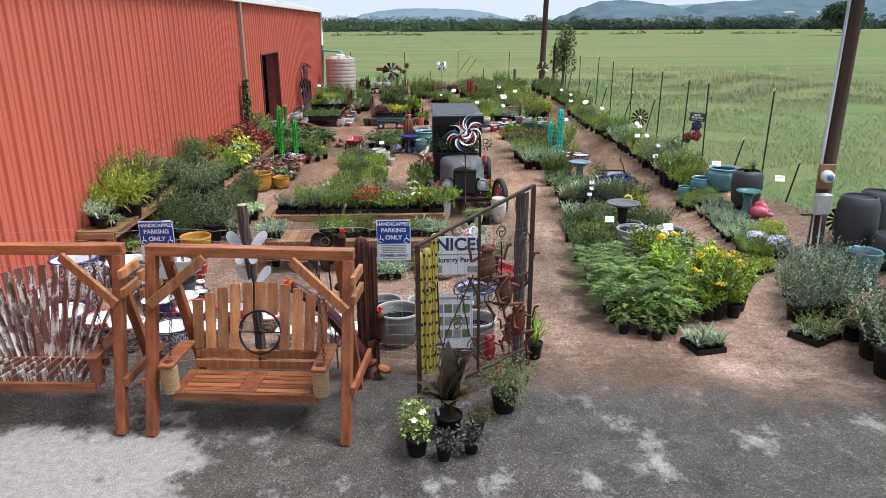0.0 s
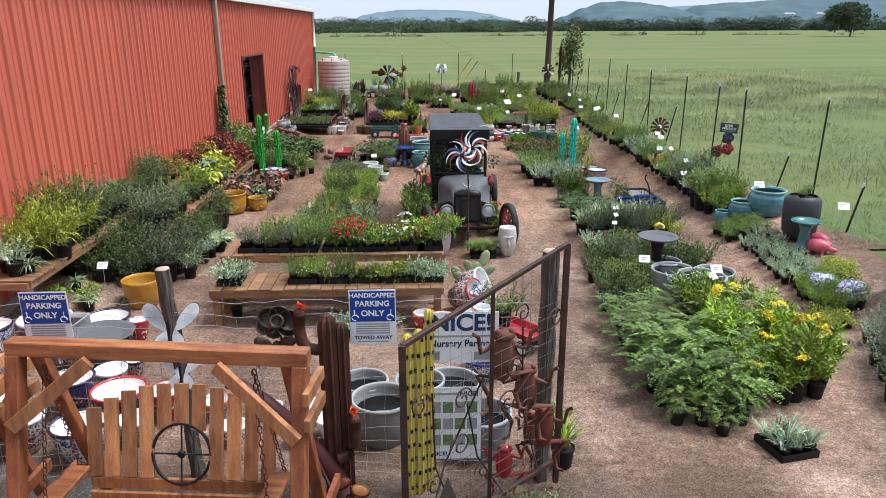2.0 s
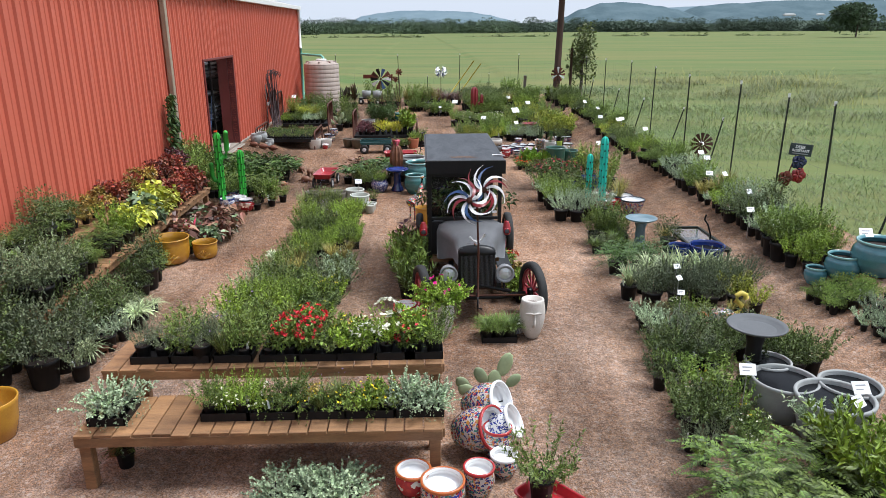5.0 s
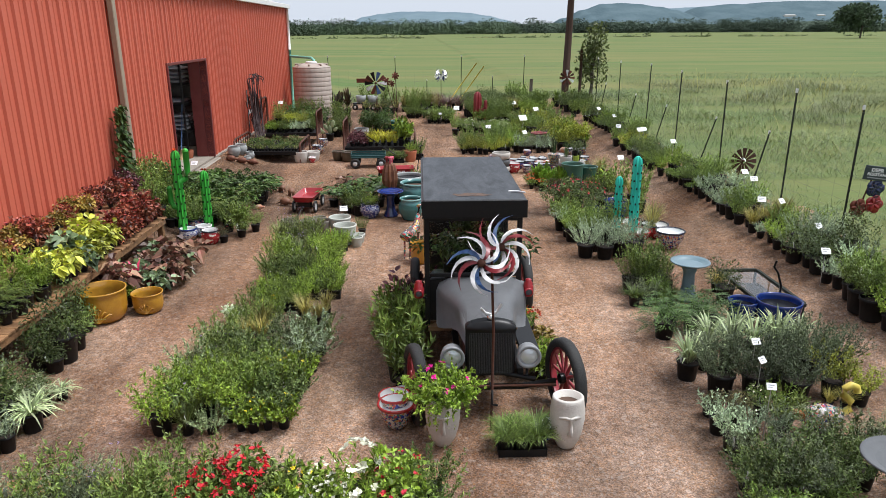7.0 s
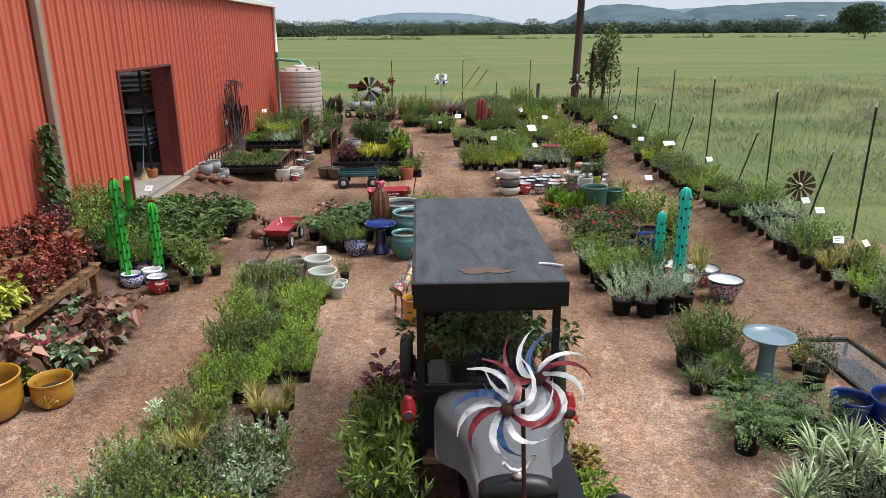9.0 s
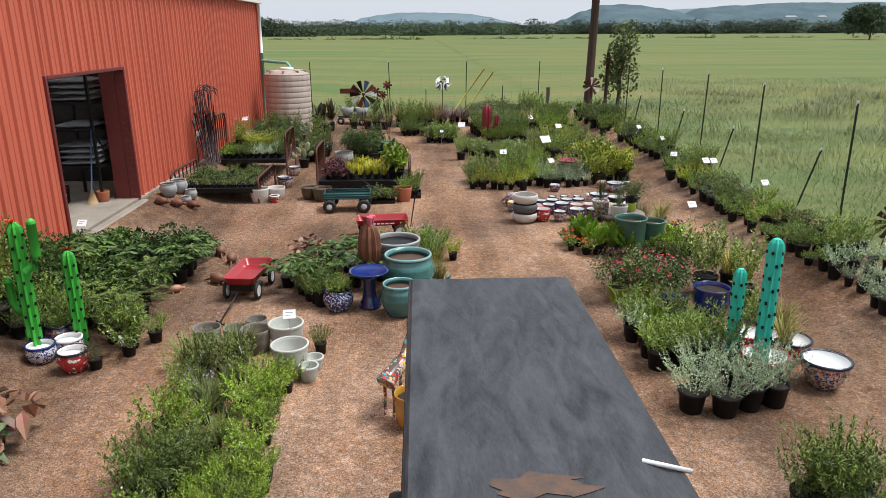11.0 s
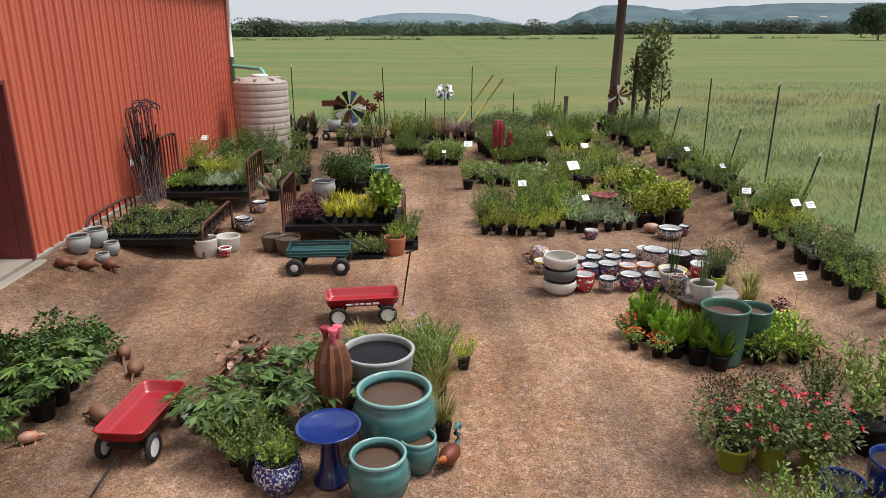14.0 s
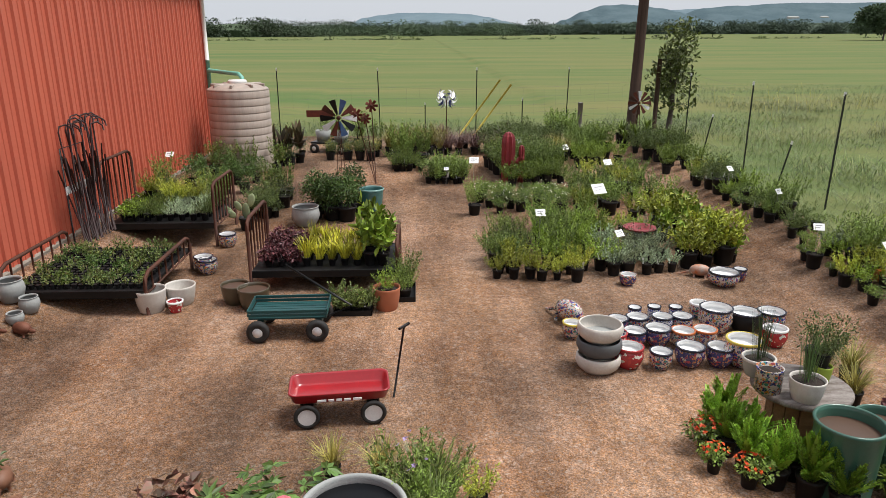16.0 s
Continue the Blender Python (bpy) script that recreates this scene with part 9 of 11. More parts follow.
wood_post(-1.82, 7.28, 1.88, 0.054, -2.5), wood_post(1.06, 7.16, 2.02, 0.062, 0)


def near_wire(name, a, b, heights, every, label, w=0.0022):
    bm = bmesh.new()
    L = math.hypot(b[0] - a[0], b[1] - a[1])
    rr = random.Random(5)
    P = lambda u, h: Vector((a[0] + (b[0] - a[0]) * u, a[1] + (b[1] - a[1]) * u, h + 0.018 * math.sin(u * 17 + h * 5) + 0.008 * math.sin(u * 61 + h)))
    k = max(2, int(L / 0.12))
    for h in heights:
        for i in range(k):
            strand(bm, P(i / k, h), P((i + 1) / k, h), w)
    n = int(L / every)
    for i in range(n + 1):
        u = i / n
        for h0, h1 in zip(heights[:-1], heights[1:-1]):
            d = rr.uniform(-0.01, 0.01) / L
            strand(bm, P(u, h0), P(u + d, h1), w * 0.8)
    return tagged(mesh_ob(name, bm, M["wire"]), label, "fence", kind="structure")


HW = [0.08, 0.18, 0.28, 0.4, 0.52, 0.66, 0.8, 0.95, 1.1, 1.25, 1.4, 1.5, 1.62]
near_wire("fence_front", (-4.95, 7.25), (-1.85, 7.26), HW, 0.155, "woven wire fence across the front of the yard")
near_wire("fence_front", (-1.85, 7.26), (1.06, 7.14), HW, 0.155, "woven wire fence across the front of the yard")


def parking_sign(x, y):
    ob = thing("parking_sign", pose(x, y, 1.5), "blue and white parking sign wired to the fence", "sign", "parking signs")
    p = part("panel", boxm(-0.18, 0.18, -0.002, 0.002, -0.225, 0.225, 0.0), M["sign_white"], ob)
    part("blue_field", boxm(-0.172, 0.172, -0.006, -0.0025, -0.035, 0.215), M["sign_blue"], ob, "blue printed field")
    text_part("HANDICAPPED", 0.052, M["sign_white"], ob, 0, 0.18, -0.0075)
    text_part("PARKING", 0.063, M["sign_white"], ob, 0, 0.112, -0.0075)
    text_part("ONLY", 0.066, M["sign_white"], ob, 0, 0.032, -0.0075)
    for s in (-1, 1):
        bm = bmesh.new()
        tube(bm, [(s * 0.135 + 0.026 * math.cos(a), -0.0075, -0.002 + 0.022 * math.sin(a)) for a in np.linspace(0, 5.0, 9)], 0.004, 4)
        tube(bm, [(s * 0.14, -0.0075, 0.062), (s * 0.14, -0.0075, 0.02), (s * 0.12, -0.0075, 0.02)], 0.005, 4)
        part("wheelchair_symbol", bm, M["sign_white"], ob, "white wheelchair symbol")
    for k in range(5):
        part("small_print", boxm(-0.13, 0.13, -0.005, -0.0025, -0.062 - k * 0.019, -0.052 - k * 0.019), M["sign_grey"], ob, "grey bar of small print")
    text_part("TOWED AWAY", 0.042, M["sign_navy"], ob, 0, -0.172, -0.004)
    part("small_print", boxm(-0.12, 0.12, -0.005, -0.0025, -0.208, -0.2), M["sign_grey"], ob, "grey bar of small print")


parking_sign(-0.3, 7.165), parking_sign(-2.81, 7.225)
nice = thing("nursery_sign", pose(0.385, 7.13, 1.33), "white sign board wired to the fence, lettered in navy", "sign")
part("panel", boxm(-0.29, 0.29, -0.002, 0.002, -0.215, 0.215), M["sign_white"], nice)
text_part("NICE!", 0.19, M["sign_navy"], nice, 0.0, 0.12, -0.004)
part("small_print", boxm(-0.26, 0.26, -0.005, -0.0025, 0.006, 0.022), M["sign_grey"], nice, "grey bar of small print")
text_part("Nursery Partner", 0.075, M["sign_navy"], nice, -0.0, -0.05, -0.004)
part("emblem", boxm(-0.24, -0.17, -0.005, -0.0025, -0.19, -0.11), M["sign_grey"], nice, "grey printed emblem")
part("emblem", boxm(0.1, 0.24, -0.005, -0.0025, -0.19, -0.12), M["sign_grey"], nice, "grey printed emblem")
nice2 = thing("poster_sign", pose(0.33, 7.13, 0.57), "white poster of small plant photographs wired to the fence", "sign")
part("panel", boxm(-0.22, 0.22, -0.002, 0.002, -0.33, 0.33), M["sign_white"], nice2)
text_part("NICE!", 0.06, M["sign_navy"], nice2, 0.12, 0.27, -0.004)
part("small_print", boxm(-0.16, 0.04, -0.005, -0.0025, 0.262, 0.282), M["sign_grey"], nice2, "grey bar of small print")
for r in range(3):
    for c in range(4):
        part("photo", boxm(-0.19 + c * 0.098, -0.108 + c * 0.098, -0.005, -0.0025, 0.1 - r * 0.15, 0.2 - r * 0.15), M["sign_green"] if (r + c) % 2 else M["sign_grey"], nice2, "small printed plant photograph")
text_part("NICE!", 0.05, M["sign_navy"], nice2, -0.12, -0.28, -0.004)

# gate: iron tube frame, wire and scrolls, swung open
A, B = Vector((1.16, 7.04, 0)), Vector((-0.04, 5.98, 0))
gate = thing("iron_gate", pose(0, 0, 0), "open wire gate with an iron tube frame and scrollwork", "gate")
top_h, top_f, bot = 2.12, 1.82, 0.28
iron = mat("rusty_black_iron", (0.035, 0.028, 0.026), 0.55, 0.5, color2=(0.12, 0.06, 0.04), scale=9, amount=0.9)
G2 = lambda u, z: (A.x + (B.x - A.x) * u, A.y + (B.y - A.y) * u, z)
part("hinge_stile", barm(G2(0, 0.06), G2(0, top_h), 0.045), iron, gate)
part("free_stile", barm(G2(1, bot - 0.05), G2(1, top_f), 0.045), iron, gate)
part("top_rail", barm(G2(0, top_h - 0.01), G2(1, top_f - 0.01), 0.032), iron, gate)
part("bottom_rail", barm(G2(0, bot), G2(1, bot), 0.035), iron, gate)
part("middle_bar", barm(G2(0.5, bot), G2(0.5, (top_h + top_f) / 2), 0.028), iron, gate)
gw = bmesh.new()
for k in range(15):
    z = bot + 0.1 + k * 0.1
    if z < 1.75:
        strand(gw, G2(0.02, z), G2(0.98, z), 0.0015)
for k in range(1, 16):
    u = k / 16
    strand(gw, G2(u, bot), G2(u, top_h + (top_f - top_h) * u - 0.03), 0.0015)
part("wire_mesh", gw, M["far_wire"], gate)


def scroll(u, z, r, s, turns=1.4):
    pts = []
    for i in range(22):
        t = i / 21
        a = t * turns * 2 * math.pi
        q = r * (1 - 0.85 * t)
        pts.append(G2(u + s * (q * math.cos(a) - r) / 1.6, z + q * math.sin(a)))
    part("scroll", tubem(pts, 0.007, 5), iron, gate)


for u, z, r, s in ((0.12, 1.55, 0.09, 1), (0.3, 1.3, 0.09, -1), (0.45, 1.05, 0.1, 1), (0.62, 1.25, 0.09, -1), (0.75, 0.9, 0.1, 1), (0.86, 1.35, 0.09, -1), (0.9, 0.7, 0.09, 1), (0.2, 0.9, 0.1, -1), (0.35, 1.7, 0.08, 1), (0.6, 0.6, 0.09, 1)):
    scroll(u, z, r, s)
for u0, z0, u1, z1 in ((0.9, bot, 0.55, 1.35), (0.4, bot, 0.65, 1.2), (0.15, bot, 0.3, 1.6), (0.7, bot, 0.85, 1.4)):
    part("vine_rod", tubem([G2(u0, z0), G2((u0 + u1) / 2 + 0.06, (z0 + z1) / 2), G2(u1, z1)], 0.007, 5), iron, gate)


# ---- metal figures, kept as plain shapes ----
def figure(x, y, z, h, material, label, rz=0.0, kind=0):
    ob = thing("garden_figure", pose(x, y, z, 0, 0, rz), label, "figure", "metal garden figures")
    bm = bmesh.new()
    ell = lambda c, r, m=None: bmesh.ops.transform(bm, matrix=Matrix.LocRotScale(c, None, r), verts=bmesh.ops.create_icosphere(bm, subdivisions=2, radius=1)["verts"])
    if kind == 0:
        ell((0, 0, h * 0.56), (h * 0.13, h * 0.07, h * 0.27))
        ell((0, -h * 0.03, h * 0.82), (h * 0.12, h * 0.07, h * 0.07))
        for s in (-1, 1):
            ell((s * 0.07 * h, -h * 0.05, h * 0.87), (h * 0.03, h * 0.03, h * 0.03))
            tube(bm, [(s * 0.1 * h, 0, 0.7 * h), (s * 0.24 * h, -0.04 * h, 0.66 * h), (s * 0.27 * h, -0.06 * h, 0.84 * h), (s * 0.33 * h, -0.07 * h, 0.88 * h)], 0.026 * h, 6, taper=0.02 * h)
            tube(bm, [(s * 0.08 * h, 0, 0.36 * h), (s * 0.28 * h, -0.06 * h, 0.42 * h), (s * 0.14 * h, 0, 0.16 * h), (s * 0.17 * h, -0.08 * h, 0.02 * h), (s * 0.24 * h, -0.1 * h, 0.0)], 0.036 * h, 6, taper=0.02 * h)
    else:
        ell((0, 0, h * 0.5), (h * 0.45, h * 0.75, h * 0.45))
        ell((0, -h * 0.85, h * 0.4), (h * 0.16, h * 0.3, h * 0.17))
        tube(bm, [(0, h * 0.7, h * 0.35), (0, h * 1.3, h * 0.12), (0.1 * h, h * 1.6, h * 0.06)], h * 0.1, 6, taper=h * 0.02)
        for s in (-1, 1):
            for q in (-0.4, 0.4):
                tube(bm, [(s * 0.3 * h, q * h, 0.3 * h), (s * 0.34 * h, q * h, 0)], 0.08 * h, 5)
    for f in bm.faces:
        f.smooth = True
    part("figure", bm, M[material], ob)


figure(0.66, 6.72, 0.95, 0.72, "frog_rust", "rusty steel climbing frog figure hung on the gate", 10)
figure(0.86, 6.86, 0.62, 0.7, "frog_rust", "rusty steel climbing frog figure hung on the gate", -8)
figure(1.02, 6.9, 0.3, 0.62, "rust_red", "rusty red steel garden figure beside the gate", 4)
figure(0.72, 6.95, 0.0, 0.55, "paint_red", "dark red metal garden figure at the gate foot", 0)
figure(1.0, 7.4, 0.0, 0.6, "rust_red", "rusty red steel garden figure behind the gate", 30)
for x, y, rz in ((-2.58, 22.25, 60), (-2.9, 23.6, 200), (-2.62, 23.2, 190), (-4.17, 26.33, 70), (-4.38, 26.08, 90), (-4.6, 25.88, 80)):
    figure(x, y, gz(x, y), 0.17 if y > 25 else 0.18, "frog_rust" if y > 25 else "clay", "small brown armoured-animal garden figure on the gravel", rz, 1)
figure(-3.07, 21.92, 0.0, 0.12, "fish_paint", "small orange and white fish-shaped garden figure", 120, 1)
figure(-3.5, 13.0, 0.0, 0.14, "clay", "small brown animal-shaped garden figure on the gravel", 100, 1)
figure(2.25, 26.72, 0.0, 0.3, "tal_multi", "brightly painted pottery animal figure", 30, 1)
figure(6.1, 12.1, gz(6.1, 12.1), 0.24, "pink_shell", "pink and red moulded garden ornament", 40, 1)
figure(6.25, 12.35, gz(6.25, 12.35), 0.22, "pink_shell", "pink and red moulded garden ornament", 10, 1)
figure(4.5, 28.3, 0.0, 0.2, "fish_paint", "orange and white pottery hen-shaped ornament", 70, 1)
figure(6.25, 26.9, gz(6.25, 26.9), 0.2, "orange_rim", "orange painted pottery ornament by the fence", 0, 1)
# metal bird, swan planter, patchwork figure
def bird(x, y, h, body, neck, label, rz=0.0):
    ob = thing("garden_bird", pose(x, y, gz(x, y), 0, 0, rz), label, "ornament")
    bm = bmesh.new()
    bmesh.ops.transform(bm, matrix=Matrix.LocRotScale((0, 0, h * 0.42), None, (h * 0.5, h * 0.3, h * 0.3)), verts=bmesh.ops.create_icosphere(bm, subdivisions=3, radius=1)["verts"])
    for f in bm.faces:
        f.smooth = True
    b = part("body", bm, M[body], ob)
    part("neck", tubem([(h * 0.35, 0, h * 0.45), (h * 0.62, 0, h * 0.6), (h * 0.6, 0, h * 0.8), (h * 0.42, 0, h * 0.95), (h * 0.42, 0, h * 1.12), (h * 0.55, 0, h * 1.2), (h * 0.68, 0, h * 1.14), (h * 0.72, 0, h * 1.02)], h * 0.085, 9), M[neck], ob)
    part("tail", tubem([(-h * 0.35, 0, h * 0.45), (-h * 0.75, 0, h * 0.6)], h * 0.16, 7, taper=h * 0.04), M["orange_rim"], ob)
    part("legs", tubem([(0.0, 0, 0), (0, 0, h * 0.3)], h * 0.12, 7), M[body], ob)


bird(3.84, 13.32, 0.4, "tal_multi", "yellow_paint", "painted pottery swan planter with a yellow neck")
bird(0.62, 21.45, 0.26, "rust_red", "teal", "small painted metal bird ornament", 60)
pf = thing("garden_figure", pose(0.1, 18.66, 0, 0, 0, 60) @ Matrix.Scale(0.62, 4), "patchwork-painted metal animal figure beside the truck", "figure")
bm = bmesh.new()
tube(bm, [(-0.34, 0, 0.6), (-0.28, 0, 0.64), (0.0, 0, 0.7), (0.25, 0, 0.76)], 0.15, 10, taper=0.11)
tube(bm, [(0.2, 0, 0.78), (0.34, 0, 1.02), (0.4, 0, 1.3)], 0.085, 8, taper=0.05)
tube(bm, [(0.34, 0, 1.28), (0.48, 0, 1.3)], 0.045, 8, taper=0.03)
for px in (-0.25, 0.2):
    for s in (-1, 1):
        tube(bm, [(px, s * 0.07, 0.62), (px + 0.02, s * 0.08, 0.3), (px, s * 0.08, 0)], 0.03, 6, taper=0.022)
part("figure", bm, painted("patchwork_paint", (0.1, 0.06, 0.05), [(0.65, 0.45, 0.03), (0.05, 0.4, 0.38), (0.5, 0.04, 0.04), (0.12, 0.1, 0.1), (0.55, 0.35, 0.3)], 9), pf)
vessel("mustard_pot", 0.24, 18.36, belly_tub(0.16, 0.34), "mustard", "mustard-yellow glazed pot beside the truck", "pot", 0.8, "soil", None, 26)


# ---- metal cacti ----
def column(bm, x, y, z0, z1, r, ribs=8, m=None):
    n = ribs * 2
    rings = []
    for z, k in ((z0, 1), (z1 - r * 1.3, 1), (z1 - r * 0.6, 0.85), (z1 - r * 0.15, 0.5), (z1, 0.12)):
        rings.append([bm.verts.new((x + k * r * (1.0 if i % 2 else 0.68) * math.cos(2 * math.pi * i / n), y + k * r * (1.0 if i % 2 else 0.68) * math.sin(2 * math.pi * i / n), z)) for i in range(n)])
    for a, b in zip(rings, rings[1:]):
        for i in range(n):
            bm.faces.new((a[i], a[(i + 1) % n], b[(i + 1) % n], b[i]))
    bm.faces.new(rings[-1]), bm.faces.new(list(reversed(rings[0])))


def metal_cactus(x, y, columns, material, label, spots=None, flower=None, arms=()):
    ob = thing("metal_cactus", pose(x, y, gz(x, y)), label, "cactus sculpture", "metal cacti")
    for dx, dy, h, r in columns:
        bm = bmesh.new()
        column(bm, 0, 0, 0, h, r)
        c = part("column", bm, M[material], ob)
        c.location = (dx, dy, 0)
        if spots:
            sp = bmesh.new()
            for i in range(int(h / 0.13)):
                for k in range(5):
                    a = k * math.pi * 0.4 + (i % 2) * 0.63 + 0.2
                    box(sp, r * 0.82, r * 1.05, -0.01, 0.01, 0.06 + i * 0.13, 0.09 + i * 0.13, 0, Matrix.Rotation(a, 4, "Z"))
            part("spine", sp, M[spots], c)["kind"] = "stuff"
        if flower:
            v, f = blooms(np.random.default_rng(int(h * 100)), 3, 0.04, 0.05, h - 0.03, 0.07, 0.8, 7)
            leaf_mesh("flower", (v, f), LF[flower], c)
    for pts, r in arms:
        bm = tubem(pts, r, 10)
        bmesh.ops.transform(bm, matrix=Matrix.LocRotScale(pts[-1], None, (r, r, r * 1.2)), verts=bmesh.ops.create_icosphere(bm, subdivisions=2, radius=1)["verts"])
        part("arm", bm, M[material], ob)
    return ob


metal_cactus(-3.95, 19.95, ((0, 0, 1.52, 0.08),), "green_paint", "bright green painted metal cactus with orange flowers", "black", "fl_orange", [([(0.04, 0, 0.98), (0.14, 0, 1.03), (0.18, 0, 1.15), (0.185, 0, 1.5)], 0.05), ([(-0.04, 0, 0.5), (-0.12, 0, 0.53), (-0.16, 0, 0.62), (-0.165, 0, 0.85)], 0.045)])
metal_cactus(-3.58, 20.22, ((0, 0, 1.15, 0.075),), "green_paint", "shorter bright green painted metal cactus", "black", "fl_orange")
metal_cactus(3.8, 19.2, ((0.02, -0.06, 1.52, 0.08), (-0.21, 0.12, 1.15, 0.065)), "turq_paint", "turquoise painted metal cactus with dark spines", "black")
metal_cactus(0.02, 7.02, ((-0.055, 0, 1.42, 0.05), (0.035, 0.02, 1.45, 0.05), (0.11, 0.05, 1.6, 0.04)), "yellow_paint", "yellow painted metal cactus behind the wire fence", "black")
metal_cactus(-0.64, 7.05, ((0, 0, 1.58, 0.075), (0.1, 0.03, 1.5, 0.06)), "rust", "rusty brown steel cactus with a curved arm", None, None, [([(-0.03, 0, 1.3), (-0.09, 0, 1.285), (-0.155, 0, 1.3), (-0.195, 0, 1.36), (-0.21, 0, 1.46), (-0.2, 0, 1.58)], 0.046), ([(0.05, -0.05, 0.36), (0.13, -0.06, 0.39), (0.18, -0.06, 0.48), (0.19, -0.06, 0.6), (0.18, -0.06, 0.7)], 0.046)])
for fx, fy, fz in ((-0.84, 7.05, 1.63), (-0.46, 6.99, 0.76)):
    tip = thing("metal_flower", pose(fx, fy, fz - 0.05), "small orange metal flower on a cactus arm", "flower sculpture")
    leaf_mesh("petals", blooms(np.random.default_rng(int(fz * 100)), 3, 0.02, 0.04, 0.03, 0.08, 0.8, 6), LF["fl_orange"], tip)
metal_cactus(2.42, 34.4, ((0, 0, 1.15, 0.16), (0.3, 0, 0.85, 0.07)), "spin_red", "dark red painted metal cactus among the pots", None, None, [([(0.05, 0, 0.5), (0.2, 0, 0.48), (0.3, 0, 0.56)], 0.065)])
br = thing("metal_cactus", pose(-0.37, 21.92, 0), "rust-brown barrel cactus sculpture with pink flowers on top", "cactus sculpture", "metal cacti")
bm = bmesh.new()
n, rings = 20, []
for z, r in ((0.0, 0.07), (0.3, 0.09), (0.42, 0.14), (0.6, 0.17), (0.78, 0.155), (0.9, 0.11), (0.97, 0.04)):
    rings.append([bm.verts.new((r * (1 if i % 2 else 0.78) * math.cos(2 * math.pi * i / n), r * (1 if i % 2 else 0.78) * math.sin(2 * math.pi * i / n), z)) for i in range(n)])
for a, b in zip(rings, rings[1:]):
    for i in range(n):
        bm.faces.new((a[i], a[(i + 1) % n], b[(i + 1) % n], b[i]))
bm.faces.new(rings[-1])
part("body", bm, mat("orange_brown_painted_steel", (0.2, 0.08, 0.035), 0.6, color2=(0.12, 0.045, 0.025), scale=7, amount=0.8), br)
for dx, dy, mt in ((-0.05, 0, "spin_red"), (0.05, 0.02, "pink_shell"), (0.02, -0.05, "pink_shell")):
    part("flower", lathem([(0.02, 0.93), (0.025, 1.0), (0.05, 1.06), (0.035, 1.07), (0, 1.03)], 8, pose(dx, dy, 0)), M[mt], br, "pink painted metal flower")
# plain metal rose and butterflies at the front fence
rose = thing("metal_flower", pose(-1.08, 7.15, 0), "dark rusty steel rose sculpture on a stem", "flower sculpture")
part("stem", tubem([(0.12, 0, 0), (0.1, 0, 0.8), (0.06, 0.01, 1.46)], 0.01, 6), M["rust"], rose)
dark_steel = mat("dark_brown_steel", (0.075, 0.058, 0.05), 0.42, 0.5, color2=(0.12, 0.08, 0.06), scale=8)
for k in range(6):
    a = k * math.pi / 3 + 0.3
    part("petal", lathem([(0, 0), (0.045, 0.008), (0.075, 0.03), (0.084, 0.055), (0.08, 0.058), (0.07, 0.036), (0.04, 0.014), (0, 0.006)], 14, pose(0.06 + 0.085 * math.cos(a), 0, 1.48 + 0.075 * math.sin(a), 70 + 22 * math.sin(a), 28 * math.cos(a), 0)), dark_steel, rose)
part("flower_heart", lathem([(0, 0), (0.05, 0.01), (0.06, 0.05), (0.045, 0.075), (0.04, 0.04), (0, 0.02)], 12, pose(0.06, -0.03, 1.49, 60, 0, 0)), dark_steel, rose)
for dx, dz, ry in ((-0.07, 1.29, 35), (0.12, 1.31, -35), (0.04, 1.24, 80), (0.2, 1.0, -30)):
    part("leaf", lathem([(0, 0), (0.05, 0.008), (0.085, 0.0), (0.05, 0.012), (0, 0.006)], 12, pose(dx, 0, dz, 80, ry, 0) @ Matrix.Diagonal((1, 0.6, 1, 1))), dark_steel, rose)


def butterfly(x, y, z, s, label):
    ob = thing("metal_butterfly", pose(x, y, z), label, "butterfly ornament", "white butterflies")
    for k in (-1, 1):
        # upper wing wide and drawn out to the tip, lower wing round
        for cx, cz, a, b, turn in ((0.12, 0.1, 0.13, 0.052, 46), (0.06, -0.055, 0.07, 0.045, -62)):
            for grow, dy, mt, name in ((1.0, 0.0, "sign_white", "wing"), (1.03, 0.0045, "paint_black", "wing_edge")):
                bm = bmesh.new()
                vs = []
                for q in range(16):
                    t = q * math.pi / 8
                    u, v = a * grow * math.cos(t), b * grow * math.sin(t) * (1 + 0.35 * math.cos(t))
                    c, d = math.cos(radians(turn)), math.sin(radians(turn))
                    px, pz = cx + u * c - v * d, cz + u * d + v * c
                    vs.append(bm.verts.new((k * px * s, -0.15 * px * s - 0.085 + dy + 0.55 * (pz + 0.15) * s - 0.05, pz * s)))
                bm.faces.new(vs)
                bmesh.ops.solidify(bm, geom=bm.faces[:], thickness=0.003)
                part(name, bm, M[mt], ob, "thin black rim of the wing" if dy else "")
    part("body", tubem([(0, -0.095, -0.1 * s), (0, -0.1, 0.1 * s)], 0.012 * s, 6), M["paint_black"], ob)


butterfly(-1.88, 7.28, 1.38, 1.0, "white metal butterfly fixed to the fence post"), butterfly(-1.83, 7.28, 1.02, 0.85, "smaller white metal butterfly fixed to the fence post")


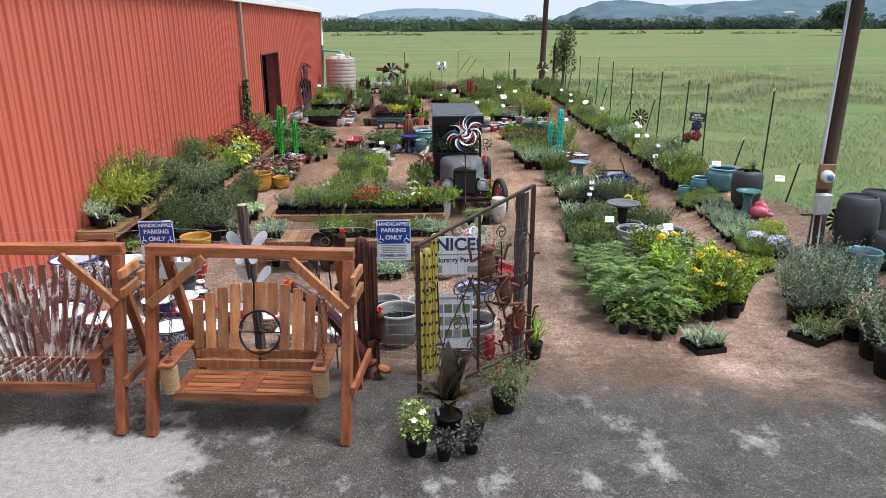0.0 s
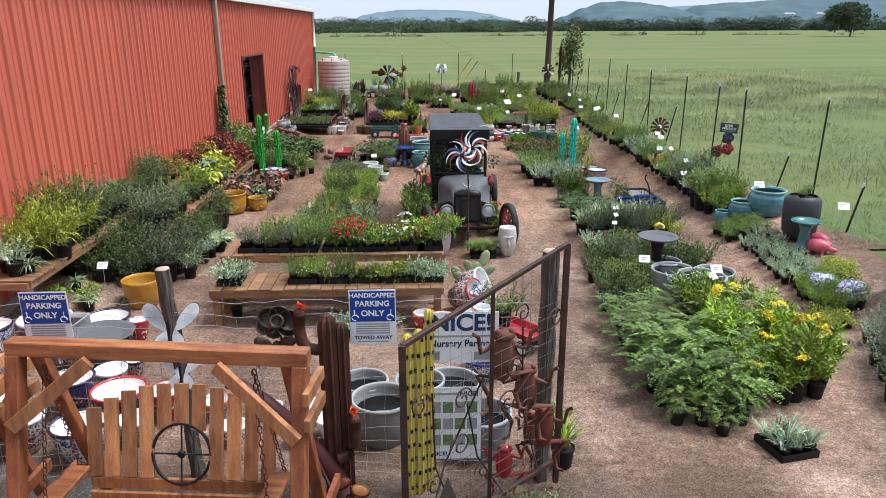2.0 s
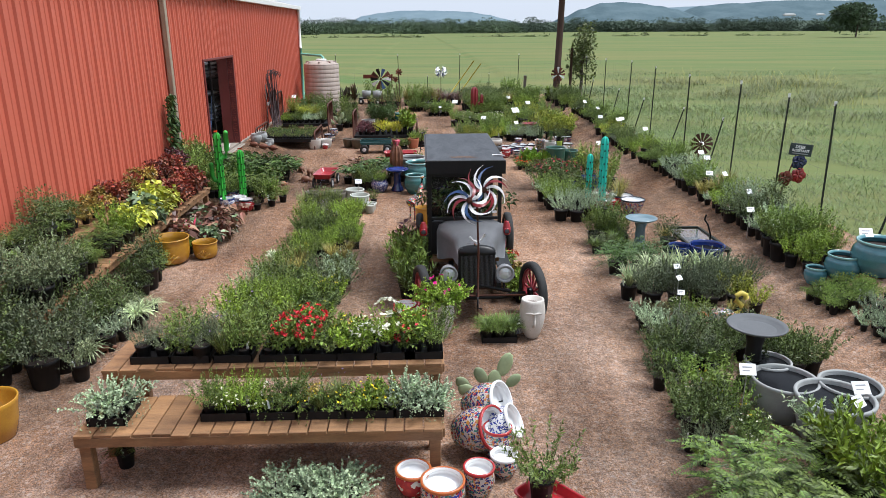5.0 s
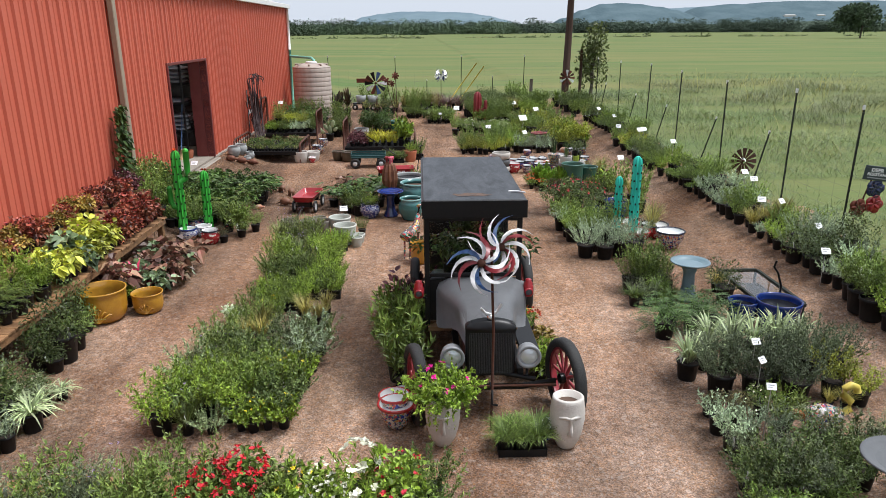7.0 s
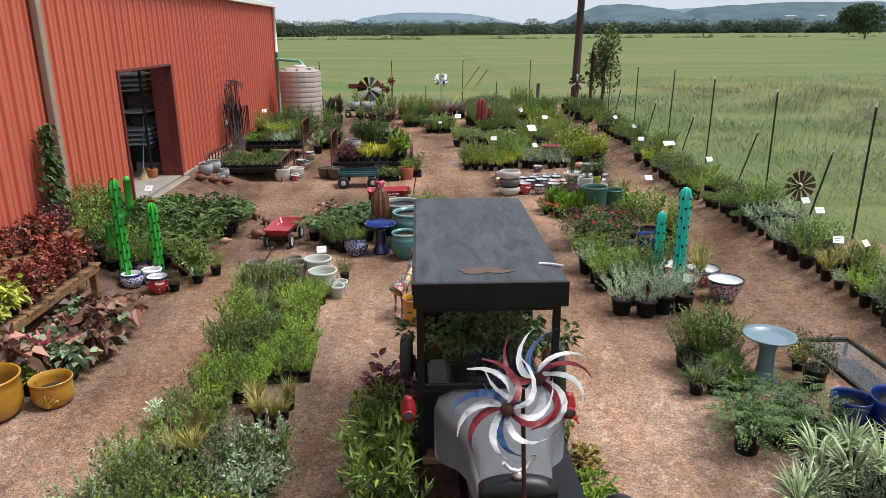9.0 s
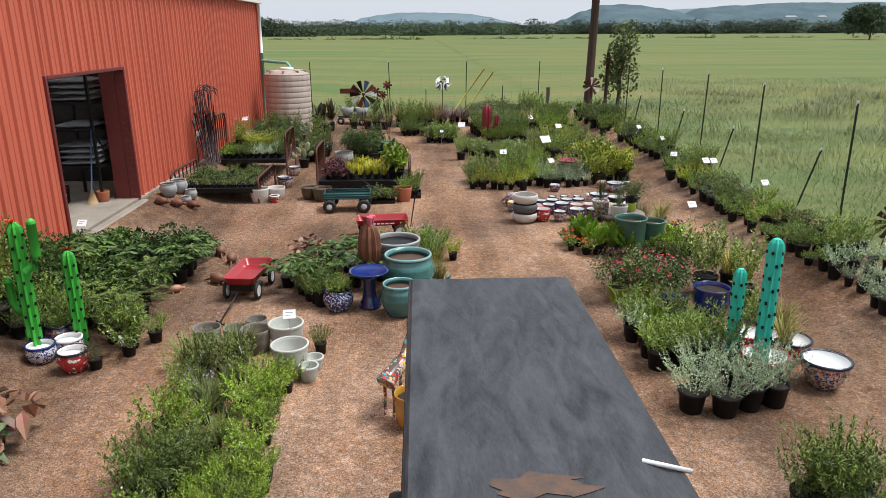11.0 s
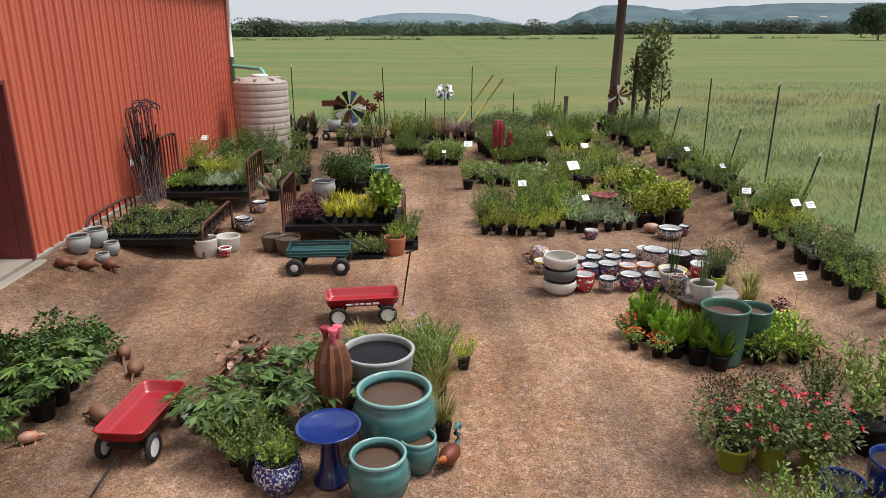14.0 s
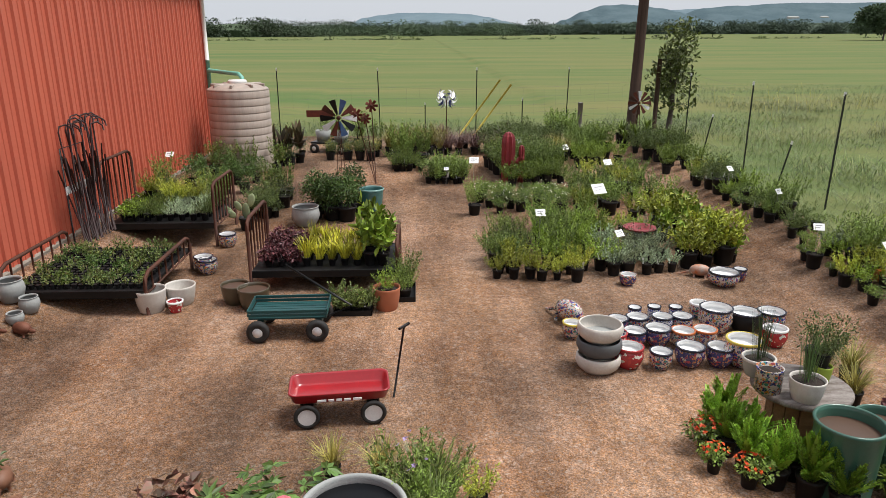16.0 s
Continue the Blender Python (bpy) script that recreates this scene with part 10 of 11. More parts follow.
# ---- garden windmills and spinners ----
def windmill(x, y, z, r, n, mats, label, base=None, tail=False, tilt=0.0):
    zb = gz(x, y) if base is None else base
    ob = thing("garden_windmill", pose(x, y, zb), label, "windmill", "garden windmills")
    h = z - zb
    for s in (-1, 1):
        part("leg", tubem([(s * 0.11, 0, 0), (0, 0.03, h)], 0.008, 5), M["rust"], ob)
    part("leg", tubem([(0, 0.15, 0), (0, 0.03, h)], 0.008, 5), M["rust"], ob)
    for k in range(1, 4):
        q = 0.11 * (1 - k / 4)
        part("brace", tubem([(-q, 0, h * k / 4), (q, 0.0, h * k / 4)], 0.005, 4), M["rust"], ob)
    part("hub", lathem([(0, -0.03), (r * 0.12, -0.02), (r * 0.12, 0.02), (0, 0.03)], 12, pose(0, 0, h, 90, 0, 0)), M["rust"], ob)
    for i in range(n):
        a = 2 * math.pi * i / n
        bm = bmesh.new()
        w0, w1 = r * 0.05, r * math.pi / n * 0.62
        vs = [bm.verts.new(p) for p in ((r * 0.2, -0.01, -w0), (r, -0.01 - w1 * 0.25, -w1), (r * 1.02, -0.01, 0), (r, -0.01 + w1 * 0.25, w1), (r * 0.2, -0.01, w0))]
        bm.faces.new(vs)
        bmesh.ops.solidify(bm, geom=bm.faces[:], thickness=0.003)
        b = part("blade", bm, M[mats[i % len(mats)]], ob)
        b.matrix_basis = pose(0, -0.02, h) @ Matrix.Rotation(-a, 4, "Y")
    if tail:
        part("tail", boxm(-r * 1.75, -r * 0.3, -0.004, 0.004, h + 0.02, h + 0.17, 0.002, Matrix.Rotation(0.0, 4, "Y")), M["rust_red"], ob, "dark red tail vane")
    return ob


windmill(6.82, 21.8, 0.93, 0.26, 12, ["rust"], "small rusty steel garden windmill by the fence")
windmill(-1.35, 34.4, 1.62, 0.40, 10, ["pale_metal", "rust_red", "spin_blue", "paint_black", "rust", "paint_black"], "large multicoloured metal garden windmill with a tail", None, True)
windmill(6.58, 38.5, 1.5, 0.32, 12, ["rust_red", "rust", "rust_red", "pale_metal"], "rust-red metal windmill beside the pole")
windmill(6.75, 10.8, 0.66, 0.2, 12, ["rust"], "small rusty metal windmill at the pole foot")
wf = thing("metal_flower", pose(-0.62, 34.4, 0.1), "tall metal flowers beside the windmill", "flower sculpture")
for dx, z, r in ((0.0, 1.88, 0.14), (-0.14, 1.6, 0.12), (-0.35, 1.68, 0.15)):
    part("stem", tubem([(0.05, 0, 0), (dx, 0, z - 0.1)], 0.01, 5), M["rust"], wf)
    bm = bmesh.new()
    for i in range(7):
        a = i * 2 * math.pi / 7
        box(bm, 0.1 * r, r, -0.008, 0.008, -0.24 * r, 0.24 * r, 0.006, pose(dx, -0.01 * (i % 2), z - 0.1, 0, 0, 0) @ Matrix.Rotation(a, 4, "Y") @ Matrix.Rotation(0.5, 4, "X"))
    bl = part("bloom", bm, M["rust_red"], wf)
    part("flower_centre", lathem([(0, 0.02), (r * 0.22, 0.01), (r * 0.22, -0.01), (0, -0.01)], 10, pose(dx, -0.02, z - 0.1, 90, 0, 0)), M["rust"], bl, "rusty flower centre")
sp2 = thing("wind_spinner", pose(1.19, 38.7, 0.25), "silver and blue twin metal wind spinner on a pole", "wind spinner")
part("pole", tubem([(0, 0, 0), (0, 0, 1.35)], 0.014, 6), M["rust"], sp2)
for k, dx in ((0, -0.13), (1, 0.13)):
    for i in range(9):
        a0 = i * 2 * math.pi / 9 + k
        bm = bmesh.new()
        vs = []
        for j in range(6):
            t = j / 5
            a = a0 + (1.1 if k else -1.1) * t ** 1.4
            rr, w = 0.28 * (0.12 + 0.88 * t), 0.034 * math.sin(math.pi * (0.12 + 0.86 * t)) ** 0.7
            u, v = Vector((0.62 * math.cos(a), 0, math.sin(a))), Vector((-math.sin(a), 0, math.cos(a)))
            vs.append((bm.verts.new(u * rr + v * w), bm.verts.new(u * rr - v * w + Vector((0, 0.02, 0)))))
        for p, q in zip(vs, vs[1:]):
            bm.faces.new((p[0], q[0], q[1], p[1])).smooth = True
        bmesh.ops.solidify(bm, geom=bm.faces[:], thickness=0.004)
        b = part("blade", bm, M[("pale_metal", "navy", "chrome")[i % 3]], sp2)
        b.location = (dx, -0.05 * k, 1.38)
# signs and flowers along the fence
deer = thing("plant_sign", pose(7.1, 18.1, gz(7.1, 18.1)), "dark slate sign board above painted metal flowers", "sign")
part("post", tubem([(-0.2, 0.05, 0), (-0.1, 0.05, 0.4), (0.05, 0.05, 0.95)], 0.012, 6), M["rust"], deer)
pn = part("board", boxm(-0.2, 0.2, -0.008, 0.008, -0.11, 0.11, 0.004), M["slate_sign"], deer)
pn.matrix_basis = pose(0.08, 0, 0.98, 0, 6, -10)
text_part("DEER", 0.075, M["sign_white"], pn, -0.02, 0.045, -0.0095)
text_part("RESISTANT", 0.062, M["sign_white"], pn, 0, -0.02, -0.0095)
part("small_print", boxm(-0.14, 0.14, -0.0115, -0.0085, -0.08, -0.065), M["sign_grey"], pn, "grey bar of small print")
for dx, z, mt in ((-0.14, 0.45, "rust_red"), (0.1, 0.5, "paint_red"), (0.08, 0.75, "navy")):
    for k in range(5):
        a = k * 1.2566
        part("petal", lathem([(0, 0), (0.05, 0.01), (0.075, 0.03), (0, 0.012)], 10, pose(dx + 0.075 * math.cos(a), 0.03, z + 0.075 * math.sin(a), 90, 0, 0)), M[mt], deer, "painted metal petal")

# plant name cards on stakes
def card(x, y, h, w=0.11, rz=0.0, dz=0.0):
    ob = thing("plant_card", pose(x, y, gz(x, y) + dz, 0, 0, rz), "white plant name card on a thin stake", "plant card", "plant name cards")
    part("stake", tubem([(0, 0, 0), (0.01, 0.01, h)], 0.004, 4), M["wire"], ob)
    c = part("card", boxm(-w / 2, w / 2, -0.002, 0.002, -w * 0.38, w * 0.38), M["sign_white"], ob)
    c.matrix_basis = pose(0.01, 0, h, -42, 0, 8)
    part("print", boxm(-w * 0.32, w * 0.28, -0.0045, -0.0025, w * 0.1, w * 0.18), M["sign_grey"], c, "grey line of print")
    part("print", boxm(-w * 0.32, w * 0.1, -0.0045, -0.0025, -w * 0.12, -w * 0.06), M["sign_grey"], c, "grey line of print")


# price cards near the truck
for x, y, h, w in ((3.49, 14.0, 0.6, 0.085), (3.42, 13.7, 0.55, 0.085), (5.97, 17.4, 0.5, 0.12), (5.94, 19.1, 0.5, 0.13), (6.1, 18.75, 0.5, 0.12), (5.64, 16.6, 0.5, 0.12), (5.66, 15.8, 0.5, 0.15), (-1.1, 19.74, 0.55, 0.13), (-4.2, 19.25, 0.6, 0.13), (3.63, 31.0, 0.7, 0.26), (2.38, 29.8, 0.6, 0.16), (3.34, 28.55, 0.6, 0.14),):
    card(x, y, h, w * 1.02, SEEDS.uniform(-25, 25))
# price cards at the back of the yard
for x, y, h, w in ((1.59, 33.8, 0.65, 0.2), (4.49, 33.7, 0.6, 0.18), (5.95, 27.95, 0.55, 0.14), (6.3, 31.7, 0.55, 0.14), (6.2, 26.4, 0.6, 0.14), (6.29, 24.4, 0.55, 0.14), (6.25, 26.9, 0.5, 0.16), (-4.6, 32.9, 0.8, 0.16), (-4.1, 10.95, 0.6, 0.13), (-4.15, 13.85, 0.6, 0.15), (3.1, 11.1, 0.62, 0.14), (4.0, 10.85, 0.55, 0.15), (3.9, 10.7, 0.5, 0.14),):
    card(x, y, h, w * 1.02, SEEDS.uniform(-25, 25))
# price cards along the fences
for x, y, h, w in ((6.25, 14.5, 0.5, 0.17), (3.26, 13.2, 0.55, 0.08), (-4.4, 22.3, 0.7, 0.13), (6.5, 12.3, 0.6, 0.16), (6.9, 22.0, 0.5, 0.14), (5.05, 24.4, 0.55, 0.15), (6.5, 21.0, 0.45, 0.13), (6.4, 20.4, 0.45, 0.13), (6.35, 29.9, 0.5, 0.13), (1.0, 34.1, 0.4, 0.1), (2.9, 36.2, 0.6, 0.2), (3.9, 35.4, 0.6, 0.18),):
    card(x, y, h, w * 1.02, SEEDS.uniform(-25, 25))
# prickly pears
for x, y, s in ((0.86, 11.42, 1.0), (-2.7, 31.05, 1.1)):
    ob = thing("prickly_pear", pose(x, y, gz(x, y)), "prickly pear cactus with flat pads in a black pot", "cactus", "prickly pears")
    pot_parts(ob, *GAL3)
    for dx, z, w, h, a in ((0, 0.2, 0.075, 0.3, 0), (0.06, 0.42, 0.07, 0.26, 18), (-0.08, 0.36, 0.06, 0.2, -30), (0.12, 0.3, 0.055, 0.18, 45), (-0.17, 0.25, 0.07, 0.2, -60), (-0.24, 0.3, 0.06, 0.18, -40)):
        bm = bmesh.new()
        bmesh.ops.transform(bm, matrix=pose(dx, 0.02 * a / 30, z, 0, a, 0) @ Matrix.LocRotScale((0, 0, h * 0.5), None, (w, 0.018, h * 0.5)), verts=bmesh.ops.create_icosphere(bm, subdivisions=2, radius=1)["verts"])
        for f in bm.faces:
            f.smooth = True
        part("pad", bm, LF["bluegreen"], ob)

# low glass-topped table with an iron frame
tb = thing("glass_table", pose(4.78, 16.53, 0), "low dark green iron table frame with a glass top", "table")
for a, b in (((-0.27, -0.67), (0.27, -0.67)), ((-0.27, 0.67), (0.27, 0.67)), ((-0.27, -0.64), (-0.27, 0.64)), ((0.27, -0.64), (0.27, 0.64))):
    part("frame_bar", barm((*a, 0.2), (*b, 0.2), 0.045), M["tpost"], tb)
for x, y in ((-0.25, -0.65), (0.25, -0.65), (-0.25, 0.65), (0.25, 0.65)):
    part("leg", barm((x, y, 0), (x, y, 0.18), 0.03), M["tpost"], tb)
gt = part("glass_top", boxm(-0.246, 0.246, -0.646, 0.646, 0.196, 0.202), M["glass"], tb, "clear glass table top")
gt.visible_shadow = False
for i in range(12):
    part("under_bar", barm((-0.1 + i * 0.022, -0.3, 0.12), (-0.1 + i * 0.022, 0.35, 0.12), 0.009), M["paint_black"], tb)
hk = thing("iron_hook", pose(4.72, 15.9, 0.0), "bent black iron hook stake", "hook")
part("rod", tubem([(0, 0, 0), (0, 0, 0.45), (-0.06, 0, 0.62), (-0.12, 0, 0.7), (-0.1, 0, 0.78)], 0.014, 6), M["paint_black"], hk)

# ---- swings at the front ----
def chain(parent, a, b, r=0.014):
    a, b = Vector(a), Vector(b)
    n = int((b - a).length / 0.045)
    bm = bmesh.new()
    q = (b - a).to_track_quat("Z", "Y").to_matrix().to_4x4()
    for i in range(n):
        m = Matrix.Translation(a.lerp(b, (i + 0.5) / n)) @ q @ Matrix.Rotation(math.pi / 2 * (i % 2), 4, "Z")
        tube(bm, [m @ Vector((r * math.cos(t), 0, 0.026 * math.sin(t))) for t in np.linspace(0, 2 * math.pi, 9)[:-1]], 0.0045, 4, True)
    part("chain", bm, M["rust"], parent, "rusty steel chain")


def swing_stand(m, half, label):
    ob = thing("swing_stand", m, label, "swing stand", "timber swing stands")
    W, T, F, R = half, 1.65, -0.45, 0.62
    for s in (-1, 1):
        part("front_leg", barm((s * W, F, 0), (s * W, -0.02, T), 0.095), M["cedar"], ob)
        part("rear_leg", barm((s * (W - 0.1), R, 0), (s * (W - 0.1), 0.05, T - 0.02), 0.09, 0.07), M["cedar"], ob)
        part("side_rail", barm((s * (W + 0.065), F + 0.08, 0.5), (s * (W + 0.065), R - 0.16, 0.5), 0.04, 0.09), M["cedar"], ob)
        for z in (1.32, 1.5):
            part("spreader", barm((s * (W + 0.065), -0.18, z), (s * (W + 0.065), 0.2, z), 0.04, 0.085), M["cedar_slat"], ob)
        part("brace", barm((s * (W - 0.0), -0.19, 1.22), (s * (W - 0.52), -0.075, T + 0.0), 0.04, 0.09), M["cedar_slat"], ob)
    part("top_beam", boxm(-W - 0.05, W + 0.05, -0.055, 0.055, T + 0.002, T + 0.1, 0.006), M["cedar_h"], ob)
    for s in (-1, 1):
        part("eye_bolt", tubem([(s * (W - 0.28), 0, T + 0.002), (s * (W - 0.28), 0, T - 0.06)], 0.012, 6), M["chrome"], ob, "bright eye bolt")
    return ob


fr = pose(-1.59, 6.2, 0, 0, 0, -7)
swing_stand(fr, 0.93, "reddish cedar timber frame of a porch swing")
sb = thing("swing_bench", pose(-1.655, 6.2, -0.05, 0, 0, -5), "cedar slatted swing bench with an iron wheel in its back", "swing bench", "swing benches")
SW = 0.70
part("front_rail", boxm(-SW, SW, -0.30, -0.26, 0.36, 0.45, 0.006), M["cedar_h"], sb)
part("rear_rail", boxm(-SW, SW, 0.15, 0.19, 0.36, 0.44, 0.006), M["cedar_h"], sb)
for x in (-0.66, -0.04, 0.04, 0.66):
    part("seat_bearer", boxm(x - 0.045, x + 0.045, -0.258, 0.15, 0.4, 0.452, 0.004), M["cedar"], sb)
for x0, x1 in ((-0.61, -0.09), (0.09, 0.61)):
    for i in range(5):
        y = -0.25 + i * 0.081
        part("seat_slat", boxm(x0, x1, y, y + 0.067, 0.425, 0.45, 0.004), M["cedar_h"], sb)
for z, x0, x1 in ((0.495, -0.66, -0.005), (0.495, 0.005, 0.66), (0.597, -0.66, -0.005), (0.597, 0.005, 0.66)):
    part("back_rail", boxm(x0, x1, 0.19 + (z - 0.45) * 0.28, 0.22 + (z - 0.45) * 0.28, z - 0.045, z + 0.045, 0.004), M["cedar_slat"], sb)
for i in range(11):
    x = -0.62 + i * 1.24 / 10
    top = 1.30 - 0.33 * (abs(x) / 0.62) ** 2.2 * 0.55
    low = 0.647
    if abs(x) < 0.22:
        low = 0.815 + math.sqrt(max(0.0, 0.21 ** 2 - x * x)) * 0.98
    f = lambda z: 0.185 + (z - 0.45) * 0.28
    part("back_slat", barm((x, f(low), low), (x * 1.03, f(top), top), 0.1, 0.02), M["cedar_slat"], sb)
wh = part("iron_ring", tubem([(0.21 * math.cos(a), 0.287 - 0.0 + 0.21 * math.sin(a) * 0.27, 0.815 + 0.21 * math.sin(a)) for a in np.linspace(0, 6.2832, 29)[:-1]], 0.012, 8, True), M["paint_black"], sb, "black iron wheel set in the back")
for k in range(4):
    a = k * math.pi / 2
    part("iron_spoke", tubem([(0, 0.287, 0.815), (0.205 * math.cos(a), 0.287 + 0.205 * math.sin(a) * 0.27, 0.815 + 0.205 * math.sin(a))], 0.007, 5), M["paint_black"], wh)
part("iron_hub", lathem([(0, -0.015), (0.028, -0.012), (0.028, 0.012), (0, 0.015)], 12, pose(0, 0.287, 0.815, 90, 0, 0)), M["paint_black"], wh)
for s in (-1, 1):
    part("armrest", boxm(s * 0.72 - 0.07, s * 0.72 + 0.07, -0.33, 0.24, 0.7, 0.735, 0.008), M["cedar_h"], sb)
    # no hole is cut: a flat dark disc carries the hole's inner shade
    part("cup_hole", lathem([(0, 0.736), (0.042, 0.736), (0.042, 0.738), (0, 0.738)], 16, pose(s * 0.72, -0.24, 0)), M["rust"], sb, "dark round cup hole")
    part("arm_post", boxm(s * 0.72 - 0.045, s * 0.72 + 0.045, -0.29, -0.2, 0.42, 0.7, 0.006), M["cedar"], sb)
    for i in range(11):
        part("rope_turn", tubem([(s * 0.72 + 0.066 * math.cos(a), -0.245 + 0.066 * math.sin(a), 0.44 + i * 0.024) for a in np.linspace(0, 6.2832, 15)[:-1]], 0.0135, 6, True), M["rope"], sb, "coil of sisal rope")
    chain(sb, (s * 0.68, 0.0, 1.645), (s * 0.76, -0.2, 0.45))
    chain(sb, (s * 0.68, 0.0, 1.645), (s * 0.74, 0.26, 0.72))
fr2 = pose(-3.82, 6.4, 0, 0, 0, -3)
swing_stand(fr2, 0.98, "reddish cedar timber frame of a second porch swing")
s2 = thing("swing_bench", fr2, "fan-backed swing bench of dark wood with peeling white paint", "swing bench", "swing benches")
part("front_rail", boxm(-0.72, 0.72, -0.32, -0.28, 0.36, 0.46, 0.006), M["cedar_h"], s2)
part("rear_rail", boxm(-0.6, 0.6, 0.2, 0.24, 0.38, 0.47, 0.006), M["dark_cedar"], s2)
for i in range(13):
    x = -0.66 + i * 0.11
    part("seat_slat", barm((x, -0.28, 0.455), (x * 0.75, 0.24, 0.43), 0.08, 0.022, math.pi / 2), M["worn_wood"], s2)
for i in range(14):
    u = (i - 6.5) / 6.5
    x0, x1 = u * 0.44, u * 0.86
    top = 1.38 - 0.28 * abs(u) ** 2
    part("back_slat", barm((x0, 0.24, 0.45), (x1, 0.46, top), 0.078, 0.02), M["worn_wood"], s2)
for s in (-1, 1):
    part("armrest", boxm(s * 0.72 - 0.06, s * 0.72 + 0.06, -0.33, 0.3, 0.7, 0.735, 0.008), M["dark_cedar"], s2)
    part("arm_post", boxm(s * 0.72 - 0.045, s * 0.72 + 0.045, -0.3, -0.2, 0.42, 0.7, 0.006), M["dark_cedar"], s2)
    part("rear_post", boxm(s * 0.72 - 0.04, s * 0.72 + 0.04, 0.22, 0.3, 0.38, 1.0, 0.006), M["dark_cedar"], s2)
    chain(s2, (s * 0.72, 0.0, 1.56), (s * 0.76, -0.2, 0.45))
    chain(s2, (s * 0.72, 0.0, 1.56), (s * 0.76, 0.26, 0.72))
# curved red metal trunk-like sculpture behind the swing
rp = thing("metal_sculpture", pose(-1.0, 7.0, 0), "curved dark red painted metal sculpture by the fence", "sculpture")
part("arm", tubem([(-0.40, -0.02, 1.07), (-0.33, -0.02, 1.03), (-0.14, -0.02, 0.88), (0.05, -0.02, 0.68), (0.24, -0.02, 0.42), (0.36, -0.02, 0.22), (0.42, -0.02, 0)], 0.055, 14, taper=0.09), mat("dark_maroon_steel", (0.085, 0.014, 0.016), 0.5, 0.2, color2=(0.04, 0.015, 0.013), scale=7, amount=0.9), rp, "thick maroon painted steel arm")
part("rib", tubem([(-0.40, -0.1, 1.07), (-0.14, -0.105, 0.9), (0.05, -0.105, 0.7), (0.24, -0.11, 0.44), (0.38, -0.11, 0.05)], 0.012, 6), M["rust"], rp, "raised rusty rib")
leaf_mesh("bloom", blooms(np.random.default_rng(5), 3, 0.02, 0.04, 0, 0.09, 0.8, 6), LF["fl_orange"], rp, "orange metal flower").location = (-0.42, -0.02, 1.07)
lfv = thing("metal_flower", pose(-0.48, 6.88, 0), "faded orange and dark red metal leaves near the fence foot", "flower sculpture")
for dx, z, a, rr, mt in ((0.05, 0.13, 20, 0.085, mat("faded_orange_paint", (0.42, 0.17, 0.03), 0.6, color2=(0.25, 0.08, 0.03), scale=9, amount=0.9)), (-0.09, 0.2, -25, 0.08, M["rust_red"]), (-0.02, 0.05, 50, 0.06, M["rust"])):
    part("leaf", lathem([(0, 0), (rr * 0.6, 0.02), (rr, 0.0), (rr * 0.6, 0.026), (0, 0.012)], 12, pose(dx, 0, z, 55, a, 0) @ Matrix.Diagonal((1, 0.6, 1, 1))), mt, lfv)
part("stem", tubem([(0, 0, 0), (-0.02, 0, 0.12)], 0.012, 5), M["rust"], lfv)

# ---- inside the doorway ----
rk = thing("storage_rack", pose(-5.95, 25.95, 0.42), "black steel rack stacked with sacks inside the doorway", "rack")
for x in (-0.35, 0.35):
    for y in (-0.25, 0.6):
        part("upright", barm((x, y, 0), (x, y, 2.35), 0.05), M["paint_black"], rk)
part("brace", barm((0.37, -0.25, 1.3), (0.37, 0.6, 0.1), 0.03), M["paint_black"], rk)
for z in (0.62, 1.3, 1.78):
    part("shelf", boxm(-0.38, 0.38, -0.28, 0.63, z, z + 0.05, 0.004), M["paint_black"], rk)
sack = mat("printed_plastic_sack", (0.32, 0.32, 0.31), 0.5, color2=(0.12, 0.14, 0.2), scale=5, amount=0.9, stretch=(1, 1, 6))
sr = random.Random(3)
for z0, n in ((0.67, 4), (1.35, 1), (1.83, 4)):
    for i in range(n):
        bm = bmesh.new()
        box(bm, -0.34, 0.34, -0.24, 0.56, 0, 0.1)
        bmesh.ops.subdivide_edges(bm, edges=bm.edges[:], cuts=3, use_grid_fill=True)
        for v in bm.verts:
            e = max(abs(v.co.x) / 0.34, abs(v.co.y - 0.16) / 0.4)
            v.co.z = 0.05 + (v.co.z - 0.05) * (1 - 0.75 * max(0, e - 0.6) / 0.4) + sr.uniform(-0.006, 0.006)
        for f in bm.faces:
            f.smooth = True
        s = thing("plastic_sack", pose(-5.95 + sr.uniform(-0.02, 0.04), 25.95, 0.42 + z0 + 0.004 + i * 0.105), "printed grey and white plastic sack stacked on the rack", "sack", "stacked sacks")
        part("sack", bm, sack, s)
bk = thing("bucket", pose(-6.3, 25.6, 0.42), "black plastic bucket with a white label", "bucket")
part("body", lathem([(0, 0), (0.13, 0), (0.15, 0.3), (0.155, 0.31), (0.14, 0.31), (0.12, 0.03), (0, 0.03)], 22), M["black"], bk)
part("label", lathem([(0, 0.15), (0.05, 0.15), (0.05, 0.153), (0, 0.154)], 16, pose(0, 0, 0.17, 90, 0, 40)), M["sign_white"], bk, "white round label")
bro = thing("broom", pose(-5.75, 25.55, 0.42, 0, 8, 0), "straw broom with a blue handle leaning on the rack", "broom")
part("handle", tubem([(0, 0, 0.2), (-0.05, 0.1, 1.35)], 0.012, 6), M["spin_blue"], bro)
part("bristles", tubem([(0.03, -0.02, 0.0), (0, 0, 0.25)], 0.1, 10, taper=0.025), M["rope"], bro)
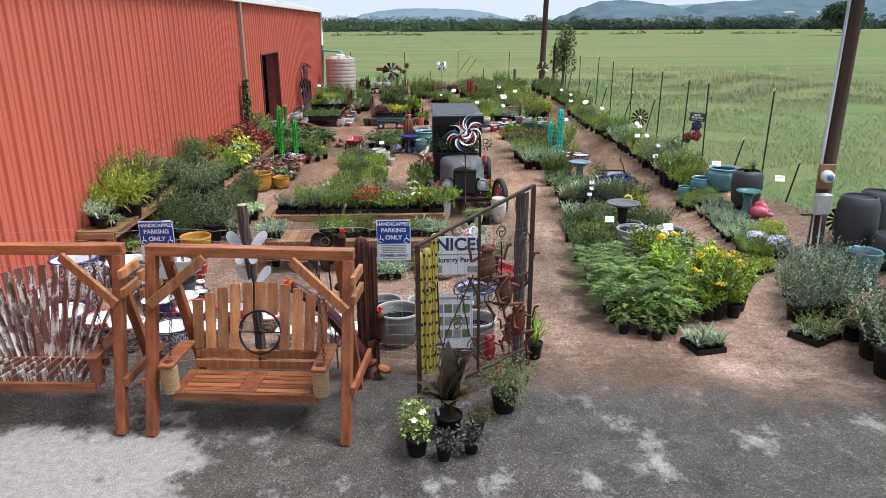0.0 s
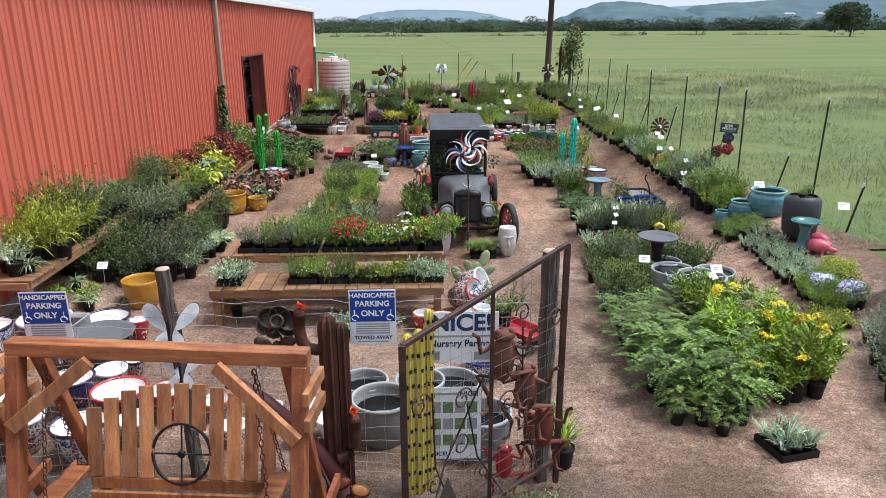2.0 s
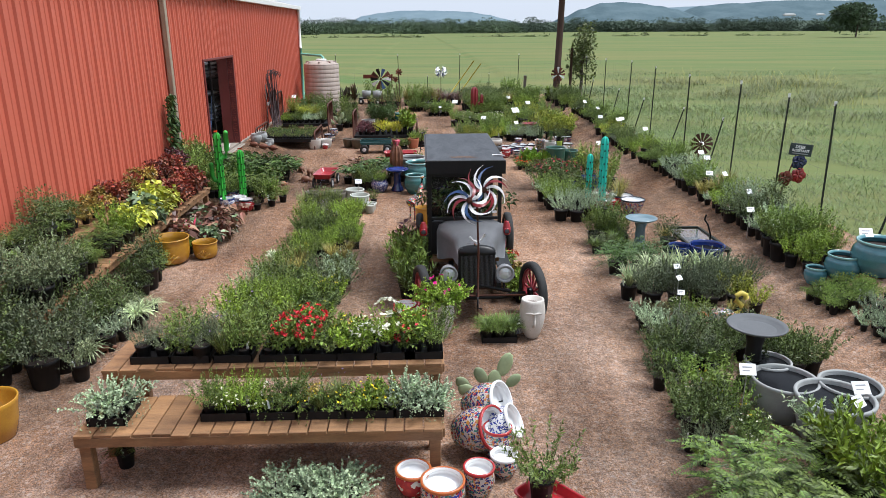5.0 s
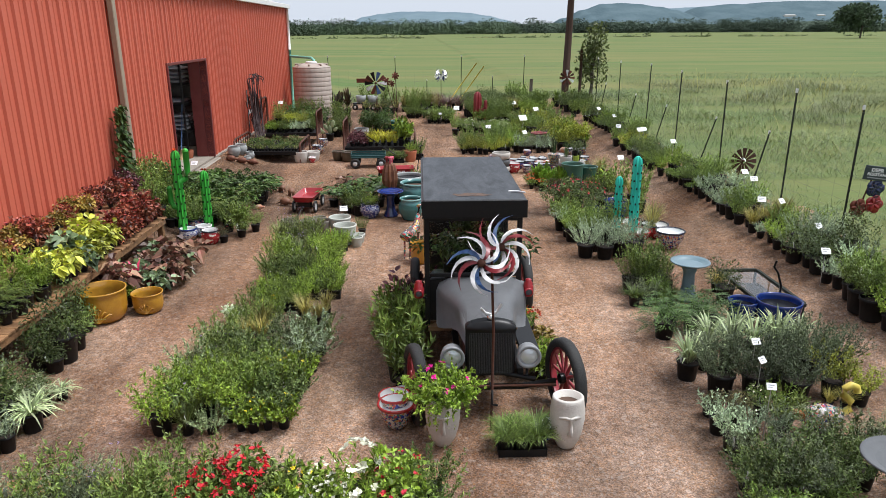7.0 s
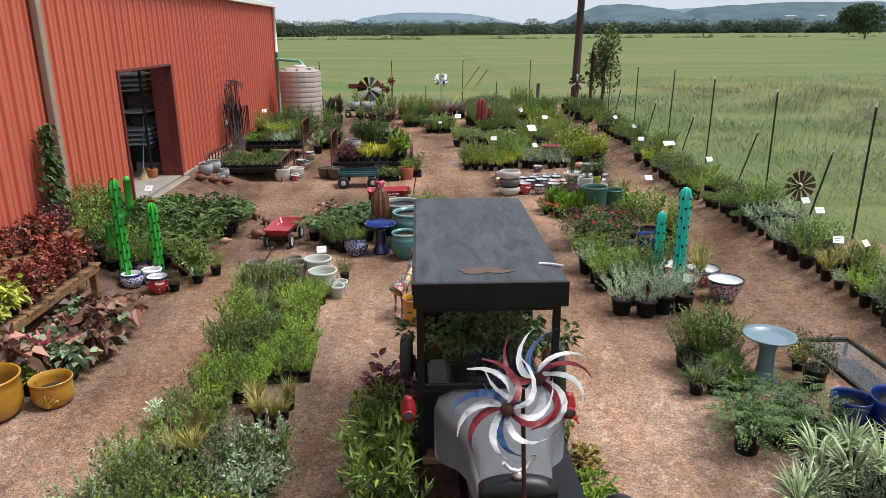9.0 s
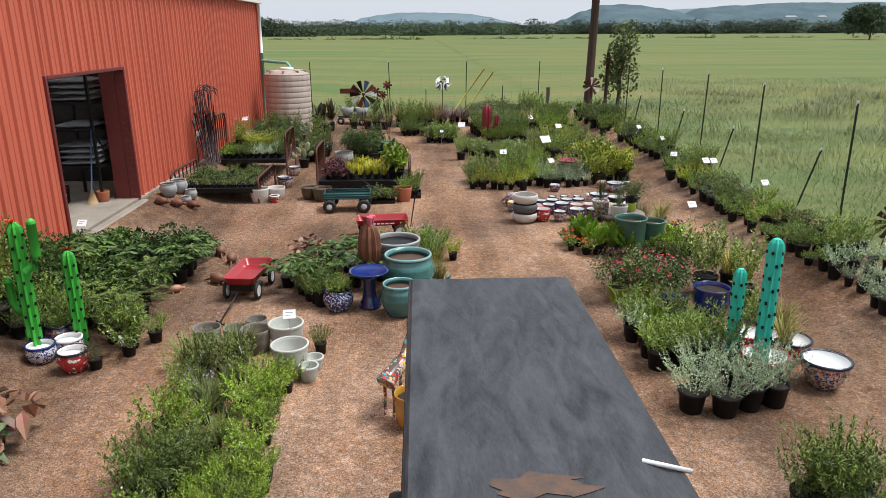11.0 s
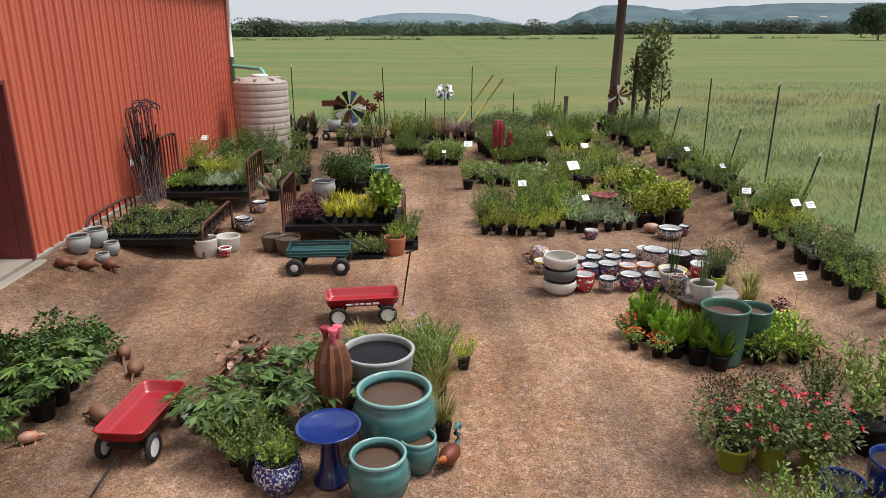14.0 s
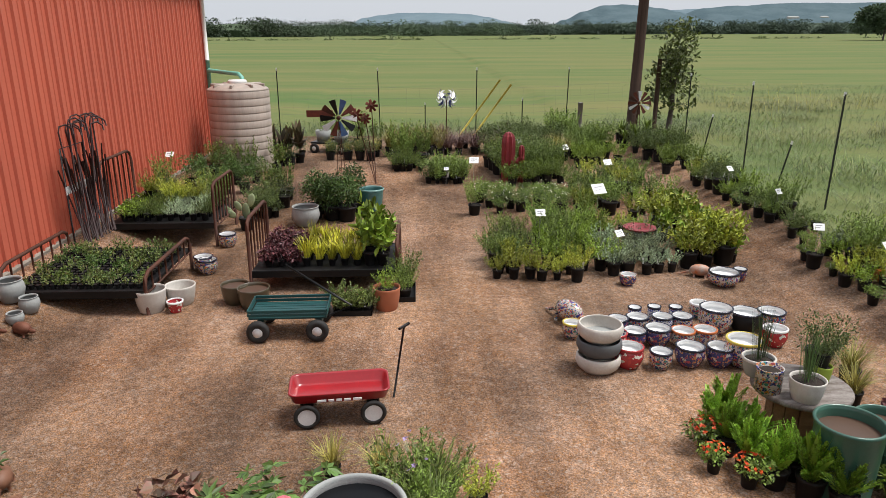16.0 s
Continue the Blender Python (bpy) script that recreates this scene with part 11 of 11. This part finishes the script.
vessel("terracotta_pot", -5.6, 25.72, tub(0.12, 0.2), "terracotta", "terracotta pot just inside the doorway", "pot", 0.7, "soil", None, 20, 0.42 - gz(-5.6, 25.72))
# vine climbing the barn wall
vine = thing("climbing_vine", pose(-4.95, 20.05, 0.4), "green leafy vine climbing the barn wall", "vine")
part("stem", tubem([(0, 0.1, 0), (0.02, 0.0, 0.7), (0.0, 0.12, 1.3), (0.02, 0.1, 1.85)], 0.015, 6), bark, vine)
vr = np.random.default_rng(12)
nv = 520
zz = vr.uniform(0, 1.9, nv)
vp = np.stack([vr.uniform(0.0, 0.12, nv), 0.08 + vr.normal(0, 1, nv) * (0.22 - 0.075 * zz), zz], 1)
leaf_mesh("foliage", diamonds(vp, np.stack([np.ones(nv) * 0.8, vr.normal(0, 0.7, nv), -0.5 + vr.normal(0, 0.5, nv)], 1), 0.11, 0.075, vr, 0.15, 0.3), LF["broad"], vine)["kind"] = "stuff"
# yellow guy guards by the back fence
for p, q in (((1.46, 39.5, 0.3), (2.77, 39.5, 2.08)), ((1.96, 39.5, 0.4), (3.1, 39.5, 1.95))):
    gy_ob = thing("guy_wire", pose(0, 0, 0), "yellow plastic guy-wire guard by the back fence", "guy wire")
    part("guard", tubem([p, q], 0.03, 6), M["yellow_paint"], gy_ob)
# black cart with tubs at the back
bw = thing("garden_cart", pose(-1.97, 38.1, 0.24, 0, 0, -20), "black garden cart on rubber wheels carrying two grey tubs", "cart")
part("bed", boxm(-0.55, 0.55, -0.25, 0.25, 0.26, 0.31, 0.01), M["paint_black"], bw)
part("handle", tubem([(0.55, 0, 0.28), (0.75, 0.0, 0.42), (0.8, 0.0, 0.75)], 0.018, 6), M["paint_black"], bw)
for dx in (-0.27, 0.27):
    part("tub", lathem([(0, 0), (0.17, 0.0), (0.22, 0.3), (0.2, 0.3), (0.16, 0.04), (0, 0.04)], 20, pose(dx, 0, 0.312)), M["stone_grey"], bw, "grey round tub")
for x in (-0.32, 0.32):
    w = part("wheel", lathem([(0.06, -0.03), (0.13, -0.03), (0.14, 0), (0.13, 0.03), (0.06, 0.03), (0.06, -0.03)], 18, pose(x * 1.3, -0.28, 0.14, 90, 0, 0)), M["rubber"], bw)
    part("hub", lathem([(0, -0.032), (0.06, -0.032), (0.06, 0.032), (0, 0.032)], 12, pose(x * 1.3, -0.28, 0.14, 90, 0, 0)), M["pale_metal"], w)
for dx, k in ((-0.27, "bushy"), (0.27, "upright")):
    plant(k, -1.97 + dx, 38.1 - dx * 0.36, 0.8, 0.28)
for x, y in ((-3.3, 36.6), (-2.95, 36.9), (-3.0, 36.4), (-2.65, 36.7)):
    plant("canna", x, y, 0.95)
# far houses among the trees of the ridge
for x, w in ((662, 20), (718, 14), (785, 22)):
    hs = thing("house", pose(x, 1303, 20.5), "small pale house far off on the wooded ridge", "house", "far houses")
    part("wall", boxm(-w / 2, w / 2, -4, 8, 0, 3.2, 0.05), M["stone_white"], hs)
    rb = bmesh.new()
    va = [rb.verts.new(q) for q in ((-w / 2 - 0.5, -4.6, 3.2), (w / 2 + 0.5, -4.6, 3.2), (w / 2 + 0.5, 4.6, 3.2), (-w / 2 - 0.5, 4.6, 3.2), (-w / 2 + 2, 0, 5.4), (w / 2 - 2, 0, 5.4))]
    for q in ((0, 1, 5, 4), (2, 3, 4, 5), (1, 2, 5), (3, 0, 4), (3, 2, 1, 0)):
        rb.faces.new([va[i] for i in q])
    part("roof", rb, M["stone_grey"], hs, "pale metal roof")
